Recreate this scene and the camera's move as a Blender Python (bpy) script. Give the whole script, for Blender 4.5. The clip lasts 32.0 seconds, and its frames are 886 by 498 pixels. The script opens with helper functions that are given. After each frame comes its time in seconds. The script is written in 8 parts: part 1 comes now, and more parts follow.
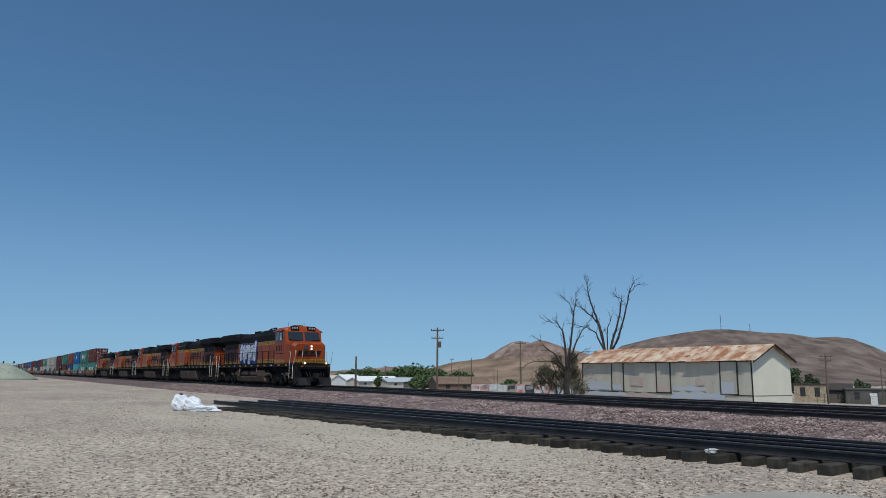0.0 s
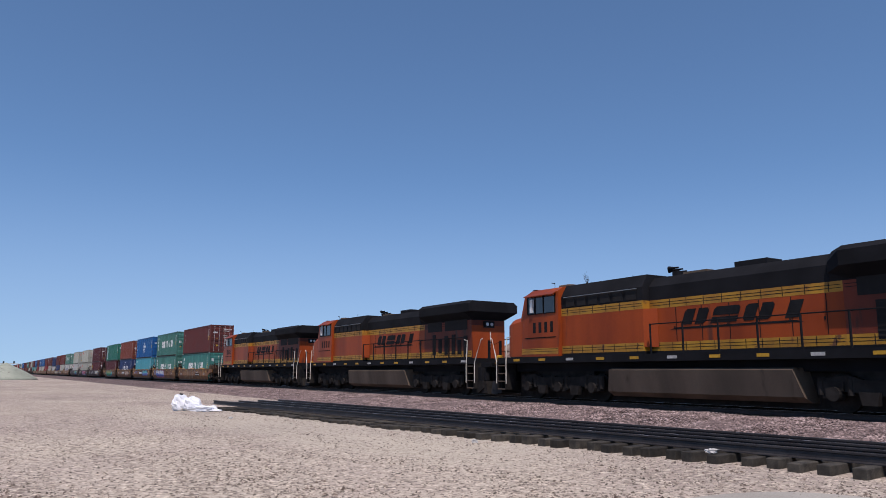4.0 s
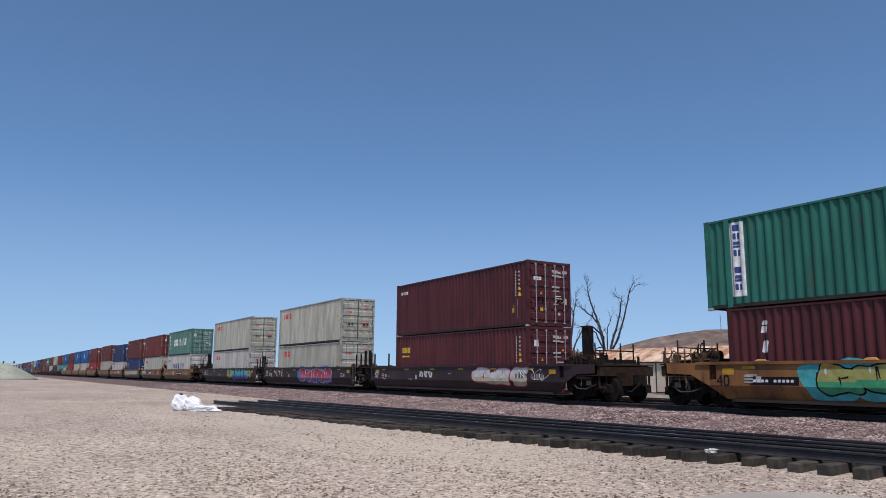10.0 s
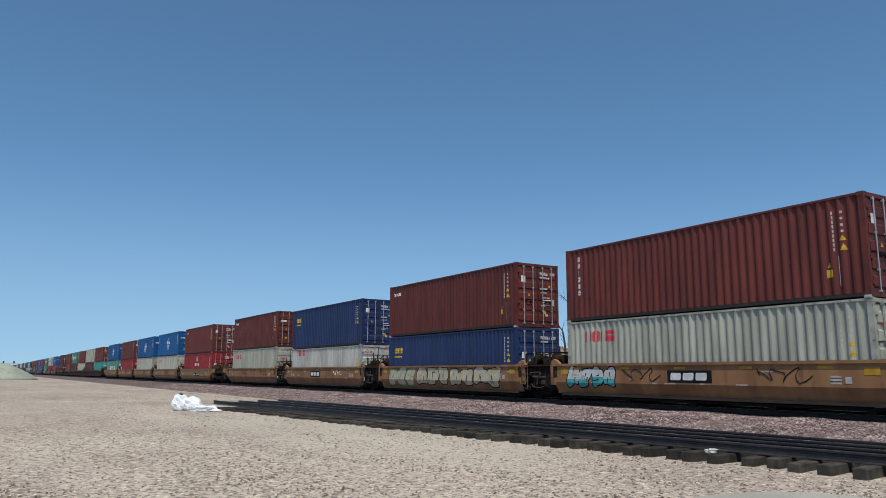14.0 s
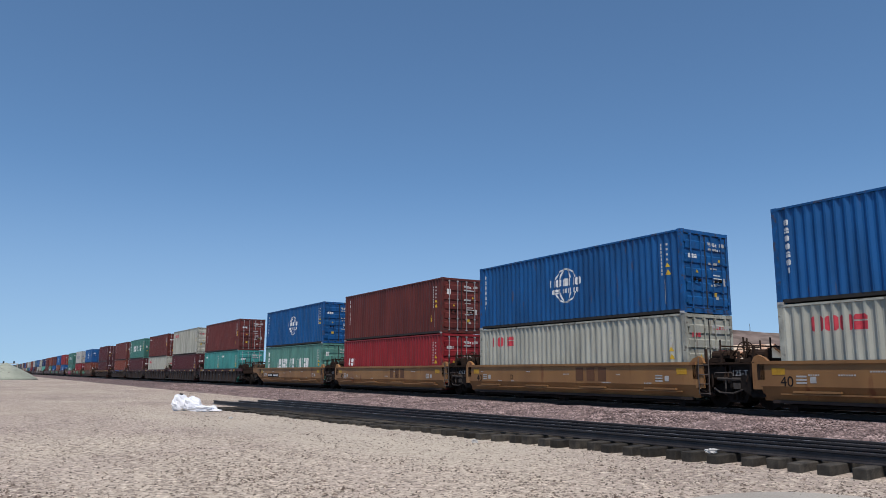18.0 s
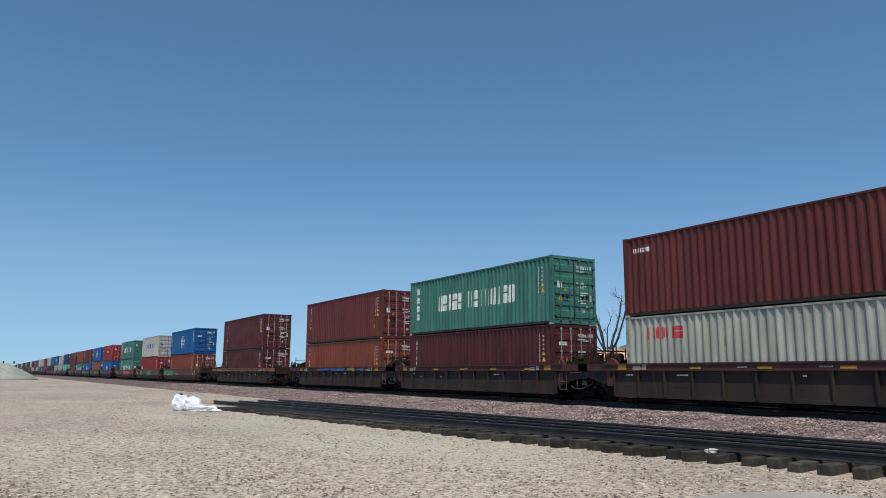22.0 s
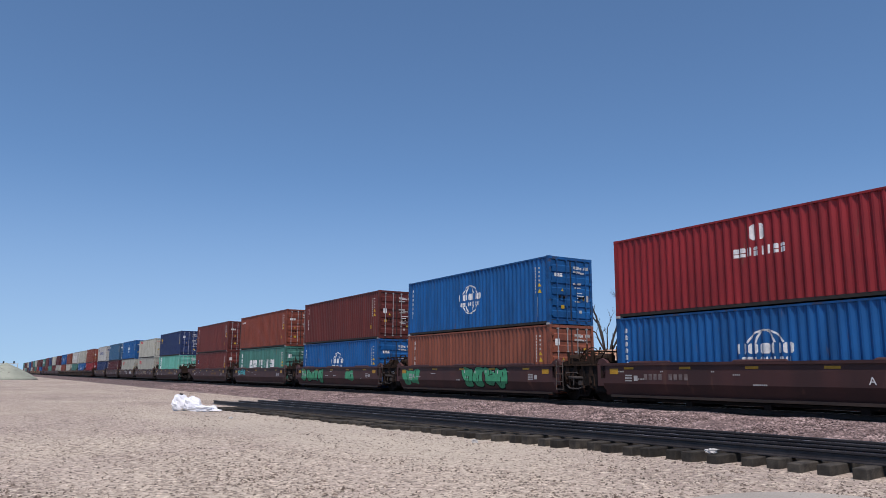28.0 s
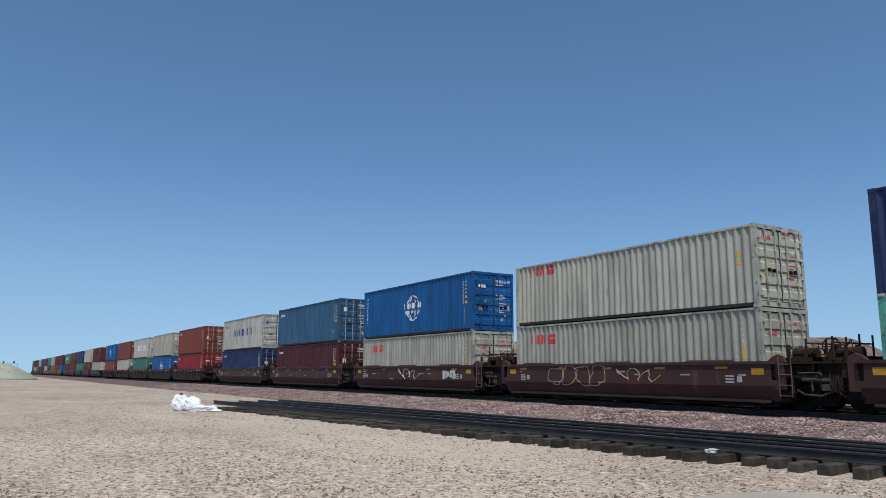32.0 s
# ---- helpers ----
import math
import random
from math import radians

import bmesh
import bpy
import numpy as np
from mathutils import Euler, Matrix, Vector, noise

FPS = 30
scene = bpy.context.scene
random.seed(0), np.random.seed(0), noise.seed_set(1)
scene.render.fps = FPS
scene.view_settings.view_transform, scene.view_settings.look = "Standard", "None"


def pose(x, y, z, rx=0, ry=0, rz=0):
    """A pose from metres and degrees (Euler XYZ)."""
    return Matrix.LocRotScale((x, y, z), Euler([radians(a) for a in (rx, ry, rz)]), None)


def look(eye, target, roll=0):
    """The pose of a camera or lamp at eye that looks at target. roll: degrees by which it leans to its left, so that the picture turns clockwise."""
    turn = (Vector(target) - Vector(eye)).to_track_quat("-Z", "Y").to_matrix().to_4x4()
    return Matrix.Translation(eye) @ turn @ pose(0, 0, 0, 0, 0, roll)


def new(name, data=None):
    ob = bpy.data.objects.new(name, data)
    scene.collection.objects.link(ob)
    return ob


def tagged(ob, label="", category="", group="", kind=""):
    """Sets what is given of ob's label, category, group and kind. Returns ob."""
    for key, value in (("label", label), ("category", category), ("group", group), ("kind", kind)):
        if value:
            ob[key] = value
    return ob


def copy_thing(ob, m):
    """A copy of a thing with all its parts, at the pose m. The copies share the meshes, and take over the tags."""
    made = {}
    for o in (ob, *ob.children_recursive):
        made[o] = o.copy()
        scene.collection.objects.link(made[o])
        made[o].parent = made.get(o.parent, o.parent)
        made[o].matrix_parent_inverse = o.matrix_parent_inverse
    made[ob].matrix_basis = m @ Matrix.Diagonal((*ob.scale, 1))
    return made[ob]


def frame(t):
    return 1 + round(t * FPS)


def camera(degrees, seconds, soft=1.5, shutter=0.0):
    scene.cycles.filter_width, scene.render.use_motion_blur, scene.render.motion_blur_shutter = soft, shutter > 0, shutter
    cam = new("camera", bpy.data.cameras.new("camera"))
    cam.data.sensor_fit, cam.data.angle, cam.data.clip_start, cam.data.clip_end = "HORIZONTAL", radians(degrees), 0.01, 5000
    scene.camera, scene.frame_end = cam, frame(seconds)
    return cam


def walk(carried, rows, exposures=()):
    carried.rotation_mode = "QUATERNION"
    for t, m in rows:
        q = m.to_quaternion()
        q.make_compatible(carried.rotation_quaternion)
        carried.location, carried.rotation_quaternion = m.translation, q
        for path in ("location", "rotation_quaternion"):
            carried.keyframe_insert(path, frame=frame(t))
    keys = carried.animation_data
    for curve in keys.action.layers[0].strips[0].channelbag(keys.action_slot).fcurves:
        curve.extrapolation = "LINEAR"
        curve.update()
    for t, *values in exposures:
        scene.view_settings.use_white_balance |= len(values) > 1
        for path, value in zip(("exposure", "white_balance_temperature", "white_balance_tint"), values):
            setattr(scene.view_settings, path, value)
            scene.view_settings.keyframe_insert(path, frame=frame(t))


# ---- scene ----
# ---- camera ----
cam = camera(61.98, 32.0, soft=0.9, shutter=0.0)
EYE = Vector((0.0, 0.0, 1.6))
YAW, PITCH = radians(31.581), radians(9.623)
AHEAD = Vector((-math.cos(YAW) * math.cos(PITCH), math.sin(YAW) * math.cos(PITCH), math.sin(PITCH)))
STAND = look(EYE, EYE + AHEAD, 0.308)
walk(cam, [(0.0, STAND), (32.0, STAND)], exposures=[(0.0, -0.34, 6150, 7.0), (1.0, -0.34, 6150, 6.0), (2.0, -0.07, 6450, 14.0), (3.0, 0.00, 6500, 22.0), (4.0, 0.00, 6500, 23.0), (6.5, 0.00, 6500, 22.0), (7.0, 0.00, 6500, 14.0), (8.0, 0.00, 6500, 12.0), (9.0, 0.00, 6500, 17.0), (10.0, 0.00, 6500, 20.0), (11.0, 0.00, 6500, 12.0), (12.0, -0.03, 6500, 6.0), (13.0, -0.03, 6500, 8.0), (14.0, 0.00, 6500, 9.0), (17.0, 0.02, 6500, 22.0), (18.0, 0.00, 6500, 16.0), (19.0, 0.02, 6500, 17.0), (20.0, 0.00, 6500, 15.0), (21.0, 0.00, 6500, 15.0), (22.0, 0.00, 6500, 10.0), (23.0, 0.00, 6500, 15.0), (24.0, 0.00, 6500, 23.0), (27.0, -0.05, 6500, 8.0), (28.0, 0.03, 6500, 21.0), (30.0, 0.08, 6500, 22.0), (31.0, 0.04, 6500, 22.0), (32.0, 0.00, 6500, 13.0)])

# ---- sky and sun ----
TO_SUN = Vector((0.41, -0.25, 0.88)).normalized()
world = bpy.data.worlds.new("desert_sky")
scene.world = world
world.use_nodes = True
sky = world.node_tree.nodes.new("ShaderNodeTexSky")
sky.sky_type = "NISHITA"
sky.sun_disc = False
sky.sun_elevation = math.asin(TO_SUN.z)
sky.sun_rotation = math.atan2(TO_SUN.x, TO_SUN.y)
sky.altitude = 900
sky.air_density = 0.8
sky.dust_density = 1.0
sky.ozone_density = 3.5
back = world.node_tree.nodes["Background"]
back.inputs["Strength"].default_value = 0.15
way = world.node_tree.nodes.new("ShaderNodeTexCoord")
lift = world.node_tree.nodes.new("ShaderNodeMapping")     # clear desert air: the horizon is as blue as the sky a little above it
lift.inputs["Location"].default_value = (0, 0, 0.08)
unit = world.node_tree.nodes.new("ShaderNodeVectorMath")
unit.operation = "NORMALIZE"
world.node_tree.links.new(way.outputs["Generated"], lift.inputs["Vector"])
world.node_tree.links.new(lift.outputs[0], unit.inputs[0])
world.node_tree.links.new(unit.outputs[0], sky.inputs[0])
hue = world.node_tree.nodes.new("ShaderNodeMix")           # the dry air's slightly cyan cast
hue.data_type, hue.blend_type = "RGBA", "MULTIPLY"
hue.inputs["Factor"].default_value = 1.0
hue.inputs["B"].default_value = (0.80, 1.015, 0.99, 1.0)
world.node_tree.links.new(sky.outputs[0], hue.inputs["A"])
split = world.node_tree.nodes.new("ShaderNodeSeparateXYZ")  # dusty air pales the sky towards the horizon
world.node_tree.links.new(way.outputs["Generated"], split.inputs[0])
dusk = world.node_tree.nodes.new("ShaderNodeMapRange")
dusk.interpolation_type = "SMOOTHSTEP"
for key, value in (("From Min", -0.05), ("From Max", 0.28), ("To Min", 0.55), ("To Max", 0.0)):
    dusk.inputs[key].default_value = value
world.node_tree.links.new(split.outputs["Z"], dusk.inputs["Value"])
haze = world.node_tree.nodes.new("ShaderNodeMix")
haze.data_type = "RGBA"
haze.inputs["B"].default_value = (2.35, 3.2, 4.0, 1.0)
world.node_tree.links.new(dusk.outputs[0], haze.inputs["Factor"])
world.node_tree.links.new(hue.outputs["Result"], haze.inputs["A"])
world.node_tree.links.new(haze.outputs["Result"], back.inputs[0])
sun_data = bpy.data.lights.new("sun", "SUN")
sun_data.energy, sun_data.angle, sun_data.color = 4.0, radians(0.53), (1.0, 0.935, 0.83)
sun = new("sun", sun_data)
sun.matrix_world = look((60, -60, 120), Vector((60, -60, 120)) - TO_SUN)

# ---- materials ----
ZR = 0.58          # height of the main rails' heads above the lot
YC = 21.21         # centre line of the train's track
MATS = {}


def nodes_of(name):
    m = bpy.data.materials.new(name)
    m.use_nodes = True
    return m, m.node_tree.nodes, m.node_tree.links, m.node_tree.nodes["Principled BSDF"]


def rgb(c):
    return (c[0], c[1], c[2], 1.0)


def surface(name, base, second=None, scale=3.0, rough=0.6, metal=0.0, bump=0.15, fine=40.0, vary=0.0, rust=0.0, rust_color=(0.16, 0.06, 0.025), island=False, streak=False, spec=0.3):
    """Paint, metal, timber or earth: two colours mixed by broad noise, fine grain, worn patches and a little relief."""
    if name in MATS:
        return MATS[name]
    m, n, l, bsdf = nodes_of(name)
    second = second or tuple(c * 0.72 for c in base)
    tc = n.new("ShaderNodeTexCoord")
    mp = n.new("ShaderNodeMapping")
    mp.inputs["Scale"].default_value = (1.0, 1.0, 0.18) if streak else (1, 1, 1)
    l.new(tc.outputs["Object"], mp.inputs["Vector"])
    info = n.new("ShaderNodeObjectInfo")
    shift = n.new("ShaderNodeVectorMath")
    shift.operation = "ADD"
    l.new(mp.outputs[0], shift.inputs[0])
    off = n.new("ShaderNodeMath")
    off.operation = "MULTIPLY"
    off.inputs[1].default_value = 37.0
    l.new(info.outputs["Random"], off.inputs[0])
    l.new(off.outputs[0], shift.inputs[1])
    broad = n.new("ShaderNodeTexNoise")
    broad.inputs["Scale"].default_value, broad.inputs["Detail"].default_value = scale, 5
    l.new(shift.outputs[0], broad.inputs["Vector"])
    ramp = n.new("ShaderNodeValToRGB")
    ramp.color_ramp.elements[0].position, ramp.color_ramp.elements[1].position = 0.36, 0.66
    ramp.color_ramp.elements[0].color, ramp.color_ramp.elements[1].color = rgb(second), rgb(base)
    l.new(broad.outputs["Fac"], ramp.inputs[0])
    grain = n.new("ShaderNodeTexNoise")
    grain.inputs["Scale"].default_value, grain.inputs["Detail"].default_value = fine, 3
    l.new(tc.outputs["Object"], grain.inputs["Vector"])
    color = ramp.outputs[0]
    mix = n.new("ShaderNodeMix")
    mix.data_type, mix.blend_type = "RGBA", "OVERLAY"
    mix.inputs["Factor"].default_value = 0.35
    l.new(color, mix.inputs["A"])
    l.new(grain.outputs["Fac"], mix.inputs["B"])
    color = mix.outputs["Result"]
    if rust:
        spots = n.new("ShaderNodeTexNoise")
        spots.inputs["Scale"].default_value, spots.inputs["Detail"].default_value = scale * 2.3, 8
        l.new(shift.outputs[0], spots.inputs["Vector"])
        cut = n.new("ShaderNodeValToRGB")
        cut.color_ramp.elements[0].position, cut.color_ramp.elements[1].position = 0.70 - rust * 0.3, 0.76 - rust * 0.25
        l.new(spots.outputs["Fac"], cut.inputs[0])
        worn = n.new("ShaderNodeMix")
        worn.data_type = "RGBA"
        l.new(cut.outputs[0], worn.inputs["Factor"])
        l.new(color, worn.inputs["A"])
        worn.inputs["B"].default_value = rgb(rust_color)
        color = worn.outputs["Result"]
    if vary:
        hsv = n.new("ShaderNodeHueSaturation")
        span = n.new("ShaderNodeMapRange")
        span.inputs["To Min"].default_value, span.inputs["To Max"].default_value = 1 - vary, 1 + vary
        if island:
            geo = n.new("ShaderNodeNewGeometry")
            l.new(geo.outputs["Random Per Island"], span.inputs["Value"])
        else:
            l.new(info.outputs["Random"], span.inputs["Value"])
        l.new(span.outputs[0], hsv.inputs["Value"])
        l.new(color, hsv.inputs["Color"])
        color = hsv.outputs[0]
    l.new(color, bsdf.inputs["Base Color"])
    bsdf.inputs["Roughness"].default_value, bsdf.inputs["Metallic"].default_value = rough, metal
    bsdf.inputs["Specular IOR Level"].default_value = spec
    if bump:
        b = n.new("ShaderNodeBump")
        b.inputs["Strength"].default_value, b.inputs["Distance"].default_value = bump, 0.02
        l.new(grain.outputs["Fac"], b.inputs["Height"])
        l.new(b.outputs[0], bsdf.inputs["Normal"])
    MATS[name] = m
    return m


def glow(name, color, strength):
    m, n, l, bsdf = nodes_of(name)
    bsdf.inputs["Base Color"].default_value = rgb(color)
    bsdf.inputs["Emission Color"].default_value = rgb(color)
    bsdf.inputs["Emission Strength"].default_value = strength
    return m


def glass(name, tint):
    m, n, l, bsdf = nodes_of(name)
    bsdf.inputs["Base Color"].default_value = rgb(tint)
    bsdf.inputs["Roughness"].default_value = 0.06
    bsdf.inputs["Specular IOR Level"].default_value = 0.8
    return m


def container_paint(key):
    base = PAINTS[key]
    return surface("container_" + key, base, tuple(c * 0.66 for c in base), 2.0, 0.5, 0.0, 0.08, 60, vary=0.12, rust=0.10 if max(base) < 0.35 else 0.13, rust_color=tuple((0.35 if max(base) < 0.35 else 0.45) * c + 0.035 * k for c, k in zip(base, (1.6, 0.9, 0.6))), streak=True)


def frame_paint(key):
    """The same paint on posts and rails, scraped and grimy from handling."""
    base = PAINTS[key]
    return surface("container_frame_" + key, base, tuple(c * 0.6 for c in base), 2.5, 0.6, 0.0, 0.1, 60, vary=0.12, rust=0.42, rust_color=tuple(0.25 * c + 0.03 * k for c, k in zip(base, (1.3, 0.9, 0.7))))


PAINTS = {
    "maroon": (0.0799, 0.01598, 0.0188), "brown": (0.1175, 0.02444, 0.0188), "rust": (0.188, 0.04418, 0.02444), "red": (0.2444, 0.01692, 0.02068),
    "orange": (0.2538, 0.0799, 0.047), "navy": (0.01504, 0.03196, 0.1034), "blue": (0.0035, 0.085, 0.262), "teal": (0.0423, 0.188, 0.1645),
    "aqua": (0.058, 0.285, 0.345), "green": (0.048, 0.168, 0.138), "jade": (0.0188, 0.1551, 0.1128), "grey": (0.392, 0.396, 0.335),
    "white": (0.43, 0.432, 0.405), "steel": (0.0282, 0.094, 0.1786), "sage": (0.09, 0.235, 0.195), "mint": (0.1128, 0.3948, 0.3102), "turquoise": (0.05, 0.275, 0.255), "faded": (0.082, 0.205, 0.165),
}
M_WHITE = surface("white_marking", (0.70, 0.71, 0.70), (0.52, 0.53, 0.53), 5, 0.6, rust=0.12, rust_color=(0.3, 0.28, 0.26))
M_REDMARK = surface("red_marking", (0.55, 0.05, 0.07), None, 5, 0.6)
M_BLUEMARK = surface("blue_marking", (0.03, 0.06, 0.20), None, 5, 0.6)
M_BLACK = surface("black_paint", (0.014, 0.014, 0.015), (0.008, 0.008, 0.009), 2, 0.7, spec=0.12)
M_UNDER = surface("sooty_running_gear", (0.018, 0.015, 0.0135), (0.010, 0.0085, 0.008), 5, 0.9, rust=0.2, rust_color=(0.04, 0.025, 0.018), spec=0.08)
M_STEEL = surface("worn_steel", (0.30, 0.29, 0.28), (0.2, 0.19, 0.18), 6, 0.4, 0.8)
M_RUBBER = surface("black_hose", (0.015, 0.015, 0.015), None, 6, 0.7)
M_GLASS = glass("dark_window_glass", (0.02, 0.025, 0.03))

# ---- mesh helpers ----


def box(bm, x0, x1, y0, y1, z0, z1):
    v = [bm.verts.new(c) for c in ((x0, y0, z0), (x1, y0, z0), (x1, y1, z0), (x0, y1, z0), (x0, y0, z1), (x1, y0, z1), (x1, y1, z1), (x0, y1, z1))]
    for f in ((0, 3, 2, 1), (4, 5, 6, 7), (0, 1, 5, 4), (1, 2, 6, 5), (2, 3, 7, 6), (3, 0, 4, 7)):
        bm.faces.new([v[i] for i in f])
    return v


def prism(bm, outline, y0, y1, axis="y"):
    """A flat outline pushed through: (x, z) along y, (y, z) along x, or (x, y) along z."""
    def at(a, b, c):
        return (a, c, b) if axis == "y" else (c, a, b) if axis == "x" else (a, b, c)
    lo = [bm.verts.new(at(a, b, y0)) for a, b in outline]
    hi = [bm.verts.new(at(a, b, y1)) for a, b in outline]
    k = len(outline)
    bm.faces.new(lo)
    bm.faces.new(hi[::-1])
    for i in range(k):
        j = (i + 1) % k
        bm.faces.new((lo[j], lo[i], hi[i], hi[j]))
    return lo + hi


def loft(bm, rings, closed=True):
    rows = [[bm.verts.new(c) for c in ring] for ring in rings]
    k = len(rows[0])
    for a, b in zip(rows, rows[1:]):
        for i in range(k if closed else k - 1):
            j = (i + 1) % k
            bm.faces.new((a[i], a[j], b[j], b[i]))
    if closed:
        bm.faces.new(rows[0][::-1])
        bm.faces.new(rows[-1])


def tube(bm, points, r, sides=6):
    """A round bar along a line of points."""
    pts = [Vector(p) for p in points]
    rings = []
    for i, p in enumerate(pts):
        d = (pts[min(i + 1, len(pts) - 1)] - pts[max(i - 1, 0)]).normalized()
        a = d.orthogonal().normalized() if abs(d.z) > 0.9 else d.cross(Vector((0, 0, 1))).normalized()
        b = d.cross(a)
        rr = r[i] if isinstance(r, (list, tuple)) else r
        rings.append([p + rr * (math.cos(2 * math.pi * k / sides) * a + math.sin(2 * math.pi * k / sides) * b) for k in range(sides)])
    loft(bm, rings)


def disc(bm, x, y0, y1, z, r, sides=20, axis="y"):
    pts = [(x + r * math.cos(2 * math.pi * k / sides), z + r * math.sin(2 * math.pi * k / sides)) for k in range(sides)]
    prism(bm, pts, y0, y1, axis)


def finish(bm, name, material, smooth=False, bevel=0.0):
    bmesh.ops.recalc_face_normals(bm, faces=bm.faces)
    if bevel:
        bmesh.ops.bevel(bm, geom=bm.edges, offset=bevel, segments=1, affect="EDGES", profile=0.5)
    me = bpy.data.meshes.new(name)
    bm.to_mesh(me)
    bm.free()
    me.materials.append(material)
    if smooth:
        me.polygons.foreach_set("use_smooth", [True] * len(me.polygons))
    return me


def part(name, bm, material, parent, label="", smooth=False, bevel=0.0):
    me = bm if isinstance(bm, bpy.types.Mesh) else finish(bm, name, material, smooth, bevel)
    ob = new(name, me)
    ob.parent = parent
    return tagged(ob, label)


def thing(name, label, category, group="", m=None, kind=""):
    ob = new(name)
    ob.empty_display_size = 0.3
    if m is not None:
        ob.matrix_basis = m
    return tagged(ob, label, category, group, kind)


def solid(name, bm, material, label, category, m=None, kind="", group="", smooth=False, bevel=0.0):
    ob = new(name, bm if isinstance(bm, bpy.types.Mesh) else finish(bm, name, material, smooth, bevel))
    if m is not None:
        ob.matrix_basis = m
    return tagged(ob, label, category, group, kind)


def fresh():
    return bmesh.new()


# ---- how the train runs ----
def run(t):
    """How far the train has gone along its track, in metres, from its place at 16 s."""
    u = t - 16.0
    return 23.145 * u + 0.0435 * u * u / 16 + 0.1597 * u ** 3 / 256


RIDERS = []        # (thing, place along the train, y, z)


def ride(ob, q, y=YC, z=ZR):
    RIDERS.append((ob, q, y, z))
    ob.matrix_basis = pose(q + run(0.0), y, z)
    return ob

# ---- ground, roadbed and tracks ----


def hum(x, y, s, seed=0.0):
    return noise.noise(Vector((x * s + seed, y * s - seed, seed * 0.7)))


def ranged(n, l, value, lo, hi, to_lo=0.0, to_hi=1.0):
    """A value eased from one span to another."""
    r = n.new("ShaderNodeMapRange")
    r.interpolation_type = "SMOOTHSTEP"
    for key, v in (("From Min", lo), ("From Max", hi), ("To Min", to_lo), ("To Max", to_hi)):
        r.inputs[key].default_value = v
    l.new(value, r.inputs["Value"])
    return r.outputs[0]


def product(n, l, a, b, operation="MULTIPLY"):
    m = n.new("ShaderNodeMath")
    m.operation = operation
    l.new(a, m.inputs[0])
    if isinstance(b, (int, float)):
        m.inputs[1].default_value = b
    else:
        l.new(b, m.inputs[1])
    return m.outputs[0]


def blend(n, l, factor, a, b):
    m = n.new("ShaderNodeMix")
    m.data_type = "RGBA"
    l.new(factor, m.inputs["Factor"])
    l.new(a, m.inputs["A"])
    if isinstance(b, tuple):
        m.inputs["B"].default_value = rgb(b)
    else:
        l.new(b, m.inputs["B"])
    return m.outputs["Result"]


def clods_and_dust(n, l, tc, color):
    """Driven-over soil: crumbs of brown earth in loose drifts, and finer pale dust where wheels pass beside the siding."""
    xyz = n.new("ShaderNodeSeparateXYZ")
    l.new(tc.outputs["Object"], xyz.inputs[0])
    warp = n.new("ShaderNodeTexNoise")
    warp.inputs["Scale"].default_value, warp.inputs["Detail"].default_value = 0.35, 5
    l.new(tc.outputs["Object"], warp.inputs["Vector"])
    across = product(n, l, xyz.outputs["Y"], product(n, l, xyz.outputs["X"], -0.1187), "ADD")     # constant along the old siding
    across = product(n, l, across, product(n, l, warp.outputs["Fac"], 3.2), "ADD")
    near = ranged(n, l, across, 8.6, 11.2)
    far = ranged(n, l, across, 13.9, 15.2, 1.0, 0.0)
    along = product(n, l, ranged(n, l, xyz.outputs["X"], -40.0, -22.0), ranged(n, l, xyz.outputs["X"], -14.0, -9.5, 1.0, 0.25))
    dust = product(n, l, product(n, l, near, far), product(n, l, along, 0.62))
    color = blend(n, l, dust, color, (0.455, 0.405, 0.325))
    drift = n.new("ShaderNodeTexNoise")
    drift.inputs["Scale"].default_value, drift.inputs["Detail"].default_value = 0.55, 4
    squash = n.new("ShaderNodeMapping")
    squash.inputs["Scale"].default_value = (0.35, 1.3, 1.0)
    squash.inputs["Rotation"].default_value = (0, 0, 0.12)
    l.new(tc.outputs["Object"], squash.inputs["Vector"])
    l.new(squash.outputs[0], drift.inputs["Vector"])
    crumb = n.new("ShaderNodeTexNoise")
    crumb.inputs["Scale"].default_value, crumb.inputs["Detail"].default_value, crumb.inputs["Roughness"].default_value = 6.5, 4, 0.7
    l.new(tc.outputs["Object"], crumb.inputs["Vector"])
    level = product(n, l, crumb.outputs["Fac"], product(n, l, drift.outputs["Fac"], 0.30), "ADD")
    cover = ranged(n, l, level, 0.715, 0.775)
    color = blend(n, l, product(n, l, cover, 0.62), color, (0.165, 0.125, 0.098))
    light = ranged(n, l, crumb.outputs["Fac"], 0.40, 0.30)
    return blend(n, l, product(n, l, light, 0.4), color, (0.50, 0.455, 0.385)), cover


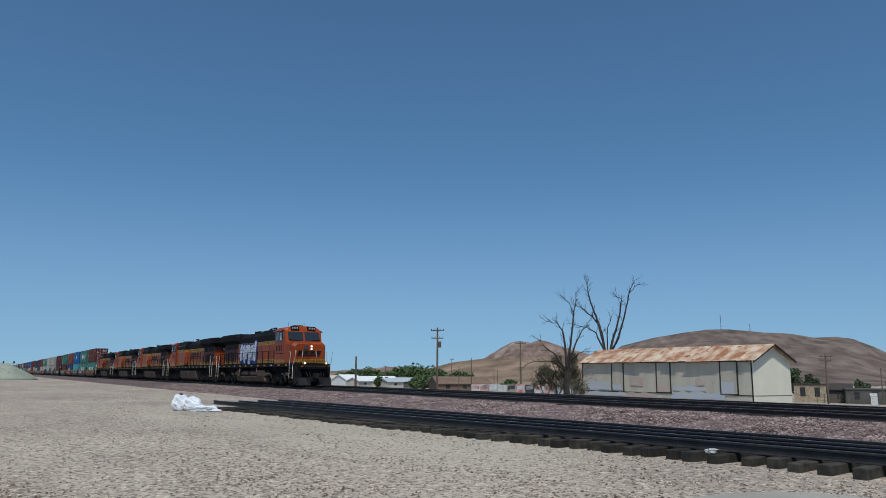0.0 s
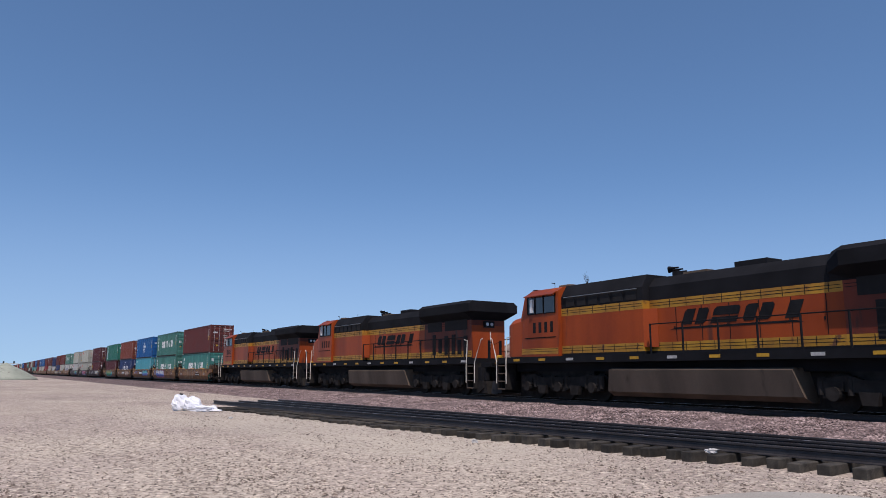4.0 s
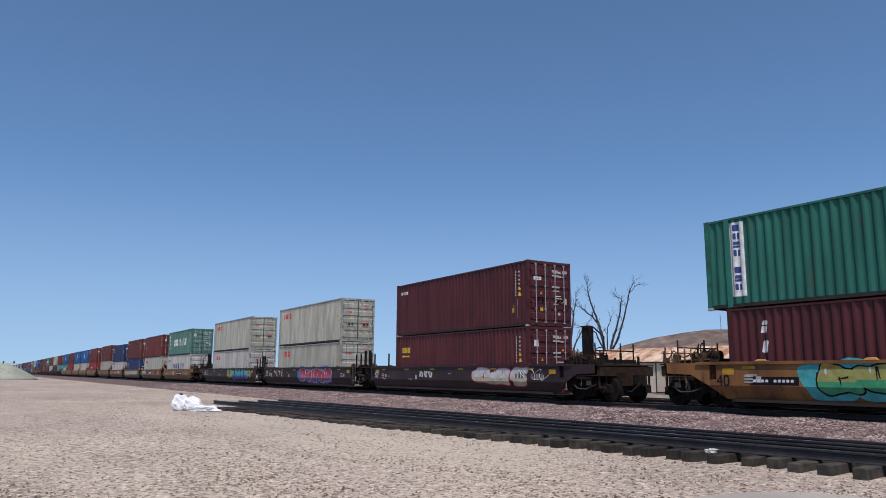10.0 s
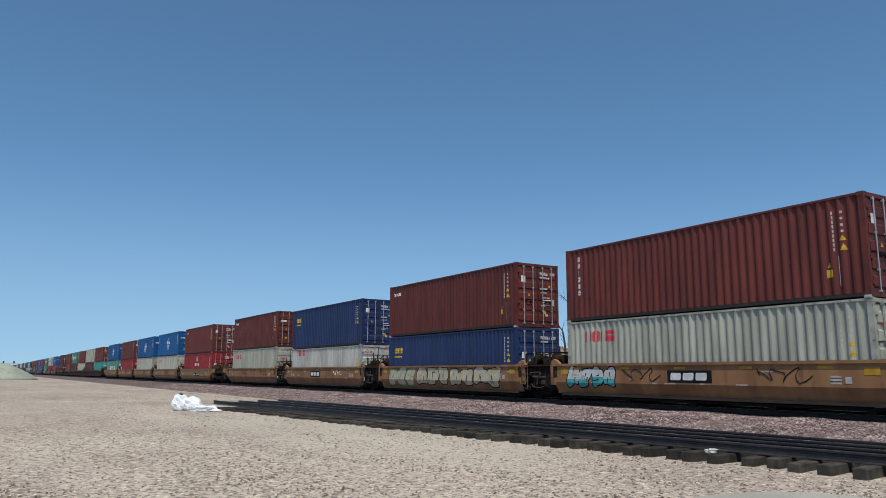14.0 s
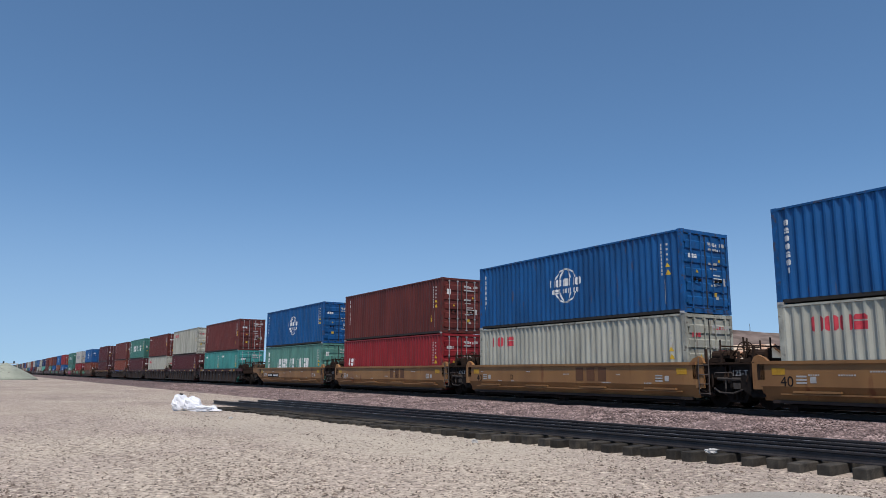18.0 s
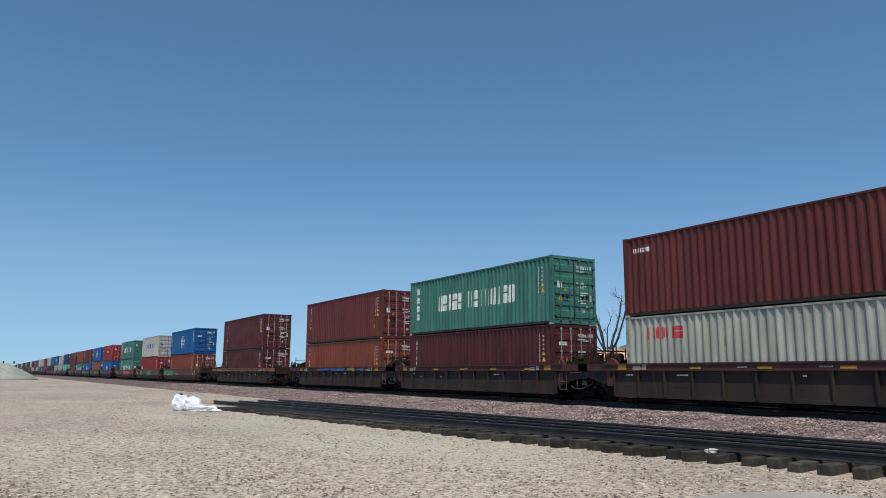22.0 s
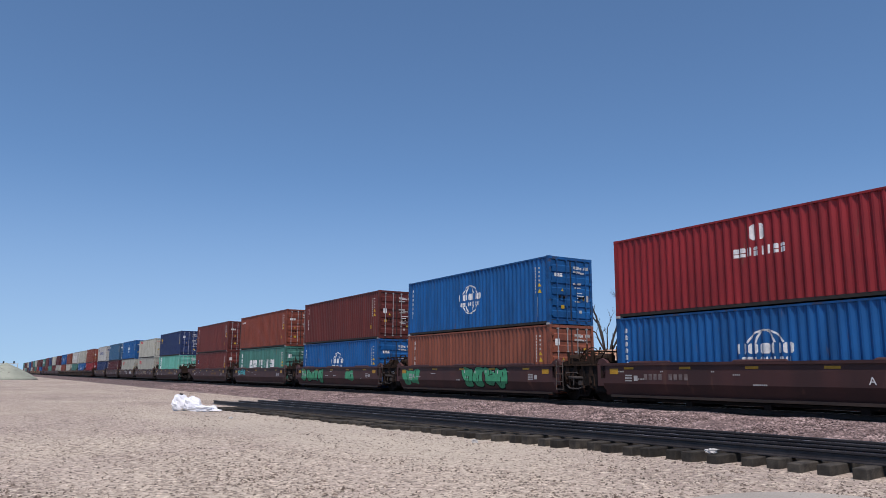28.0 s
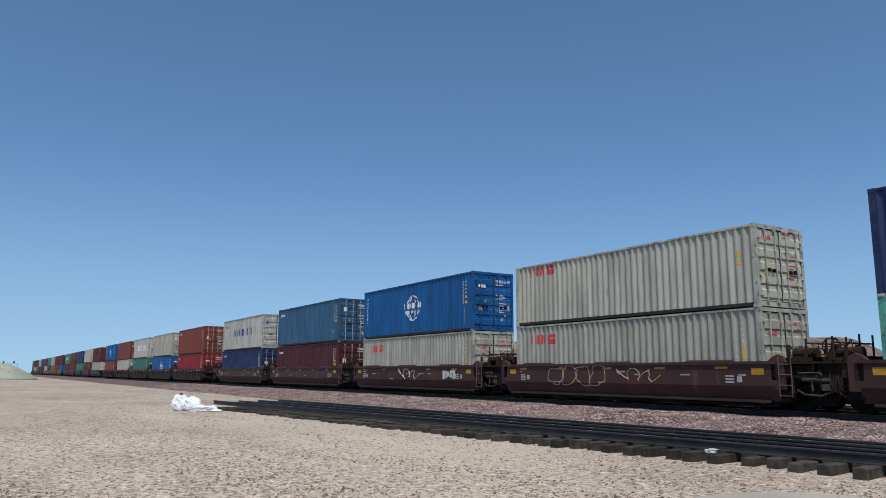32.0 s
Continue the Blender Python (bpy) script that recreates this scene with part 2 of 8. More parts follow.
def earth_material(name, a, b, c, speck, s_big, rough=0.95, stone=26.0, dark=(0.12, 0.10, 0.085), relief=0.5, driven=False):
    """Loose ground: three earth colours in broad patches, with speckled small stones and relief."""
    m, n, l, bsdf = nodes_of(name)
    tc = n.new("ShaderNodeTexCoord")
    big = n.new("ShaderNodeTexNoise")
    big.inputs["Scale"].default_value, big.inputs["Detail"].default_value = s_big, 6
    big.inputs["Distortion"].default_value = 0.6
    l.new(tc.outputs["Object"], big.inputs["Vector"])
    ramp = n.new("ShaderNodeValToRGB")
    e = ramp.color_ramp.elements
    e[0].position, e[0].color = 0.36, rgb(a)
    e[1].position, e[1].color = 0.64, rgb(c)
    mid = e.new(0.5)
    mid.color = rgb(b)
    l.new(big.outputs["Fac"], ramp.inputs[0])
    vor = n.new("ShaderNodeTexVoronoi")
    vor.inputs["Scale"].default_value = stone
    l.new(tc.outputs["Object"], vor.inputs["Vector"])
    sep = n.new("ShaderNodeSeparateColor")
    l.new(vor.outputs["Color"], sep.inputs[0])
    cut = n.new("ShaderNodeValToRGB")
    cut.color_ramp.elements[0].position, cut.color_ramp.elements[1].position = 1 - speck, min(1.0, 1.02 - speck)
    l.new(sep.outputs[0], cut.inputs[0])
    mix = n.new("ShaderNodeMix")
    mix.data_type = "RGBA"
    l.new(cut.outputs[0], mix.inputs["Factor"])
    l.new(ramp.outputs[0], mix.inputs["A"])
    tone = n.new("ShaderNodeMix")
    tone.data_type = "RGBA"
    tone.inputs["A"].default_value, tone.inputs["B"].default_value = rgb(dark), rgb(tuple(min(0.7, v * 1.45) for v in c))
    l.new(sep.outputs[1], tone.inputs["Factor"])
    l.new(tone.outputs["Result"], mix.inputs["B"])
    grain = n.new("ShaderNodeTexNoise")
    grain.inputs["Scale"].default_value, grain.inputs["Detail"].default_value = 9.0, 9
    l.new(tc.outputs["Object"], grain.inputs["Vector"])
    over = n.new("ShaderNodeMix")
    over.data_type, over.blend_type = "RGBA", "OVERLAY"
    over.inputs["Factor"].default_value = 0.55
    l.new(mix.outputs["Result"], over.inputs["A"])
    l.new(grain.outputs["Fac"], over.inputs["B"])
    color, height = over.outputs["Result"], cut.outputs[0]
    if driven:
        color, cover = clods_and_dust(n, l, tc, color)
        height = product(n, l, height, product(n, l, cover, 0.8), "ADD")
    l.new(color, bsdf.inputs["Base Color"])
    bsdf.inputs["Roughness"].default_value = rough
    bsdf.inputs["Specular IOR Level"].default_value = 0.15
    add = n.new("ShaderNodeMath")
    add.operation = "ADD"
    l.new(grain.outputs["Fac"], add.inputs[0])
    l.new(height, add.inputs[1])
    bp = n.new("ShaderNodeBump")
    bp.inputs["Strength"].default_value, bp.inputs["Distance"].default_value = relief, 0.03
    l.new(add.outputs[0], bp.inputs["Height"])
    l.new(bp.outputs[0], bsdf.inputs["Normal"])
    return m


M_LOT = earth_material("gravelly_desert_soil", (0.290, 0.237, 0.209), (0.384, 0.318, 0.269), (0.458, 0.394, 0.316), 0.44, 0.13, stone=19, dark=(0.105, 0.084, 0.071), relief=0.62, driven=True)
M_BALLAST = earth_material("pink_grey_ballast", (0.10, 0.073, 0.070), (0.135, 0.10, 0.096), (0.17, 0.128, 0.122), 0.6, 0.7, stone=15, relief=1.0, dark=(0.05, 0.035, 0.034))
M_STONE = surface("ballast_stone", (0.315, 0.240, 0.224), (0.135, 0.097, 0.092), 2, 0.95, vary=0.65, island=True)
M_PEBBLE = surface("pebble", (0.30, 0.25, 0.205), (0.15, 0.12, 0.098), 2, 0.95, vary=0.6, island=True)
M_CLOD = surface("earth_clod", (0.17, 0.128, 0.10), (0.10, 0.075, 0.06), 3, 0.97, vary=0.4, island=True)
M_RAIL = surface("rusty_rail", (0.05, 0.038, 0.034), (0.032, 0.025, 0.024), 3, 0.6, 0.2, rust=0.2, rust_color=(0.09, 0.045, 0.03))
M_RAILHEAD = surface("polished_rail_head", (0.42, 0.42, 0.43), (0.3, 0.3, 0.31), 4, 0.3, 0.9)
M_OLDRAIL = surface("old_dark_rail", (0.040, 0.038, 0.040), (0.025, 0.023, 0.025), 3, 0.5, 0.2)
# worn steel; its pale blotches are highlights painted in, set by rust_color
M_HIGHLITHEAD = surface("worn_rail_head", (0.11, 0.108, 0.112), (0.045, 0.043, 0.044), 1.3, 0.38, 0.5, rust=0.40, rust_color=(0.40, 0.40, 0.42))
M_TIE = surface("creosoted_tie", (0.054, 0.048, 0.039), (0.022, 0.020, 0.017), 5, 0.9, vary=0.45, bump=0.5)
M_CONC = surface("pale_concrete", (0.52, 0.50, 0.45), (0.44, 0.42, 0.37), 1.2, 0.9)


def spread(lo, near_lo, near_hi, hi, step, grow=1.22):
    vals = list(np.arange(near_lo, near_hi + step / 2, step))
    d, x = step, near_hi
    while x < hi:
        d *= grow
        x += d
        vals.append(min(x, hi))
    d, x = step, near_lo
    while x > lo:
        d *= grow
        x -= d
        vals.insert(0, max(x, lo))
    return vals


def ground_height(x, y):
    z = 0.05 * hum(x, y, 0.09, 3.1) + 0.018 * hum(x, y, 0.7, 8.2) + 0.007 * hum(x, y, 3.0, 1.7)
    if y > 13:
        k = min(1.0, (y - 13) / 20.0)
        z = z * (1 - k) - 0.28 * k - 0.03 * max(0.0, min(y, 150.0) - 33.0)
    far = math.hypot(x, y)
    if far > 200:
        z *= max(0.0, 1 - (far - 200) / 200.0) if y < 13 else 1.0
        if y > 13:
            z = max(z, -3.8)
    return z


xs = spread(-4500, -42, 2, 2500, 0.28)
ys = spread(-2500, 2, 16, 4500, 0.28)
verts = [(x, y, ground_height(x, y)) for y in ys for x in xs]
w = len(xs)
faces = [(j * w + i, j * w + i + 1, (j + 1) * w + i + 1, (j + 1) * w + i) for j in range(len(ys) - 1) for i in range(w - 1)]
me = bpy.data.meshes.new("ground")
me.from_pydata(verts, [], faces)
me.materials.append(M_LOT)
me.polygons.foreach_set("use_smooth", [True] * len(me.polygons))
tagged(new("ground", me), "bare tan and grey gravelly desert ground beside the railway", "ground", kind="structure")

# raised roadbed under the two main tracks
profile = [(15.0, -0.16), (15.6, 0.0), (16.4, 0.10), (17.3, 0.20), (18.1, 0.29), (18.8, 0.36), (19.3, 0.395), (20.3, 0.40), (21.2, 0.40), (22.2, 0.40),
           (23.4, 0.40), (25.6, 0.40), (27.6, 0.38), (28.6, 0.25), (30.2, -0.1), (31.5, -0.45)]
bx = spread(-2600, -45, 2, 700, 0.3)
verts, faces = [], []
for x in bx:
    for y, z in profile:
        k = 1.0 if y < 19.8 else 0.35
        verts.append((x, y + 0.25 * k * hum(x, y, 0.5, 5), z + k * (0.05 * hum(x, y, 0.8, 2.2) + 0.02 * hum(x, y, 3.1, 4.0))))
w = len(profile)
for i in range(len(bx) - 1):
    for j in range(w - 1):
        faces.append((i * w + j, (i + 1) * w + j, (i + 1) * w + j + 1, i * w + j + 1))
me = bpy.data.meshes.new("roadbed")
me.from_pydata(verts, [], faces)
me.materials.append(M_BALLAST)
roadbed = tagged(new("roadbed", me), "raised bed of crushed pinkish ballast under two tracks", "roadbed", kind="structure")


def scatter(name, material, spots, label, category, sides=5):
    """Many small broken stones joined in one mesh: each a squat, jittered double pyramid."""
    rnd = random.Random(name)
    verts, faces = [], []
    for x, y, z, r in spots:
        k0 = len(verts)
        turn = rnd.random() * 6.28
        for k in range(sides):
            a = turn + 6.283 * k / sides
            rr = r * rnd.uniform(0.65, 1.15)
            verts.append((x + rr * math.cos(a), y + rr * math.sin(a), z + r * rnd.uniform(-0.1, 0.3)))
        verts.append((x + r * rnd.uniform(-0.3, 0.3), y + r * rnd.uniform(-0.3, 0.3), z + r * rnd.uniform(0.5, 0.9)))
        verts.append((x, y, z - r * 0.5))
        for k in range(sides):
            a, b = k0 + k, k0 + (k + 1) % sides
            faces.append((a, b, k0 + sides))
            faces.append((b, a, k0 + sides + 1))
    me = bpy.data.meshes.new(name)
    me.from_pydata(verts, [], faces)
    me.materials.append(material)
    return tagged(new(name, me), label, category, kind="stuff")


def bed_height(y):
    for (a, za), (b, zb) in zip(profile, profile[1:]):
        if a <= y <= b:
            return za + (zb - za) * (y - a) / (b - a)
    return 0.0


rnd = random.Random(7)
spots = []
for _ in range(46000):
    x, y = -80 * rnd.random() ** 1.5 - 7, rnd.uniform(15.4, 20.2)
    spots.append((x, y, bed_height(y) + 0.05 * hum(x, y, 0.8, 2.2), rnd.uniform(0.022, 0.052)))
scatter("ballast_stones", M_STONE, spots, "loose crushed pinkish grey ballast stones", "ballast", 5)
spots, crumbs = [], []
for _ in range(90000):
    r, a = 7.5 + 60 * rnd.random() ** 2.0, radians(rnd.uniform(114, 182))
    x, y = r * math.cos(a), r * math.sin(a)
    if y > 15.2 or y > 9.0 + (x + 34.9) * 0.1187 > 9.0:
        continue
    drift = hum(0.35 * x, 1.3 * y, 0.5, 6.0) + 0.5 * hum(x, y, 1.7, 2.0)
    if drift < -0.15 + 0.5 * rnd.random() and rnd.random() < 0.55:
        continue
    z = ground_height(x, y)
    if drift > 0.12 and rnd.random() < 0.11:
        crumbs.append((x, y, z, 0.011 + 0.027 * rnd.random() ** 3))
    else:
        spots.append((x, y, z, 0.008 + 0.022 * rnd.random() ** 3 + (0.016 if rnd.random() < 0.006 else 0)))
scatter("pebbles", M_PEBBLE, spots, "scattered small pebbles on bare soil", "pebbles", 4)
scatter("earth_clods", M_CLOD, crumbs, "crumbs of brown earth scattered on the lot", "clods", 5)


RAIL_SHAPE = [(-0.075, 0.0), (0.075, 0.0), (0.075, 0.014), (0.016, 0.034), (0.011, 0.125), (0.036, 0.138), (0.036, 0.166), (0.028, 0.174), (-0.028, 0.174), (-0.036, 0.166),
              (-0.036, 0.138), (-0.011, 0.125), (-0.016, 0.034), (-0.075, 0.014)]


def rail_mesh(name, length, material):
    bm = fresh()
    prism(bm, RAIL_SHAPE, -length / 2, length / 2, "x")
    return finish(bm, name, material)


long_rail = rail_mesh("rail", 3000, M_RAIL)
bm = fresh()
box(bm, -1500, 1500, -0.026, 0.026, 0.1745, 0.1765)
head_strip = finish(bm, "running_surface", M_RAILHEAD)
for yc in (YC, YC + 4.35):
    for side in (-0.755, 0.755):
        r = tagged(new("rail", long_rail), "long steel running rail with a polished head", "rail", "main line rails", "structure")
        r.matrix_basis = pose(-700, yc + side, ZR - 0.176)
        part("running_surface", head_strip, None, r)
bm = fresh()
box(bm, -0.11, 0.11, -1.28, 1.28, -0.2, 0.0)
tie_mesh = finish(bm, "tie", M_TIE, bevel=0.012)
for k in range(150):
    for yc in (YC, YC + 4.35):
        t = part("tie", tie_mesh, None, roadbed)
        t.matrix_basis = pose(-75 + 0.56 * k, yc, ZR - 0.177 + 0.015)

# disused siding: short ties on the ground with four lengths of rail lying on them
siding = thing("disused_siding", "old dark rails lying on weathered wooden ties on the ground", "track", kind="structure")
RAILS = [((-34.9, 9.17), (3.0, 13.63)), ((-34.3, 10.15), (3.0, 14.35)), ((-34.6, 11.15), (3.0, 15.05)), ((-35.0, 12.25), (3.0, 15.75))]
for (x0, y0), (x1, y1) in RAILS:
    ln, ang = math.hypot(x1 - x0, y1 - y0), math.degrees(math.atan2(y1 - y0, x1 - x0))
    r = part("rail", rail_mesh("old_rail", ln, M_OLDRAIL), None, siding, "dark old rail")
    r.matrix_basis = pose((x0 + x1) / 2, (y0 + y1) / 2, 0.185, 0, 0, ang)
    # lighter strip on the head, painting the bright lines along the rail
    bm = fresh()
    box(bm, -ln / 2 + 0.01, ln / 2 - 0.01, -0.030, 0.030, 0.1745, 0.1775)
    part("worn_head", bm, M_HIGHLITHEAD, r, "worn rail head with pale painted highlights")
bm = fresh()
box(bm, -0.115, 0.115, -1.3, 1.3, -0.12, 0.185)
old_tie = finish(bm, "tie", M_TIE, bevel=0.015)
rnd = random.Random(3)
for k in range(76):
    x = -34.0 + 0.492 * k
    y = 9.25 + (x + 34.9) * 4.5 / 37.9 - 0.74 + 1.3 + rnd.uniform(-0.1, 0.1)
    t = part("tie", old_tie, None, siding)
    t.matrix_basis = pose(x, y, rnd.uniform(-0.02, 0.0) - 0.085 * max(0.0, min(1.0, (-13.0 - x) / 8.0)), rnd.uniform(-0.9, 0.9), 0, 6.6 + rnd.uniform(-4, 4))
bm = fresh()
box(bm, -0.09, 0.09, -0.16, 0.16, 0.0, 0.012)
for s in (-0.1, 0.1):
    box(bm, -0.06, -0.03, s - 0.015, s + 0.015, 0.012, 0.045)
    box(bm, 0.03, 0.06, s - 0.015, s + 0.015, 0.012, 0.045)
plate = finish(bm, "tie_plate", M_RAIL)
for k in range(40, 76):
    x = -34.0 + 0.492 * k
    t = part("tie_plate", plate, None, siding)
    t.matrix_basis = pose(x, 9.25 + (x + 34.9) * 4.5 / 37.9, 0.187, 0, 0, 6.8)

# ---- sand pile and white sack ----
M_SAND = earth_material("pale_green_sand", (0.24, 0.265, 0.215), (0.27, 0.295, 0.24), (0.30, 0.32, 0.26), 0.1, 0.4, stone=4)
rings = []
for k in range(15):
    u = k / 14
    rings.append([((-180 + 8.6 * (1 - u) * math.cos(a) * (1 + 0.12 * hum(math.cos(a), math.sin(a), 1.5, k * 0.02))),
                   (4.0 + 6.2 * (1 - u) * math.sin(a) * (1 + 0.12 * hum(math.cos(a), math.sin(a), 1.5, 4))), -0.1 + 3.6 * (u ** 0.8)) for a in np.linspace(0, 6.283, 33)[:-1]])
bm = fresh()
loft(bm, rings)
solid("sand_heap", bm, M_SAND, "heap of pale greenish sand beside the track", "sand pile", smooth=True)

M_SACK = surface("white_woven_plastic", (0.78, 0.79, 0.82), (0.66, 0.68, 0.72), 3, 0.5, bump=0.3)


def lump(bm, c, size, seed, rows=18, cols=26, folds=0.22):
    rings = []
    for i in range(rows + 1):
        u = math.pi * i / rows
        ring = []
        for j in range(cols):
            v = 6.283 * j / cols
            d = Vector((math.sin(u) * math.cos(v), math.sin(u) * math.sin(v), math.cos(u)))
            k = 1 + folds * noise.noise(d * 1.9 + Vector((seed, 0, 0))) + folds * abs(noise.noise(d * 4.3 + Vector((0, seed, 0)))) + 0.3 * folds * noise.noise(d * 9 + Vector((0, 0, seed)))
            p = Vector((d.x * size[0], d.y * size[1], d.z * size[2])) * k
            ring.append((c[0] + p.x, c[1] + p.y, max(0.0, c[2] + p.z)))
        rings.append(ring)
    loft(bm, rings)


sack = thing("plastic_sack", "crumpled white woven plastic sack slumped on the gravel", "sack", m=pose(-33.0, 7.55, 0.0, 0, 0, 35) @ Matrix.Scale(0.88, 4))
bm = fresh()
lump(bm, (-0.35, -0.1, 0.33), (0.36, 0.33, 0.46), 2.0)
part("sack_body", bm, M_SACK, sack, smooth=False)
bm = fresh()
lump(bm, (0.25, 0.05, 0.27), (0.45, 0.34, 0.40), 7.0)
part("sack_fold", bm, M_SACK, sack, smooth=False)
bm = fresh()
lump(bm, (1.0, 0.1, 0.08), (0.75, 0.32, 0.16), 12.0, folds=0.5)
part("sack_tail", bm, M_SACK, sack, smooth=False)
bm = fresh()
lump(bm, (-0.33, -0.1, 0.78), (0.12, 0.08, 0.05), 5.0, 8, 12)
part("tie_string", bm, M_BLACK, sack, "dark string at the sack's mouth")

# pale worn pad at the lot's edge
M_PAD = surface("dusty_worn_concrete", (0.355, 0.335, 0.295), (0.30, 0.28, 0.245), 0.8, 0.95, bump=0.2)
bm = fresh()
pts = []
for a in np.linspace(0, 6.283, 61)[:-1]:
    ca, sa = math.copysign(abs(math.cos(a)) ** 0.6, math.cos(a)), math.copysign(abs(math.sin(a)) ** 0.6, math.sin(a))
    pts.append((-4.3 + 2.55 * ca * (1 + 0.04 * hum(ca, sa, 1.7, 9)), 7.45 + 2.75 * sa * (1 + 0.04 * hum(ca, sa, 1.7, 5))))
prism(bm, pts, -0.08, 0.03, "z")
solid("concrete_pad", bm, M_PAD, "pale dusty concrete pad set in the ground", "pad", kind="structure")

# litter caught on the siding
M_LITTER = surface("dusty_paper", (0.50, 0.50, 0.49), (0.32, 0.32, 0.31), 9, 0.9)
for lx, ly, lz, w_, seed in ((-9.43, 11.66, 0.18, 0.10, 3.0), (-12.36, 12.05, 0.18, 0.07, 8.0), (-14.95, 10.1, 0.0, 0.06, 13.0), (-26.6, 7.6, 0.0, 0.12, 17.0)):
    bm = fresh()
    lump(bm, (0, 0, 0.03), (w_, w_ * 0.5, 0.04), seed, 9, 14, 0.8)
    solid("litter", bm, M_LITTER, "small crumpled pale litter beside the old rails", "litter", m=pose(lx, ly, lz, 0, 0, seed * 20), group="litter")

# signal gantry far down the line
gantry = thing("signal_gantry", "far thin steel signal gantry beside the line", "signal", m=pose(-380, 9.5, 0))
for y in (-3.5, 3.5):
    bm = fresh()
    tube(bm, [(0, y, -0.2), (0, y, 5.4)], 0.14, 6)
    part("post", bm, M_CONC, gantry)
bm = fresh()
box(bm, -0.15, 0.15, -3.8, 3.8, 4.9, 5.2)
part("beam", bm, M_CONC, gantry)
for y in (-2.0, 2.0):
    bm = fresh()
    box(bm, -0.1, 0.1, y - 0.3, y + 0.3, 5.2, 6.2)
    part("signal_head", bm, M_BLACK, gantry)

# ---- shipping containers ----
FT40, FT45, FT20 = 12.192, 13.716, 6.058
CW, CH = 2.438, 2.896
BOX_PARTS = {}
M_SEAL = surface("dark_gasket", (0.03, 0.03, 0.032), None, 5, 0.8)
# near black with rusty spots: the shade along a box's bottom edge, as colour
M_BASESHADE = surface("grimy_undercoat", (0.03, 0.028, 0.026), None, 2, 0.85, rust=0.2, rust_color=(0.07, 0.04, 0.03))
M_ROD = surface("galvanised_rod", (0.42, 0.42, 0.42), (0.3, 0.3, 0.3), 6, 0.5, 0.5)
M_PRINT = surface("faded_print", (0.42, 0.42, 0.41), (0.3, 0.3, 0.29), 5, 0.7)
M_STICKER = surface("yellow_sticker", (0.55, 0.36, 0.03), None, 5, 0.6)


def corrugated(bm, length, z0, z1, y, depth, pitch):
    """A ribbed steel wall in the plane of y, its flutes going inwards."""
    n = max(4, round(length / pitch))
    p = length / n
    line = []
    for k in range(n):
        x = -length / 2 + k * p
        line += [(x, 0.0), (x + 0.20 * p, 0.0), (x + 0.5 * p, depth), (x + 0.70 * p, depth)]
    line.append((length / 2, 0.0))
    lo = [bm.verts.new((x, y + d, z0)) for x, d in line]
    hi = [bm.verts.new((x, y + d, z1)) for x, d in line]
    for i in range(len(line) - 1):
        bm.faces.new((lo[i], lo[i + 1], hi[i + 1], hi[i]))


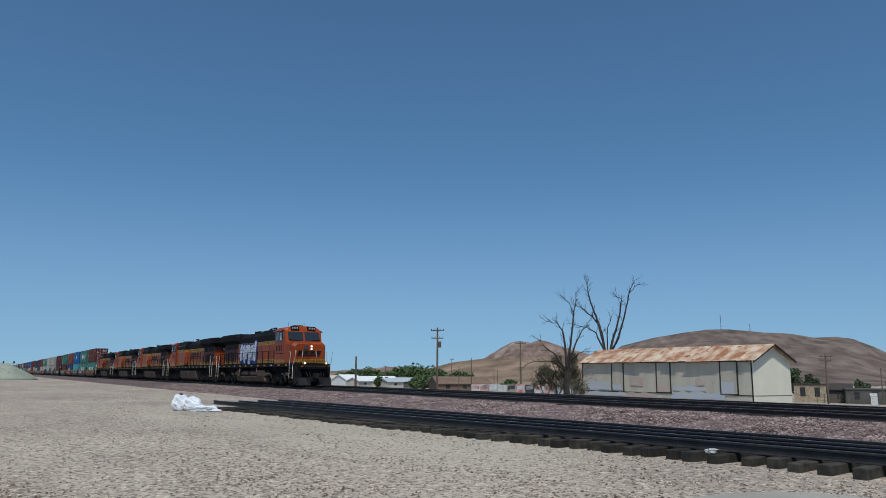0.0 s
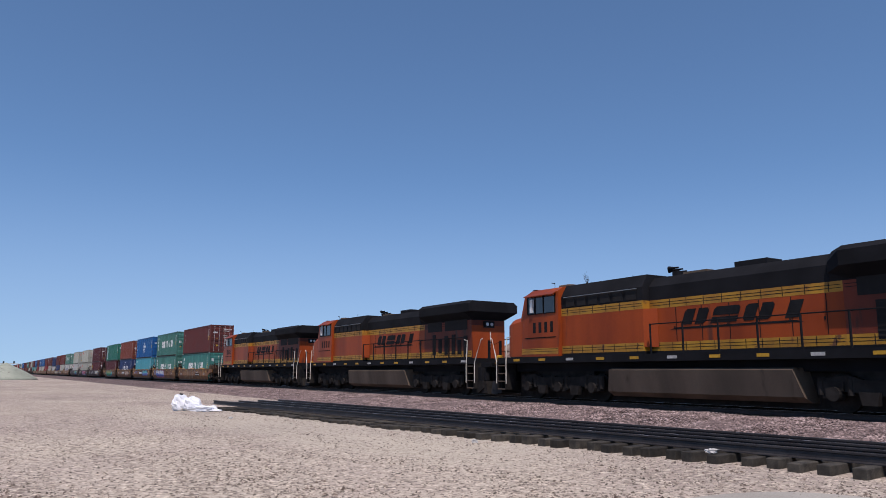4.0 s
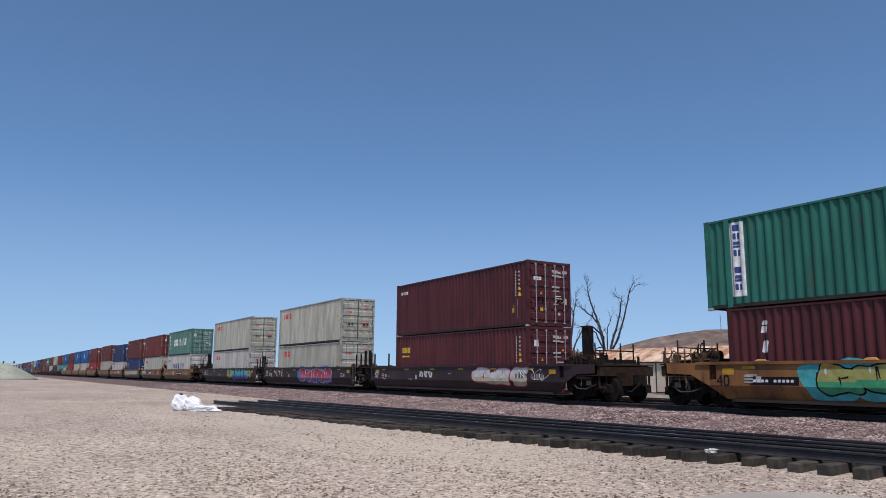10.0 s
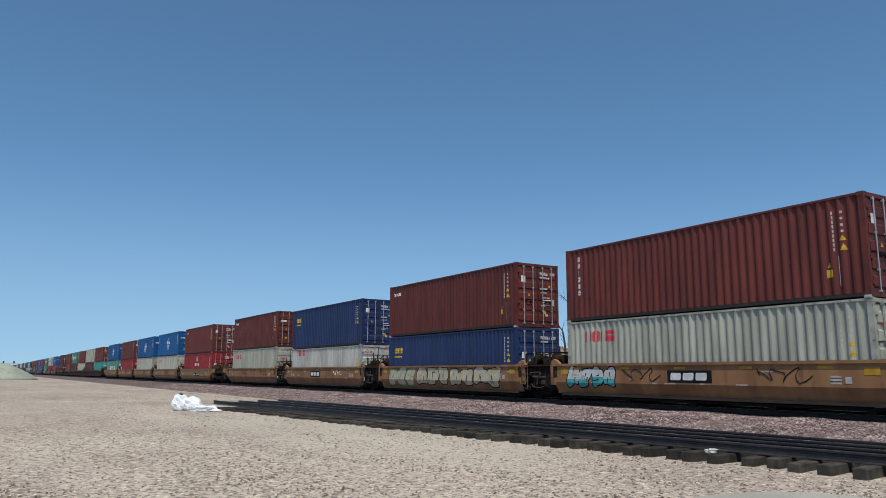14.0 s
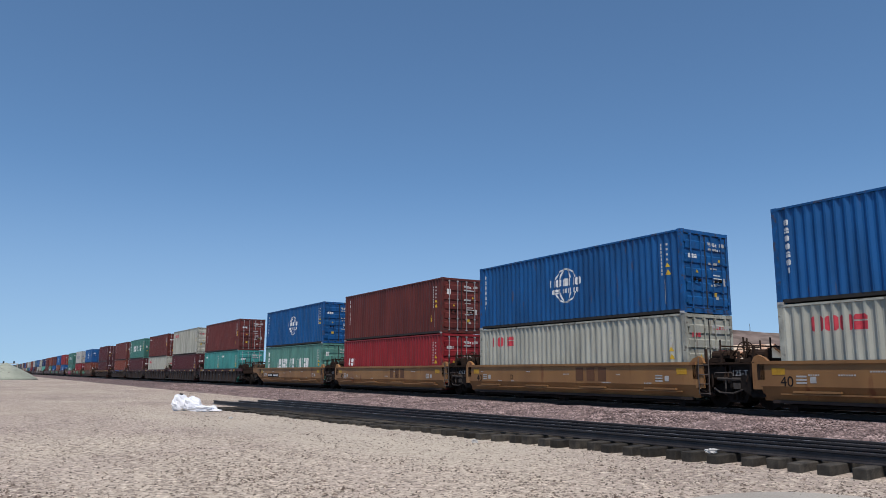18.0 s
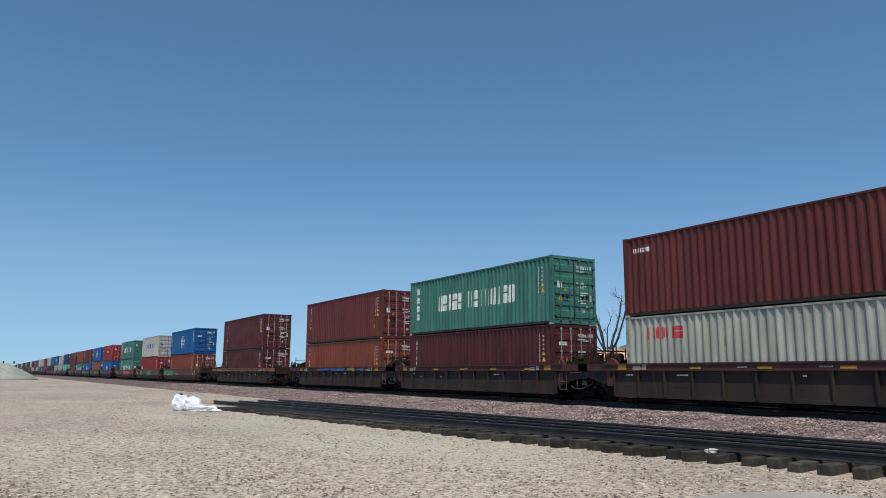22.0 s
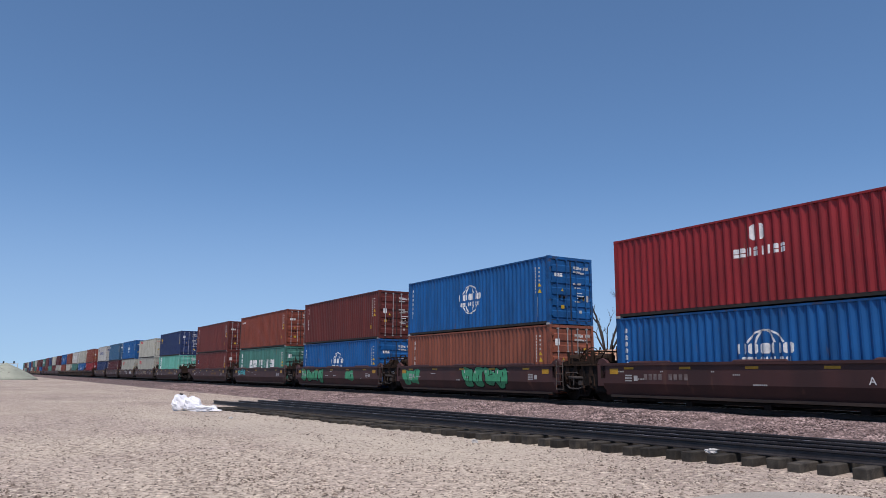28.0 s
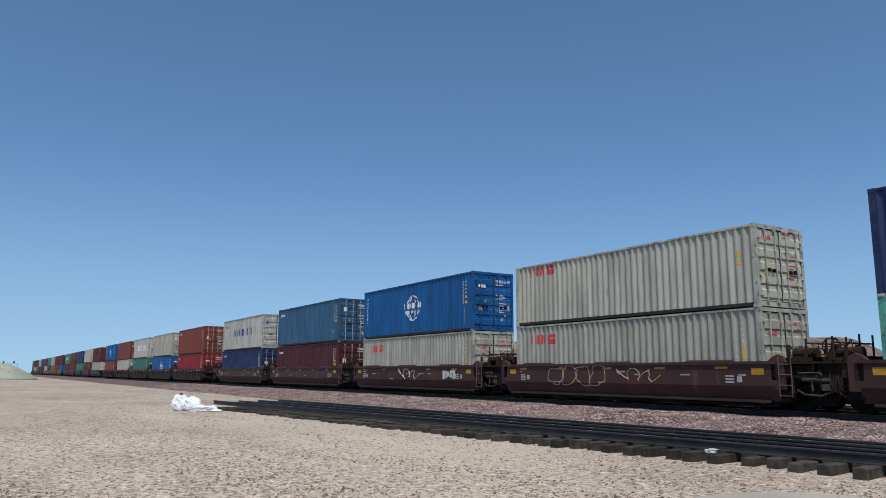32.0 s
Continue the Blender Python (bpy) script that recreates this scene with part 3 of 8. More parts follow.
def box_parts(paint, L):
    """The meshes of a container of one colour and length: frame, wall, roof, front, door, rods."""
    key = (paint, L, CH)
    if key in BOX_PARTS:
        return BOX_PARTS[key]
    mat, h, w = container_paint(paint), L / 2, CW / 2
    bm = fresh()
    for sx in (-1, 1):
        for sy in (-1, 1):
            x0, x1 = sorted((sx * h, sx * (h - 0.16)))
            y0, y1 = sorted((sy * w, sy * (w - 0.12)))
            box(bm, x0, x1, y0, y1, 0.12, CH - 0.12)
            for z in (0.0, CH - 0.118):
                x0, x1 = sorted((sx * (h + 0.004), sx * (h - 0.178)))
                y0, y1 = sorted((sy * (w + 0.004), sy * (w - 0.162)))
                box(bm, x0, x1, y0, y1, z, z + 0.118)
        x0, x1 = sorted((sx * h, sx * (h - 0.1)))
        box(bm, x0, x1, -w + 0.12, w - 0.12, CH - 0.13, CH - 0.01)
        box(bm, x0, x1, -w + 0.12, w - 0.12, 0.01, 0.16)
    for sy in (-1, 1):
        y0, y1 = sorted((sy * w, sy * (w - 0.06)))
        box(bm, -h + 0.17, h - 0.17, y0, y1, CH - 0.08, CH - 0.015)
    frame_me = finish(bm, "frame", frame_paint(paint))
    # recessed base rails, coloured dark to draw the shaded gap between boxes
    bm = fresh()
    for sy in (-1, 1):
        y0, y1 = sorted((sy * (w - 0.02), sy * (w - 0.08)))
        box(bm, -h + 0.17, h - 0.17, y0, y1, 0.02, 0.128)
    box(bm, -h + 0.17, h - 0.17, -w + 0.08, w - 0.08, 0.06, 0.12)
    base_me = finish(bm, "base_rail", M_BASESHADE)
    bm = fresh()
    corrugated(bm, L - 0.32, 0.125, CH - 0.07, -w + 0.010, 0.056, 0.30)
    wall_me = finish(bm, "side_wall", mat)
    bm = fresh()
    n = 24
    for k in range(n):
        x = -h + 0.15 + (L - 0.3) * k / n
        box(bm, x, x + (L - 0.3) / n * 0.7, -w + 0.08, w - 0.08, CH - 0.05, CH - 0.022)
    box(bm, -h + 0.1, h - 0.1, -w + 0.05, w - 0.05, CH - 0.07, CH - 0.045)
    roof_me = finish(bm, "roof", mat)
    bm = fresh()
    corrugated(bm, CW - 0.24, 0.16, CH - 0.12, 0.012, 0.04, 0.25)
    front_me = finish(bm, "front_wall", mat)
    # one door leaf: a plate with shallow pressed panels, in the plane of x, hinge edge at y = 0
    bm = fresh()
    box(bm, -0.05, -0.02, 0.0, 1.09, 0.17, CH - 0.14)
    n_ribs = 5
    pitch = (CH - 0.46) / n_ribs
    for k in range(n_ribs):
        z = 0.24 + k * pitch
        prism(bm, [(-0.022, z), (0.012, z + 0.05), (0.012, z + pitch * 0.62), (-0.022, z + pitch * 0.72)], 0.05, 1.04)
    for k in range(4):
        z = 0.34 + k * (CH - 0.8) / 3
        box(bm, -0.03, 0.035, -0.035, 0.09, z, z + 0.10)
    door_me = finish(bm, "door", mat)
    bm = fresh()
    for y0, y1, z0, z1 in ((0.0, 0.022, 0.17, CH - 0.14), (1.068, 1.094, 0.17, CH - 0.14), (0.022, 1.068, 0.165, 0.19), (0.022, 1.068, CH - 0.16, CH - 0.135)):
        box(bm, -0.022, -0.014, y0, y1, z0, z1)
    gasket_me = finish(bm, "gasket", M_SEAL)
    bm = fresh()
    tube(bm, [(0.045, 0, 0.14), (0.045, 0, CH - 0.12)], 0.021, 6)
    for z in (0.14, 0.72, 1.75, CH - 0.20):
        box(bm, 0.0, 0.06, -0.05, 0.05, z, z + 0.05)
    rod_me = finish(bm, "lock_rod", M_ROD if paint not in ("blue", "green", "jade", "grey", "white", "teal", "sage") else frame_paint(paint))
    bm = fresh()
    tube(bm, [(0.075, -0.03, 1.16), (0.085, 0.10, 1.14), (0.08, 0.26, 1.13)], 0.016, 5)
    box(bm, 0.02, 0.085, 0.19, 0.27, 1.09, 1.19)
    box(bm, 0.02, 0.075, -0.05, 0.03, 1.11, 1.21)
    handle_me = finish(bm, "door_handle", M_UNDER)
    bm = fresh()
    for (y, z, a, b) in ((-0.30, 2.42, 0.34, 0.10), (-0.34, 2.24, 0.42, 0.07), (-0.88, 2.40, 0.24, 0.12), (-0.34, 1.72, 0.44, 0.08), (-0.36, 1.56, 0.36, 0.05), (-0.88, 1.0, 0.16, 0.28), (-0.34, 0.96, 0.3, 0.06), (-0.5, 0.5, 0.14, 0.12)):
        y += w - 1.219
        box(bm, 0.0, 0.004, -y - a / 2, -y + a / 2, z, z + b)
    label_me = finish(bm, "door_labels", M_PRINT)
    BOX_PARTS[key] = dict(base=base_me, frame=frame_me, wall=wall_me, roof=roof_me, front=front_me, door=door_me, rods=rod_me, labels=label_me, gasket=gasket_me, handle=handle_me)
    return BOX_PARTS[key]


FLUTE = 0.056


def flute_lines(L):
    """Where the long wall's flutes bend, and how deep it lies at a place."""
    length = L - 0.32
    n = max(4, round(length / 0.30))
    p = length / n

    def depth(x):
        u = ((x + length / 2) / p) % 1.0
        return FLUTE * (0.0 if u < 0.2 else (u - 0.2) / 0.3 if u < 0.5 else 1.0 if u < 0.7 else (1.0 - u) / 0.3)
    return [-length / 2 + (k + f) * p for k in range(n) for f in (0.0, 0.2, 0.5, 0.7)], depth


def wrapped(bm, L, lift=0.004):
    """Paint lies on the ribbed wall: cut a flat sheet where the wall bends and press it into the flutes."""
    lines, depth = flute_lines(L)
    if bm.verts:
        lo, hi = min(v.co.x for v in bm.verts), max(v.co.x for v in bm.verts)
        for x in lines:
            if lo < x < hi:
                bmesh.ops.bisect_plane(bm, geom=bm.verts[:] + bm.edges[:] + bm.faces[:], plane_co=(x, 0, 0), plane_no=(1, 0, 0))
        for v in bm.verts:
            v.co.y += -CW / 2 + 0.010 - lift + (depth(v.co.x) if abs(v.co.x) < L / 2 - 0.16 else -0.010)
    return bm


def flat(bm, pts, lift=0.0):
    bm.faces.new([bm.verts.new((x, -lift, z)) for x, z in pts])


def patch(bm, x0, x1, z0, z1):
    flat(bm, [(x0, z0), (x1, z0), (x1, z1), (x0, z1)])


def glyph(bm, kind, a, b, z0, z1, lean=0.0, weight=0.42):
    """Plain bars in place of one painted sign: I one bar, D a block, o two upright bars, A and U a block cut across."""
    w, h = b - a, z1 - z0
    c = 0.16 * min(w, h)

    def shape(pts):
        flat(bm, [(x + lean * (z - z0), z) for x, z in pts])

    def quad(x0, x1, y0, y1):
        shape([(x0, y0), (x1, y0), (x1, y1), (x0, y1)])
    if kind == "I":
        quad((a + b - weight * w) / 2, (a + b + weight * w) / 2, z0, z1)
    elif kind == "D":
        shape([(a, z0 + c), (a + c, z0), (b - c, z0), (b, z0 + c), (b, z1 - c), (b - c, z1), (a + c, z1), (a, z1 - c)])
    elif kind == "o":
        t = weight * w
        shape([(a, z0 + c), (a + c, z0), (a + t, z0), (a + t, z1), (a + c, z1), (a, z1 - c)])
        shape([(b - t, z0), (b - c, z0), (b, z0 + c), (b, z1 - c), (b - c, z1), (b - t, z1)])
    else:
        cut = 0.36 if kind == "A" else 0.54
        shape([(a, z0), (b, z0), (b, z0 + cut * h), (a, z0 + cut * h)])
        shape([(a, z0 + (cut + 0.10) * h), (b, z0 + (cut + 0.10) * h), (b, z1 - c), (b - c, z1), (a + c, z1), (a, z1 - c)])


def painted_word(bm, x0, z0, length, height, signs, gap=0.18, lean=0.03, weight=0.30):
    p = length / len(signs)
    for k, c in enumerate(signs):
        if c != " ":
            glyph(bm, c, x0 + k * p, x0 + k * p + p * (1 - gap), z0, z0 + height, lean, weight)


def globe(bm, x, z, r):
    def arc(rx, a0, a1, n=14, wd=0.030):
        pts = [(x + rx * math.cos(a0 + (a1 - a0) * k / n), z + r * math.sin(a0 + (a1 - a0) * k / n)) for k in range(n + 1)]
        for (xa, za), (xb, zb) in zip(pts, pts[1:]):
            d = Vector((xb - xa, zb - za)).normalized() * wd
            flat(bm, [(xa - d.y, za + d.x), (xa + d.y, za - d.x), (xb + d.y, zb - d.x), (xb - d.y, zb + d.x)])
    for rx in (r, r * 0.52):
        for s in (0, math.pi):
            arc(rx, s + 0.45, s + math.pi - 0.45)
    painted_word(bm, x - r * 1.45, z - 0.04 * r, r * 2.9, r * 0.46, "ooDoo", 0.16)
    painted_word(bm, x - r * 1.25, z - 0.46 * r, r * 2.5, r * 0.28, "DAIooIAo", 0.22)


MARKS = {}


def side_marks(style, L):
    """Painted marks of one long side, lying on its flutes: (mesh, label) pairs."""
    if (style, L) in MARKS:
        return MARKS[(style, L)]
    out = []
    h = L / 2
    bm, colour, second = fresh(), M_WHITE, None
    if style == "ship":          # two large words in white
        painted_word(bm, -h + 2.95, 1.10, 2.35, 0.82, "oAIUA", 0.2)
        painted_word(bm, -h + 5.75, 1.10, 3.85, 0.82, "oAIooIUo", 0.2)
        for k in range(4):
            z = 2.16 - k * 0.46
            glyph(bm, "oAoU"[k], -h + 0.64, -h + 0.94, z, z + 0.32)
            patch(bm, -h + 0.77, -h + 0.81, z - 0.04, z + 0.36)
    elif style == "globe":
        globe(bm, -h + 6.15, 1.50, 0.68)
        for k in range(7):
            glyph(bm, "oADoUoI"[k], -h + 0.36, -h + 0.53, 2.32 - k * 0.24, 2.32 - k * 0.24 + 0.17)
    elif style == "blueword":    # five wide dark blue letters
        colour = M_BLUEMARK
        painted_word(bm, -h + 3.45, 1.24, 6.1, 0.66, "ooDoo", 0.42)
        painted_word(bm, -h + 0.6, 2.1, 1.2, 0.25, "AUIo")
    elif style == "redword":     # short red word near the end
        colour = M_REDMARK
        painted_word(bm, -h + 1.0, 2.06, 1.65, 0.42, "oooU", 0.10, 0.02)
    elif style == "vertical":    # a name down the end of the wall
        for k in range(6):
            glyph(bm, "UDIUoA"[k], -h + 0.64, -h + 0.82, 2.36 - k * 0.27, 2.36 - k * 0.27 + 0.2)
    elif style == "stripe":
        patch(bm, -h + 0.92, -h + 1.46, 0.35, 2.72)
        second = fresh()
        for k in range(8):
            z = 2.44 - k * 0.27
            if k != 4:
                glyph(second, "DoAoADAo"[k], -h + 1.08, -h + 1.30, z, z + 0.2)
    elif style == "arc":         # wide white name with an arc above it
        painted_word(bm, -h + 3.75, 1.23, 2.05, 0.62, "oAA", 0.1)
        painted_word(bm, -h + 6.2, 1.23, 2.2, 0.62, "ooA", 0.1)
        for k in range(14):
            a, b = k / 14, (k + 1) / 14
            lo, hi = lambda u: 1.96 + 0.42 * math.sin(u * 1.6), lambda u: 1.98 + 0.44 * math.sin(u * 1.6) + 0.09 * u
            flat(bm, [(-h + 4.7 + 1.6 * a, lo(a)), (-h + 4.7 + 1.6 * b, lo(b)), (-h + 4.7 + 1.6 * b, hi(b)), (-h + 4.7 + 1.6 * a, hi(a))])
    elif style == "roundel":
        glyph(bm, "o", -h + 5.86, -h + 6.34, 2.05, 2.55, 0, 0.3)
        painted_word(bm, -h + 5.24, 1.56, 1.85, 0.28, "AAoUIIAU", 0.25)
    elif style == "short":
        painted_word(bm, -h + 0.75, 1.30, 1.05, 0.46, "oAI", 0.12, 0.06)
    elif style == "stack":
        for k in range(3):
            glyph(bm, "UoA"[k], -h + 1.15, -h + 1.36, 2.10 - k * 0.60, 2.46 - k * 0.60, 0.16)
    elif style == "badge":
        patch(bm, -h + 1.02, -h + 1.32, 1.78, 2.18)
        second = fresh()
        patch(second, -h + 1.05, -h + 1.29, 1.81, 2.15)
    elif style == "yellow":
        colour = M_STICKER
        painted_word(bm, -h + 0.6, 1.95, 1.0, 0.3, "DADUA", 0.12)
        patch(bm, -h + 0.6, -h + 1.5, 1.72, 1.80)
    elif style == "plain":
        painted_word(bm, -h + 0.5, 2.30, 0.75, 0.17, "oIoUoD", 0.2)
    out.append((finish(wrapped(bm, L), "painted_name", colour), "plain bars of a painted name"))
    if second is not None:
        out.append((finish(wrapped(second, L, 0.008), "stripe_signs", M_BLUEMARK), "dark panel or signs on white"))
    bm = fresh()
    for k in range(9):
        patch(bm, h - 0.96, h - 0.925, 1.35 + k * 0.13, 1.35 + k * 0.13 + 0.09)
    for k in range(4):
        patch(bm, h - 0.70, h - 0.64, 1.85 + k * 0.18, 1.85 + k * 0.18 + 0.07)
    patch(bm, h - 0.86, h - 0.84, 0.35, 1.2)
    out.append((finish(wrapped(bm, L), "code_print", M_PRINT), ""))
    bm = fresh()
    if style in ("vertical", "plain", "roundel", "stack"):
        patch(bm, h - 1.22, h - 1.02, 0.62, 0.84)
        flat(bm, [(h - 1.19, 0.90), (h - 1.05, 0.90), (h - 1.12, 1.05)])
    flat(bm, [(h - 0.76, 1.35), (h - 0.56, 1.35), (h - 0.66, 1.53)])
    flat(bm, [(h - 0.76, 1.62), (h - 0.58, 1.62), (h - 0.67, 1.77)])
    out.append((finish(wrapped(bm, L), "warning_sticker", M_STICKER), "yellow warning stickers"))
    MARKS[(style, L)] = out
    return out


def door_marks(style, turn):
    """Stickers and the owner's small mark on the doors, in the plane of x; three arrangements."""
    key = ("door", style, turn)
    if key not in MARKS:
        mark, note = fresh(), fresh()
        signs = {"redword": "oooU", "short": "oAI", "stack": "UoA", "arc": "oAA"}.get(style, "DAU")
        if style in ("redword", "short", "globe", "arc") or turn == 0:
            painted_word(mark, -0.92, (2.02, 1.90, 2.10)[turn], 0.46, 0.15, signs, 0.15)
        else:
            patch(mark, -0.94, -0.70, 2.02 - 0.5 * (turn == 2), 2.30 - 0.5 * (turn == 2))
        painted_word(mark, 0.22, 2.38, 0.78, 0.10, ("AUoAIIUo", "IoUA IIo", "oUAIAo")[turn], 0.25)
        painted_word(mark, 0.30, (2.20, 2.22, 1.62)[turn], 0.60, 0.07, "IIoUII", 0.25)
        for k in range(3 + turn):
            patch(mark, 0.30, 0.62 + 0.08 * ((k + turn) % 3), 1.34 - 0.11 * k, 1.375 - 0.11 * k)
        y, z = ((-0.58, 0.66), (0.30, 0.60), (-0.86, 0.98))[turn]
        patch(note, y, y + 0.18, z, z + 0.15)
        flat(note, [(-0.57, 1.40), (-0.43, 1.40), (-0.50, 1.53)])
        patch(note, 0.64, 0.74, (1.04, 1.84, 0.72)[turn], (1.13, 1.93, 0.81)[turn])
        colour = M_REDMARK if style == "redword" else M_BLUEMARK if style == "blueword" else M_WHITE
        for bm in (mark, note):
            for v in bm.verts:
                v.co.x, v.co.y = 0.0, v.co.x
        MARKS[key] = (finish(mark, "door_name", colour), finish(note, "door_sticker", M_STICKER))
    return MARKS[key]


COLOUR_WORDS = {"maroon": "dark maroon", "brown": "reddish brown", "rust": "rust red", "red": "bright red", "orange": "faded orange brown", "navy": "dark navy blue", "blue": "bright blue",
                "teal": "pale teal", "aqua": "light aqua blue", "green": "sea green", "jade": "bright green", "grey": "light grey", "white": "off-white", "steel": "dull blue", "mint": "mint green", "turquoise": "light turquoise", "faded": "sun-faded green", "sage": "faded sage green"}
STYLE_WORDS = {"ship": "large white lettering", "globe": "white globe emblem", "blueword": "wide dark blue letters", "redword": "short red word", "vertical": "white name down one end", "stripe": "white upright stripe",
               "arc": "large white name and arc", "roundel": "white roundel and name", "short": "short white letters", "stack": "white letters stacked down one end", "yellow": "small yellow name", "plain": "almost no marks", "badge": "small blue and white square badge"}


def container(paint, style, q, z, L=FT40, upper=True, far=False):
    p = box_parts(paint, L)
    c = thing("shipping_container", "%s ribbed steel container with %s" % (COLOUR_WORDS[paint], STYLE_WORDS[style]), "shipping container", "containers on the train")
    h, w = L / 2, CW / 2
    part("frame", p["frame"], None, c)
    part("base_rail", p["base"], None, c, "base rail coloured near black for the shade there")
    part("side_wall", p["wall"], None, c)
    part("side_wall", p["wall"], None, c).matrix_basis = pose(0, 0, 0, 0, 0, 180)
    part("roof", p["roof"], None, c)
    part("front_wall", p["front"], None, c).matrix_basis = pose(-h, 0, 0, 0, 0, -90)
    for s in (0, 1):
        d = part("door", p["door"], None, c)
        d.matrix_basis = pose(h - 0.01, -w + 0.12, 0) if s == 0 else Matrix.Translation((h - 0.01, w - 0.12, 0)) @ Matrix.Diagonal((1, -1, 1, 1))
        if not far:
            for y in (0.30, 0.82):
                rod = part("lock_rod", p["rods"], None, d)
                rod.matrix_basis = pose(0, y, 0)
            part("door_handle", p["handle"], None, d, "dark door handle").matrix_basis = pose(0, 0.44, 0)
            part("gasket", p["gasket"], None, d, "dark rubber gasket")
    if not far:
        small = tagged(part("door_print", p["labels"], None, c, "white panels of small print"), kind="stuff")
        small.matrix_basis = pose(h + 0.006, 0, 0)
        for me in door_marks(style, int(abs(q) * 7.3 + 11 * upper) % 3):
            tagged(part(me.name.split(".")[0], me, None, c), kind="stuff").matrix_basis = pose(h + 0.008, 0, 0)
    if upper and not far:
        if "lock" not in BOX_PARTS:
            bm = fresh()
            box(bm, -0.10, 0.10, -0.016, 0.10, -0.035, 0.05)
            box(bm, -0.05, 0.05, -0.03, -0.016, -0.02, 0.03)
            BOX_PARTS["lock"] = finish(bm, "corner_lock", M_PRINT)
        for x in (-h + 0.10, h - 0.10):
            part("corner_lock", BOX_PARTS["lock"], None, c, "pale steel twist lock under the corner").matrix_basis = pose(x, -w, 0)
    for me, label in side_marks(style, L):
        tagged(part(me.name.split(".")[0], me, None, c, label), kind="stuff")
    return ride(c, q, YC, ZR + z)


# ---- well cars ----
M_OCHRE = surface("ochre_car_paint", (0.265, 0.120, 0.036), (0.14, 0.058, 0.024), 1.5, 0.65, rust=0.40, rust_color=(0.11, 0.05, 0.028), vary=0.1, streak=True)
M_TAN = surface("tan_yellow_car_paint", (0.285, 0.148, 0.055), (0.20, 0.10, 0.04), 0.8, 0.6, rust=0.2, vary=0.06, streak=True)
M_RUSTCAR = surface("rust_brown_car_paint", (0.125, 0.058, 0.028), (0.085, 0.04, 0.022), 0.8, 0.7, rust=0.3, rust_color=(0.17, 0.075, 0.035), vary=0.08, streak=True)
M_BUFF = surface("faded_brown_buff_car_paint", (0.29, 0.148, 0.066), (0.185, 0.088, 0.042), 1.4, 0.7, rust=0.25, rust_color=(0.16, 0.075, 0.04), vary=0.08, streak=True)
M_PLUM = surface("dark_plum_car_paint", (0.038, 0.020, 0.022), (0.024, 0.0145, 0.0155), 0.9, 0.6, rust=0.15, vary=0.1, streak=True)
M_OXIDE = surface("oxide_red_car_paint", (0.066, 0.027, 0.024), (0.042, 0.020, 0.0185), 0.9, 0.6, rust=0.2, rust_color=(0.09, 0.04, 0.03), vary=0.1, streak=True)
M_SLATE = surface("dark_maroon_rail_paint", (0.085, 0.030, 0.030), (0.055, 0.022, 0.022), 0.9, 0.7, rust=0.3, rust_color=(0.10, 0.05, 0.035), vary=0.1, streak=True)
M_RUSTRIB = surface("dark_rust_car_paint", (0.25, 0.115, 0.05), (0.16, 0.07, 0.035), 0.9, 0.7, rust=0.3, rust_color=(0.05, 0.03, 0.025), streak=True)
M_REFLECT = surface("yellow_reflector", (0.48, 0.26, 0.02), None, 5, 0.5)
CAR_MATS = {"ochre": (M_OCHRE, "weathered ochre yellow"), "tan": (M_TAN, "clean tan yellow"), "rust": (M_RUSTCAR, "rusty brown"), "plum": (M_PLUM, "dark plum"), "oxide": (M_OXIDE, "oxide red brown"), "slate": (M_SLATE, "sooty dark ribbed"), "rib": (M_RUSTRIB, "rusty black ribbed"), "buff": (M_BUFF, "faded brownish buff")}
M_DARKPLATE = surface("sooty_side_plate", (0.046, 0.031, 0.025), (0.026, 0.019, 0.016), 0.9, 0.75, rust=0.2, rust_color=(0.05, 0.032, 0.024), streak=True)
GRAFFITI = [surface("graffiti_green", (0.05, 0.33, 0.16), None, 4, 0.6), surface("graffiti_white", (0.60, 0.60, 0.58), None, 4, 0.6), surface("graffiti_teal", (0.06, 0.40, 0.42), None, 4, 0.6),
            surface("graffiti_red", (0.42, 0.04, 0.07), None, 4, 0.6), surface("graffiti_pink", (0.42, 0.11, 0.20), None, 4, 0.6), surface("graffiti_cream", (0.52, 0.46, 0.33), None, 4, 0.6),
            surface("graffiti_yellow", (0.36, 0.36, 0.11), None, 4, 0.6), surface("graffiti_blue", (0.09, 0.16, 0.45), None, 4, 0.6)]
CAR_PARTS = {}
FOLD = 0.19         # how far a car's lower side plate leans in
GUIDE_MATS = {"ochre": surface("scraped_yellow_edge", (0.44, 0.25, 0.06), (0.30, 0.15, 0.04), 1.5, 0.65, rust=0.3), "rust": M_OCHRE, "oxide": M_OXIDE, "plum": M_PLUM}


def guide_mesh(kind, half):
    """A sloped lip on a car's top edge that guides boxes into the well."""
    key = ("guide", kind, half)
    if key not in CAR_PARTS:
        bm = fresh()
        top = 1.42
        loft(bm, [[(-half, y, top + 0.026), (half, y, top + 0.026), (half - 0.08, y + d, z), (-half + 0.08, y + d, z)] for y, d, z in ((-0.055, 0.02, top + 0.075), (0.05, -0.01, top + 0.09))])
        CAR_PARTS[key] = finish(bm, "stacking_guide", GUIDE_MATS[kind])
    return CAR_PARTS[key]


M_RIG = surface("rusty_rigging", (0.042, 0.026, 0.018), (0.022, 0.015, 0.012), 3, 0.9, rust=0.3, rust_color=(0.02, 0.016, 0.013), spec=0.1)


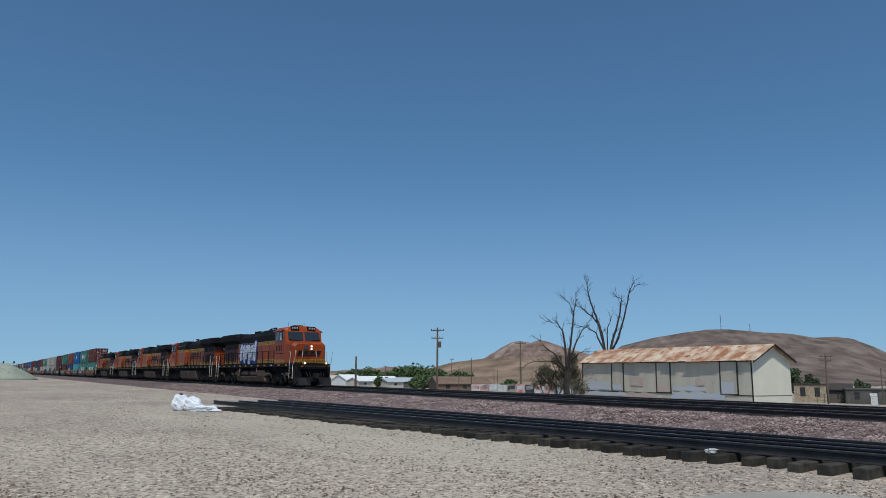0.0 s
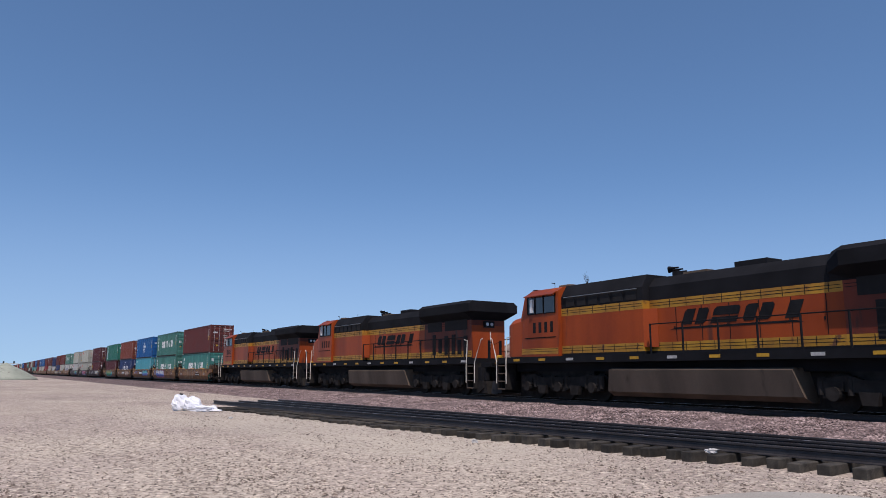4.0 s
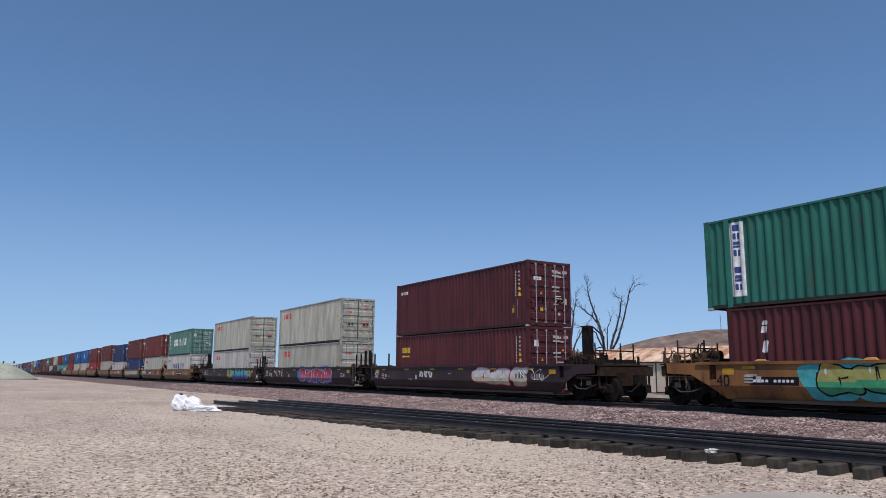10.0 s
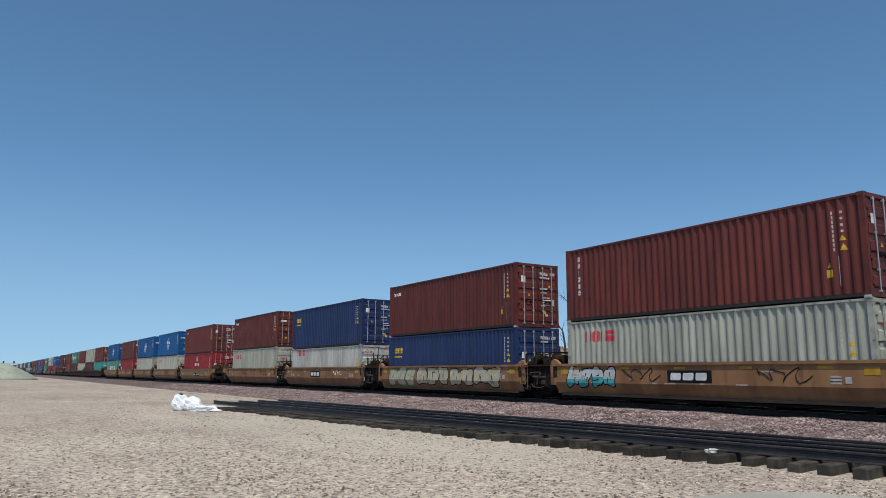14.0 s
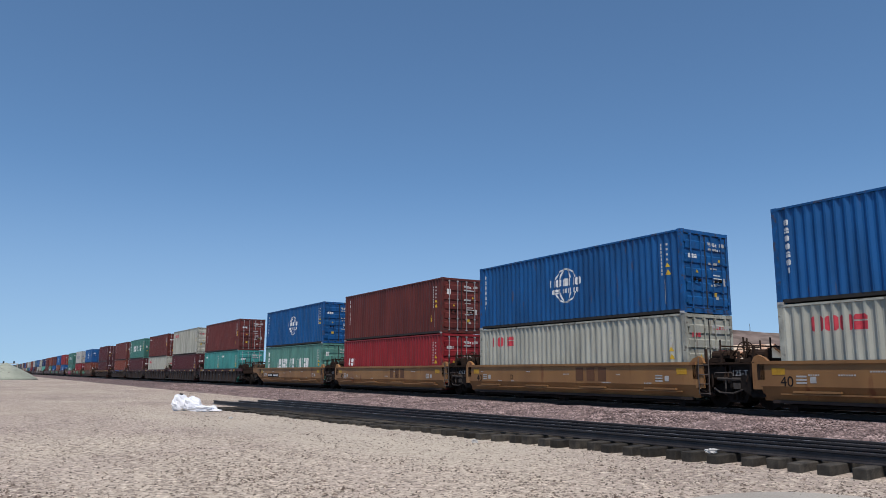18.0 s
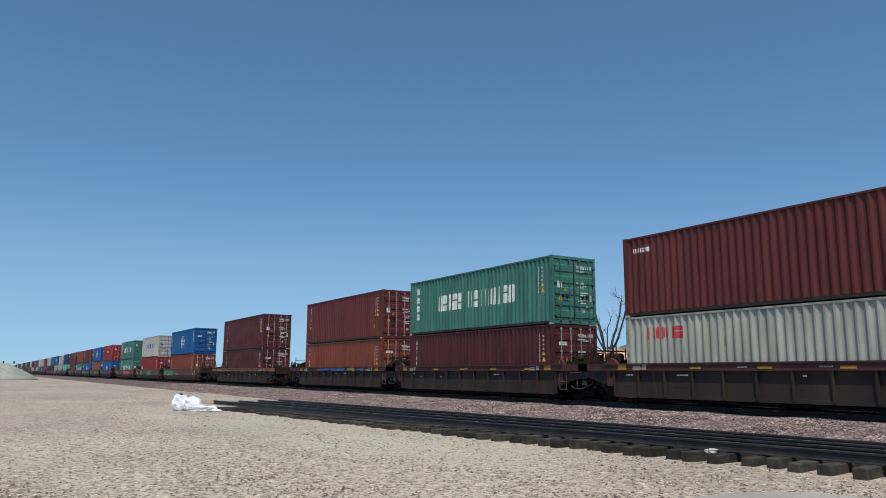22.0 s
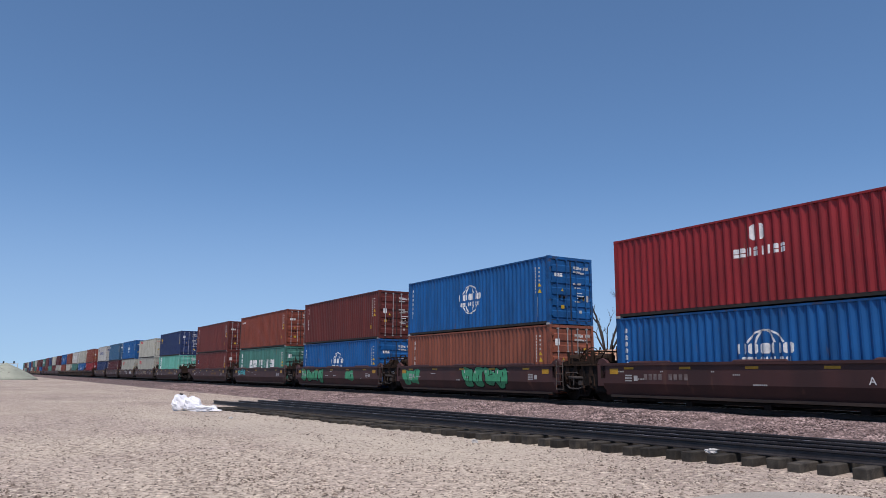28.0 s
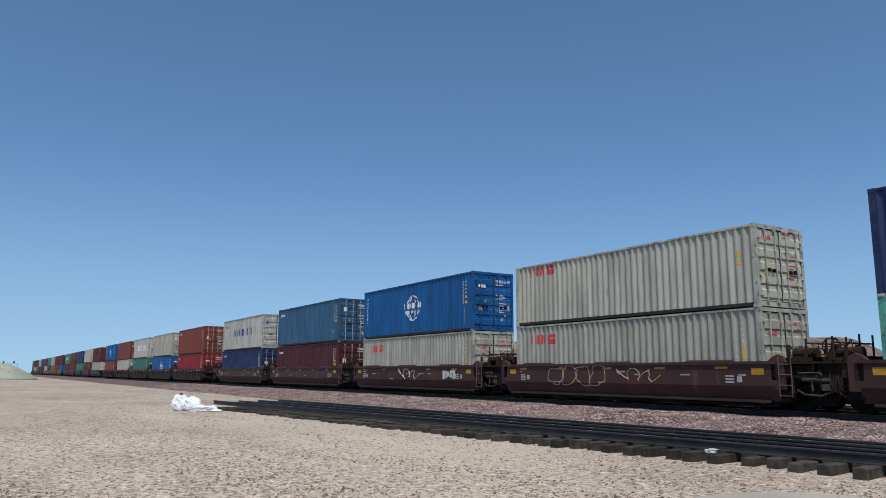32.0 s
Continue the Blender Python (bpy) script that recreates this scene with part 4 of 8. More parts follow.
def truck_meshes():
    if "side" in CAR_PARTS:
        return
    bm = fresh()
    prism(bm, [(-1.2, 0.36), (-1.2, 0.62), (-0.75, 0.72), (-0.3, 0.86), (0.3, 0.86), (0.75, 0.72), (1.2, 0.62), (1.2, 0.36), (0.95, 0.36), (0.8, 0.52), (0.45, 0.46), (0.3, 0.2), (-0.3, 0.2), (-0.45, 0.46), (-0.8, 0.52), (-0.95, 0.36)], -0.09, 0.09)
    for x in (-0.15, 0.0, 0.15):
        tube(bm, [(x, -0.1, 0.28), (x, -0.1, 0.7)], 0.055, 8)
    for x in (-0.89, 0.89):
        disc(bm, x, -0.19, 0.1, 0.46, 0.13, 12)
    CAR_PARTS["side"] = finish(bm, "side_frame", M_UNDER)
    bm = fresh()
    for y in (-0.78, 0.62):
        disc(bm, 0, y, y + 0.13, 0.0, 0.445, 28)
        disc(bm, 0, y + (0.13 if y < 0 else -0.03), y + (0.16 if y < 0 else 0.0), 0.0, 0.475, 28)
    tube(bm, [(0, -0.9, 0), (0, 0.9, 0)], 0.075, 10)
    CAR_PARTS["wheelset"] = finish(bm, "wheelset", M_UNDER)


def truck(parent, x):
    """A two-axle truck under a car: bolster with two side frames and two wheelsets."""
    truck_meshes()
    bm = fresh()
    box(bm, -0.2, 0.2, -0.95, 0.95, 0.42, 0.78)
    box(bm, -1.3, 1.3, -0.58, 0.58, 0.24, 0.80)
    t = part("truck", bm, M_UNDER, parent, "sooty cast steel truck")
    t.matrix_basis = pose(x, 0, 0)
    for s in (0, 180):
        o = part("side_frame", CAR_PARTS["side"], None, t)
        o.matrix_basis = pose(0, -1.0 if s == 0 else 1.0, 0, 0, 0, s)
    for dx in (-0.89, 0.89):
        o = part("wheelset", CAR_PARTS["wheelset"], None, t)
        o.matrix_basis = pose(dx, 0, 0.455)


def car_meshes(kind, deep, first, last):
    """The side, floor, end platform of one kind of well unit; deep: half length of the well."""
    key = (kind, deep, first, last)
    if key in CAR_PARTS:
        return CAR_PARTS[key]
    mat = CAR_MATS[kind][0]
    top, low = 1.42, 0.30
    bm = fresh()
    plate = fresh()
    if kind in ("slate", "rib"):
        # a painted top rail over a recessed dark plate with thin upright ribs
        box(bm, -deep - 1.9, deep + 1.9, -0.06, 0.05, 1.17, top)
        box(bm, -deep - 0.5, deep + 0.5, -0.10, -0.06, top - 0.03, top + 0.012)
        box(plate, -deep, deep, 0.05, 0.08, low, 1.17)
        prism(plate, [(deep, 0.55), (deep + 1.7, 0.98), (deep + 1.7, 1.17), (deep, 1.17)], 0.05, 0.08)
        prism(plate, [(-deep, 0.55), (-deep, 1.17), (-deep - 1.7, 1.17), (-deep - 1.7, 0.98)], 0.05, 0.08)
        box(plate, -deep, deep, 0.0, 0.08, low - 0.06, low + 0.06)
        n = 11
        for k in range(n + 1):
            x = -deep + 2 * deep * k / n
            prism(plate, [(x - 0.035, -0.04), (x + 0.035, -0.04), (x + 0.02, 0.055), (x - 0.02, 0.055)], low, 1.17, "z")
    else:
        l_out = -deep - (0.75 if last else 0.15)
        r_out = deep + (0.75 if first else 0.15)
        l_low = -deep + (0.25 if last else -0.15)
        r_low = deep - (0.25 if first else -0.15)
        outline = [(l_out, top), (l_out, 1.02)]
        if last:
            outline = [(-deep - 2.0, top), (-deep - 2.0, 1.08), (-deep - 1.0, 1.04)]
        outline += [(l_low + (l_out - l_low) * 0.6, 0.72), (r_low + (r_out - r_low) * 0.6, 0.72)]
        outline += [(deep + 1.0, 1.04), (deep + 2.0, 1.08), (deep + 2.0, top)] if first else [(r_out, 1.02), (r_out, top)]
        prism(bm, outline, 0.0, 0.05)
        loft(bm, [[(l_low + (l_out - l_low) * 0.6, 0.0, 0.72), (r_low + (r_out - r_low) * 0.6, 0.0, 0.72), (r_low + (r_out - r_low) * 0.6, 0.05, 0.72), (l_low + (l_out - l_low) * 0.6, 0.05, 0.72)],
                  [(l_low, FOLD, low), (r_low, FOLD, low), (r_low, FOLD + 0.05, low), (l_low, FOLD + 0.05, low)]])
        prism(bm, [(l_out, top + 0.03), (l_out, top - 0.06), (r_out, top - 0.06), (r_out, top + 0.03)], -0.05, 0.07)
        box(plate, l_low + 0.3, r_low - 0.3, 0.10, FOLD + 0.08, low - 0.07, low + 0.02)
        if kind == "tan":
            for k in range(4):
                x = -deep + 0.9 + k * (2 * deep - 3.0) / 3
                box(bm, x, x + 1.4, -0.05, 0.12, low + 0.24, low + 0.30)
            box(bm, -deep + 0.5, deep - 0.5, -0.02, 0.15, low + 0.18, low + 0.22)
    side_me = finish(bm, "side_sill", mat)
    plate_me = finish(plate, "side_plate", M_DARKPLATE)
    bm = fresh()
    box(bm, -deep, deep, -1.2, 1.2, 0.12, 0.2)
    for k in range(5):
        x = -deep + 0.6 + k * (2 * deep - 1.4) / 4
        box(bm, x, x + 0.25, -1.25, 1.25, 0.02, 0.16)
    floor_me = finish(bm, "well_floor", M_UNDER)
    bm = fresh()
    prism(bm, [(0, 0.55), (0, 1.40), (0.4, 1.46), (1.9, 1.46), (2.1, 1.2), (2.1, 1.0), (0.7, 0.95), (0.4, 0.55)], -1.1, 1.1)
    box(bm, 0.0, 0.25, -1.46, 1.46, 0.9, 1.36)
    box(bm, 1.2, 1.4, -1.38, 1.38, 1.1, 1.36)
    box(bm, 0.3, 2.75, -0.55, 0.55, 0.62, 1.12)
    frame_me = finish(bm, "end_platform", M_RIG)
    bm = fresh()
    deck = [(0.25, 1.365), (0.25, 1.405)]
    for k in range(6):
        x = 0.35 + 0.32 * k
        deck += [(x, 1.405), (x, 1.425), (x + 0.06, 1.425), (x + 0.06, 1.405)]
    prism(bm, deck + [(2.3, 1.405), (2.3, 1.365)], -1.45, 1.45)
    deck_me = finish(bm, "deck_plate", M_RIG)
    bm = fresh()
    box(bm, 2.1, 2.28, -1.40, 1.40, 0.98, 1.34)
    beam_me = finish(bm, "end_beam", M_RIG)
    bm = fresh()
    box(bm, 2.1, 2.2, -1.36, 1.36, 0.52, 0.60)
    step_me = finish(bm, "step_bar", M_RIG)
    bm = fresh()
    box(bm, 2.1, 2.16, 0.0, 0.06, 0.55, 1.0)
    strut_me = finish(bm, "step_strut", M_RIG)
    end_me = [("end_platform", frame_me, 0.0), ("deck_plate", deck_me, 0.0), ("end_beam", beam_me, 0.0), ("step_bar", step_me, 0.0)] + [("step_strut", strut_me, y) for y in (-1.36, -1.0, 0.95, 1.3)]
    bm = fresh()
    n = 5 if deep < 7 else 6
    for k in range(n):
        x = -deep + 0.2 + (2 * deep - 0.4) * (k + 0.3) / n
        box(bm, x, x + 0.46, -0.006 if kind not in ("slate", "rib") else -0.066, -0.002 if kind not in ("slate", "rib") else -0.06, 1.22, 1.30)
    tag_me = finish(bm, "reflector", M_REFLECT)
    CAR_PARTS[key] = (side_me, floor_me, end_me, tag_me, plate_me)
    return CAR_PARTS[key]


def clutter(bm, seed, tall=False, posts=False, low=False):
    """Brake rigging on an end platform: cylinder, pipes, brake wheel, rail."""
    rnd = random.Random(seed)
    if low:
        box(bm, 0.9, 1.5, -1.2, -0.7, 1.40, 1.62)
        box(bm, 1.9, 2.05, -1.3, 1.3, 1.40, 1.50)
        tube(bm, [(0.4, -0.9, 1.44), (1.2, -0.9, 1.5), (2.0, -0.9, 1.44)], 0.03, 6)
        return
    if posts:
        for x, y, z in ((0.35, -1.25, 2.2), (0.9, -1.2, 2.25), (1.26, -1.1, 2.42), (1.40, -1.1, 2.42), (1.95, -1.1, 2.3), (0.6, 0.9, 2.3)):
            box(bm, x - 0.036, x + 0.036, y - 0.036, y + 0.036, 1.3, z)
        tube(bm, [(0.2, -1.3, 1.55), (2.1, -1.3, 1.52)], 0.03, 6)
        tube(bm, [(0.7, -1.2, 1.45), (0.8, -1.35, 0.95), (1.1, -1.4, 0.6)], 0.03, 6)
        tube(bm, [(0.4, -1.2, 1.40), (0.45, -1.38, 1.0), (0.4, -1.35, 0.5)], 0.022, 6)
        box(bm, 0.5, 1.6, -1.2, 1.0, 1.40, 1.50)
        return
    tube(bm, [(0.35, -0.75, 1.66), (1.05, -0.75, 1.66)], 0.17, 12)
    box(bm, 0.45, 0.55, -0.85, -0.65, 1.40, 1.55)
    box(bm, 0.85, 0.95, -0.85, -0.65, 1.40, 1.55)
    for k in range(4):
        x = rnd.uniform(0.2, 1.9)
        tube(bm, [(x, rnd.uniform(-1.2, -0.9), 1.3), (x + rnd.uniform(-0.1, 0.1), -1.1, 1.7 + rnd.random() * 0.4), (x + rnd.uniform(0.2, 0.5), -0.9, 1.65)], 0.022, 5)
    for y in (-1.15, 0.2, 0.9):
        tube(bm, [(1.75, y, 1.3), (1.75, y, 2.05 + 0.25 * rnd.random())], 0.03, 5)
    tube(bm, [(1.75, -1.15, 1.95), (1.75, 0.9, 1.95)], 0.025, 5)
    pts = [(1.3 + 0.20 * math.cos(a), -0.45 + 0.14 * math.cos(a), 1.86 + 0.24 * math.sin(a)) for a in np.linspace(0, 6.283, 15)]
    tube(bm, pts, 0.020, 5)
    box(bm, 1.22, 1.38, -0.40, -0.10, 1.4, 1.80)
    tube(bm, [(1.3, -0.35, 1.4), (1.3, -0.35, 1.9)], 0.05, 5)
    tube(bm, [(1.1, -0.59, 1.86), (1.5, -0.31, 1.86)], 0.014, 4)
    box(bm, 0.1, 1.5, -1.28, -1.16, 1.44, 1.54)
    box(bm, 0.55, 0.67, -1.25, 1.1, 1.46, 1.58)
    for k in range(5):
        x, z = rnd.uniform(0.2, 1.6), rnd.uniform(0.5, 1.0)
        tube(bm, [(x, -1.30, 1.42), (x + rnd.uniform(-0.2, 0.2), -1.38, z), (x + rnd.uniform(-0.3, 0.3), -1.25, z - 0.15)], rnd.choice((0.02, 0.03, 0.045)), 5)
    # a sagging hose between the platforms
    pts = [(0.3 + 1.5 * k / 9, -0.7, 1.42 + 0.22 * math.sin(math.pi * k / 9)) for k in range(10)]
    tube(bm, pts, 0.02, 5)
    for x, y, z in ((2.2, -1.3, 1.8), (2.2, -0.55, 1.6), (2.2, 0.7, 1.7), (1.0, -1.28, 1.62), (1.55, 0.4, 1.8)):
        box(bm, x - 0.035, x + 0.035, y - 0.035, y + 0.035, 1.3, z + 0.15 * rnd.random())
    if tall:
        box(bm, 0.75, 1.1, -0.9, -0.6, 1.4, 2.95)
        tube(bm, [(0.8, -0.9, 2.9), (1.5, -0.95, 2.85), (2.2, -1.1, 2.45), (2.22, -1.2, 1.4)], 0.03, 5)
        box(bm, 0.1, 1.7, -1.3, 1.1, 1.40, 1.62)
        for k in range(4):
            box(bm, 0.1, 1.7, -1.34, -1.3, 1.02 + 0.09 * k, 1.07 + 0.09 * k)
    for k in range(3):
        x = rnd.uniform(0.3, 1.8)
        box(bm, x, x + rnd.uniform(0.1, 0.3), -1.3, -1.1, 1.0, 1.0 + rnd.uniform(0.15, 0.3))


def ladder_mesh():
    """A short side ladder and its grab bar."""
    if "ladder" not in CAR_PARTS:
        bm = fresh()
        for dx in (0.0, 0.40):
            tube(bm, [(0.25 + dx, -1.47, 0.42), (0.25 + dx, -1.47, 1.50), (0.25 + dx, -1.40, 1.62)], 0.018, 5)
        for k in range(4):
            tube(bm, [(0.25, -1.47, 0.45 + k * 0.3), (0.65, -1.47, 0.45 + k * 0.3)], 0.016, 5)
        tube(bm, [(0.85, -1.46, 1.05), (0.9, -1.5, 1.1), (1.5, -1.5, 1.12), (1.55, -1.46, 1.05)], 0.015, 5)
        CAR_PARTS["ladder"] = finish(bm, "ladder", M_HANDRAILGREY)
        bm = fresh()
        tube(bm, [(0.7, -1.30, 0.62), (1.0, -1.42, 0.50), (1.5, -1.42, 0.48), (1.9, -1.30, 0.66)], 0.03, 6)
        tube(bm, [(0.9, -1.36, 0.92), (1.75, -1.36, 0.90)], 0.055, 8)
        tube(bm, [(1.2, -1.38, 0.9), (1.24, -1.44, 0.62), (1.16, -1.40, 0.45)], 0.025, 6)
        box(bm, 1.5, 1.72, -1.42, -1.34, 0.62, 0.80)
        frame_bm = fresh()
        gen = random.Random(77)
        for k in range(9):
            x, y = 0.3 + 0.24 * k + gen.uniform(-0.06, 0.06), gen.choice((-1.42, -1.30, -1.15))
            tube(frame_bm, [(x, y, gen.uniform(0.75, 1.1)), (x, y, gen.uniform(1.45, 2.0))], gen.choice((0.018, 0.024, 0.03)), 5)
        for z, y in ((1.72, -1.42), (1.52, -1.30), (0.98, -1.43)):
            tube(frame_bm, [(0.35, y, z), (2.2, y, z + gen.uniform(-0.04, 0.04))], 0.018, 5)
        tube(frame_bm, [(0.5, -1.2, 1.45), (0.9, -1.3, 1.78), (1.4, -1.3, 1.60), (1.9, -1.2, 1.85), (2.25, -1.1, 1.5)], 0.022, 6)
        tube(frame_bm, [(0.75, -1.0, 1.62), (1.25, -1.0, 1.62)], 0.13, 12)
        for x in (0.55, 1.6, 2.05):
            box(frame_bm, x, x + 0.16, -1.40, -1.22, 1.42, 1.42 + gen.uniform(0.12, 0.3))
        CAR_PARTS["gear"] = finish(bm, "brake_gear", M_TRUCKGEAR)
        bm = fresh()
        box(bm, 0.0, 0.42, -0.003, 0.0, 0.0, 0.20)
        CAR_PARTS["end_reflector"] = finish(bm, "end_reflector", M_REFLECT)
        bm = fresh()
        for z in (0.0, 0.09, 0.18):
            box(bm, 0.0, 0.32, -0.003, 0.0, z, z + 0.05)
        box(bm, 0.42, 0.60, -0.003, 0.0, 0.02, 0.20)
        CAR_PARTS["stencil"] = finish(bm, "stencil_block", M_PRINT)
        for name, mat in (("brown", M_ENDBROWN), ("dark", M_RIG)):
            CAR_PARTS["rack_" + name] = finish(frame_bm.copy(), "pipe_rack", mat)
        frame_bm.free()
    return CAR_PARTS["ladder"]


M_ENDBROWN = surface("weathered_brown_pipework", (0.13, 0.075, 0.040), (0.06, 0.036, 0.022), 3, 0.8, rust=0.3, rust_color=(0.035, 0.024, 0.018))
M_HANDRAILGREY = surface("dull_grey_grab_iron", (0.105, 0.09, 0.08), (0.05, 0.042, 0.037), 4, 0.7, rust=0.3)
M_TRUCKGEAR = surface("dusty_brake_gear", (0.060, 0.052, 0.046), (0.03, 0.026, 0.023), 4, 0.85, rust=0.2, rust_color=(0.07, 0.04, 0.028))


def blob(bm, x, z, rx, rz, seed, y, slant=0.15, wob=0.42):
    """A bulging sprayed letter: a flat rounded patch with wavy edges."""
    pts = []
    for k in range(22):
        a = 6.283 * k / 22
        e = 1 + wob * noise.noise(Vector((math.cos(a) * 1.9 + seed, math.sin(a) * 1.9, seed * 1.3)))
        cx = math.copysign(abs(math.cos(a)) ** 0.6, math.cos(a))
        cz = math.copysign(abs(math.sin(a)) ** 0.6, math.sin(a))
        pts.append((x + rx * cx * e + slant * cz * rz, z + rz * cz * e))
    prism(bm, pts, y, y - 0.004)


def bubble(x, z, rx, rz, seed, grow=0.0, n=30):
    """The outline of one puffed-up sprayed sign, made fatter or thinner by grow metres."""
    rnd = random.Random(round(seed * 1000))
    p2, p3, p5, tilt = rnd.uniform(0, 6.28), rnd.uniform(0, 6.28), rnd.uniform(0, 6.28), rnd.uniform(-0.18, 0.28)
    pts = []
    for k in range(n):
        a = 6.283 * k / n
        e = 1 + 0.10 * math.cos(2 * a + p2) + 0.13 * math.cos(3 * a + p3) + 0.07 * math.cos(5 * a + p5)
        cx = math.copysign(abs(math.cos(a)) ** 0.62, math.cos(a))
        cz = math.copysign(abs(math.sin(a)) ** 0.62, math.sin(a))
        pts.append((x + (rx * e + grow) * cx + tilt * rz * cz, z + (rz * min(1.12, e) + grow) * cz))
    return pts


def on_side(bm, off):
    """Lay a flat sheet of paint on a car's side, which folds inwards below its waist."""
    bmesh.ops.bisect_plane(bm, geom=bm.verts[:] + bm.edges[:] + bm.faces[:], plane_co=(0, 0, 0.72), plane_no=(0, 0, 1))
    for v in bm.verts:
        v.co.y += -1.462 - off + max(0.0, 0.72 - v.co.z) / 0.42 * FOLD
    return bm


def at_depth(bm, y):
    for v in bm.verts:
        v.co.y += y
    return bm


def spray(parent, x0, x1, z0, z1, fill, edge, seed, letters=5, shade=None, cloud=None, lay=on_side, off=0.0, step=0.0014):
    """A sprayed tag of puffed signs: a cloud behind, dark outlines, fills with a second tone below, inner strokes and glints."""
    p = (x1 - x0) / letters
    rnd = random.Random(round(seed * 100))
    spots = [(x0 + (k + 0.5) * p, (z0 + z1) / 2 + rnd.uniform(-0.06, 0.06) * (z1 - z0), p * rnd.uniform(0.46, 0.56), (z1 - z0) * rnd.uniform(0.43, 0.5), seed + k * 3.7) for k in range(letters)]
    line = GRAFFITI[edge] if edge is not None and edge >= 0 else M_BLACK
    if cloud is not None:
        bm = fresh()
        for k, (x, z, rx, rz, sd) in enumerate(spots):
            flat(bm, bubble(x + rnd.uniform(-0.2, 0.2), z, rx * 1.25, rz * 0.95, sd + 50, 0.12), k * 0.00015)
        part("sprayed_cloud", lay(bm, off), GRAFFITI[cloud], parent, "sprayed coloured cloud")
    if edge is not None:
        bm = fresh()
        for k, (x, z, rx, rz, sd) in enumerate(spots):
            flat(bm, bubble(x, z, rx, rz, sd), k * 0.00015)
        part("sprayed_outline", lay(bm, off + step), line, parent)
    bm = fresh()
    for k, (x, z, rx, rz, sd) in enumerate(spots):
        flat(bm, bubble(x, z, rx, rz, sd, -0.05), k * 0.00015)
    part("sprayed_shape", lay(bm, off + 2 * step), GRAFFITI[fill], parent, "puffed sprayed shapes without meaning")
    if shade is not None:
        bm = fresh()
        for k, (x, z, rx, rz, sd) in enumerate(spots):
            cut = z - rz * rnd.uniform(0.0, 0.2)
            flat(bm, [(a, min(b, cut)) for a, b in bubble(x, z, rx, rz, sd, -0.052)], k * 0.00015)
        bmesh.ops.dissolve_degenerate(bm, dist=0.0005, edges=bm.edges[:])
        part("sprayed_shade", lay(bm, off + 3 * step), GRAFFITI[shade], parent, "second tone sprayed low on the shapes")
    bm = fresh()
    for k, (x, z, rx, rz, sd) in enumerate(spots):
        for side in range(2):
            cx, cz, ln, wd, a = x + rnd.uniform(-0.35, 0.35) * rx, z + rnd.uniform(-0.4, 0.4) * rz, rz * rnd.uniform(0.2, 0.42), 0.028, rnd.choice((1.45, 1.6, 1.75, 0.2, 1.2))
            dx, dz = math.cos(a) * ln, math.sin(a) * ln
            ex, ez = -math.sin(a) * wd, math.cos(a) * wd
            flat(bm, [(cx - dx - ex * 0.4, cz - dz - ez * 0.4), (cx + dx - ex, cz + dz - ez), (cx + dx + ex, cz + dz + ez), (cx - dx + ex * 0.4, cz - dz + ez * 0.4)], (2 * k + side) * 0.00008)
    tagged(part("sprayed_linework", lay(bm, off + 4 * step), line, parent), kind="stuff")
    if rnd.random() < 0.7:
        bm = fresh()
        for x, z, rx, rz, sd in spots:
            flat(bm, [(x - rx * 0.55 + 0.05 * math.cos(a) * 0.7, z + rz * 0.5 + 0.09 * math.sin(a)) for a in np.linspace(0, 5.5, 8)])
        tagged(part("sprayed_glint", lay(bm, off + 5 * step), GRAFFITI[1], parent, "white glints"), kind="stuff")


def bubble_lines(k, x0, x1, z0, z1, letters, material, seed):
    """Puffed signs sprayed in outline only."""
    bm = fresh()
    p = (x1 - x0) / letters
    for j in range(letters):
        args = (x0 + (j + 0.5) * p, (z0 + z1) / 2, p * 0.52, (z1 - z0) * 0.48, seed + 2.3 * j)
        outer, inner = bubble(*args), bubble(*args, -0.032)
        for i in range(len(outer)):
            m = (i + 1) % len(outer)
            flat(bm, [outer[i], outer[m], inner[m], inner[i]], j * 0.00015)
    part("sprayed_outline", on_side(bm, 0.002), material, CARS[k], "outlined puffed signs without meaning")


def letters_on(parent, words, x, z, size, y, material, name="stencilled_letters"):
    cu = bpy.data.curves.new(name, "FONT")
    cu.body, cu.size, cu.extrude = words, size, 0.002
    ob = bpy.data.objects.new(name, cu)
    scene.collection.objects.link(ob)
    bpy.context.view_layer.update()
    me = bpy.data.meshes.new_from_object(ob.evaluated_get(bpy.context.evaluated_depsgraph_get()))
    bpy.data.objects.remove(ob)
    me.materials.clear()
    me.materials.append(material)
    o = part(name, me, None, parent, "stencilled " + words)
    o.matrix_basis = pose(x, y, z, 90, 0, 0)
    return o


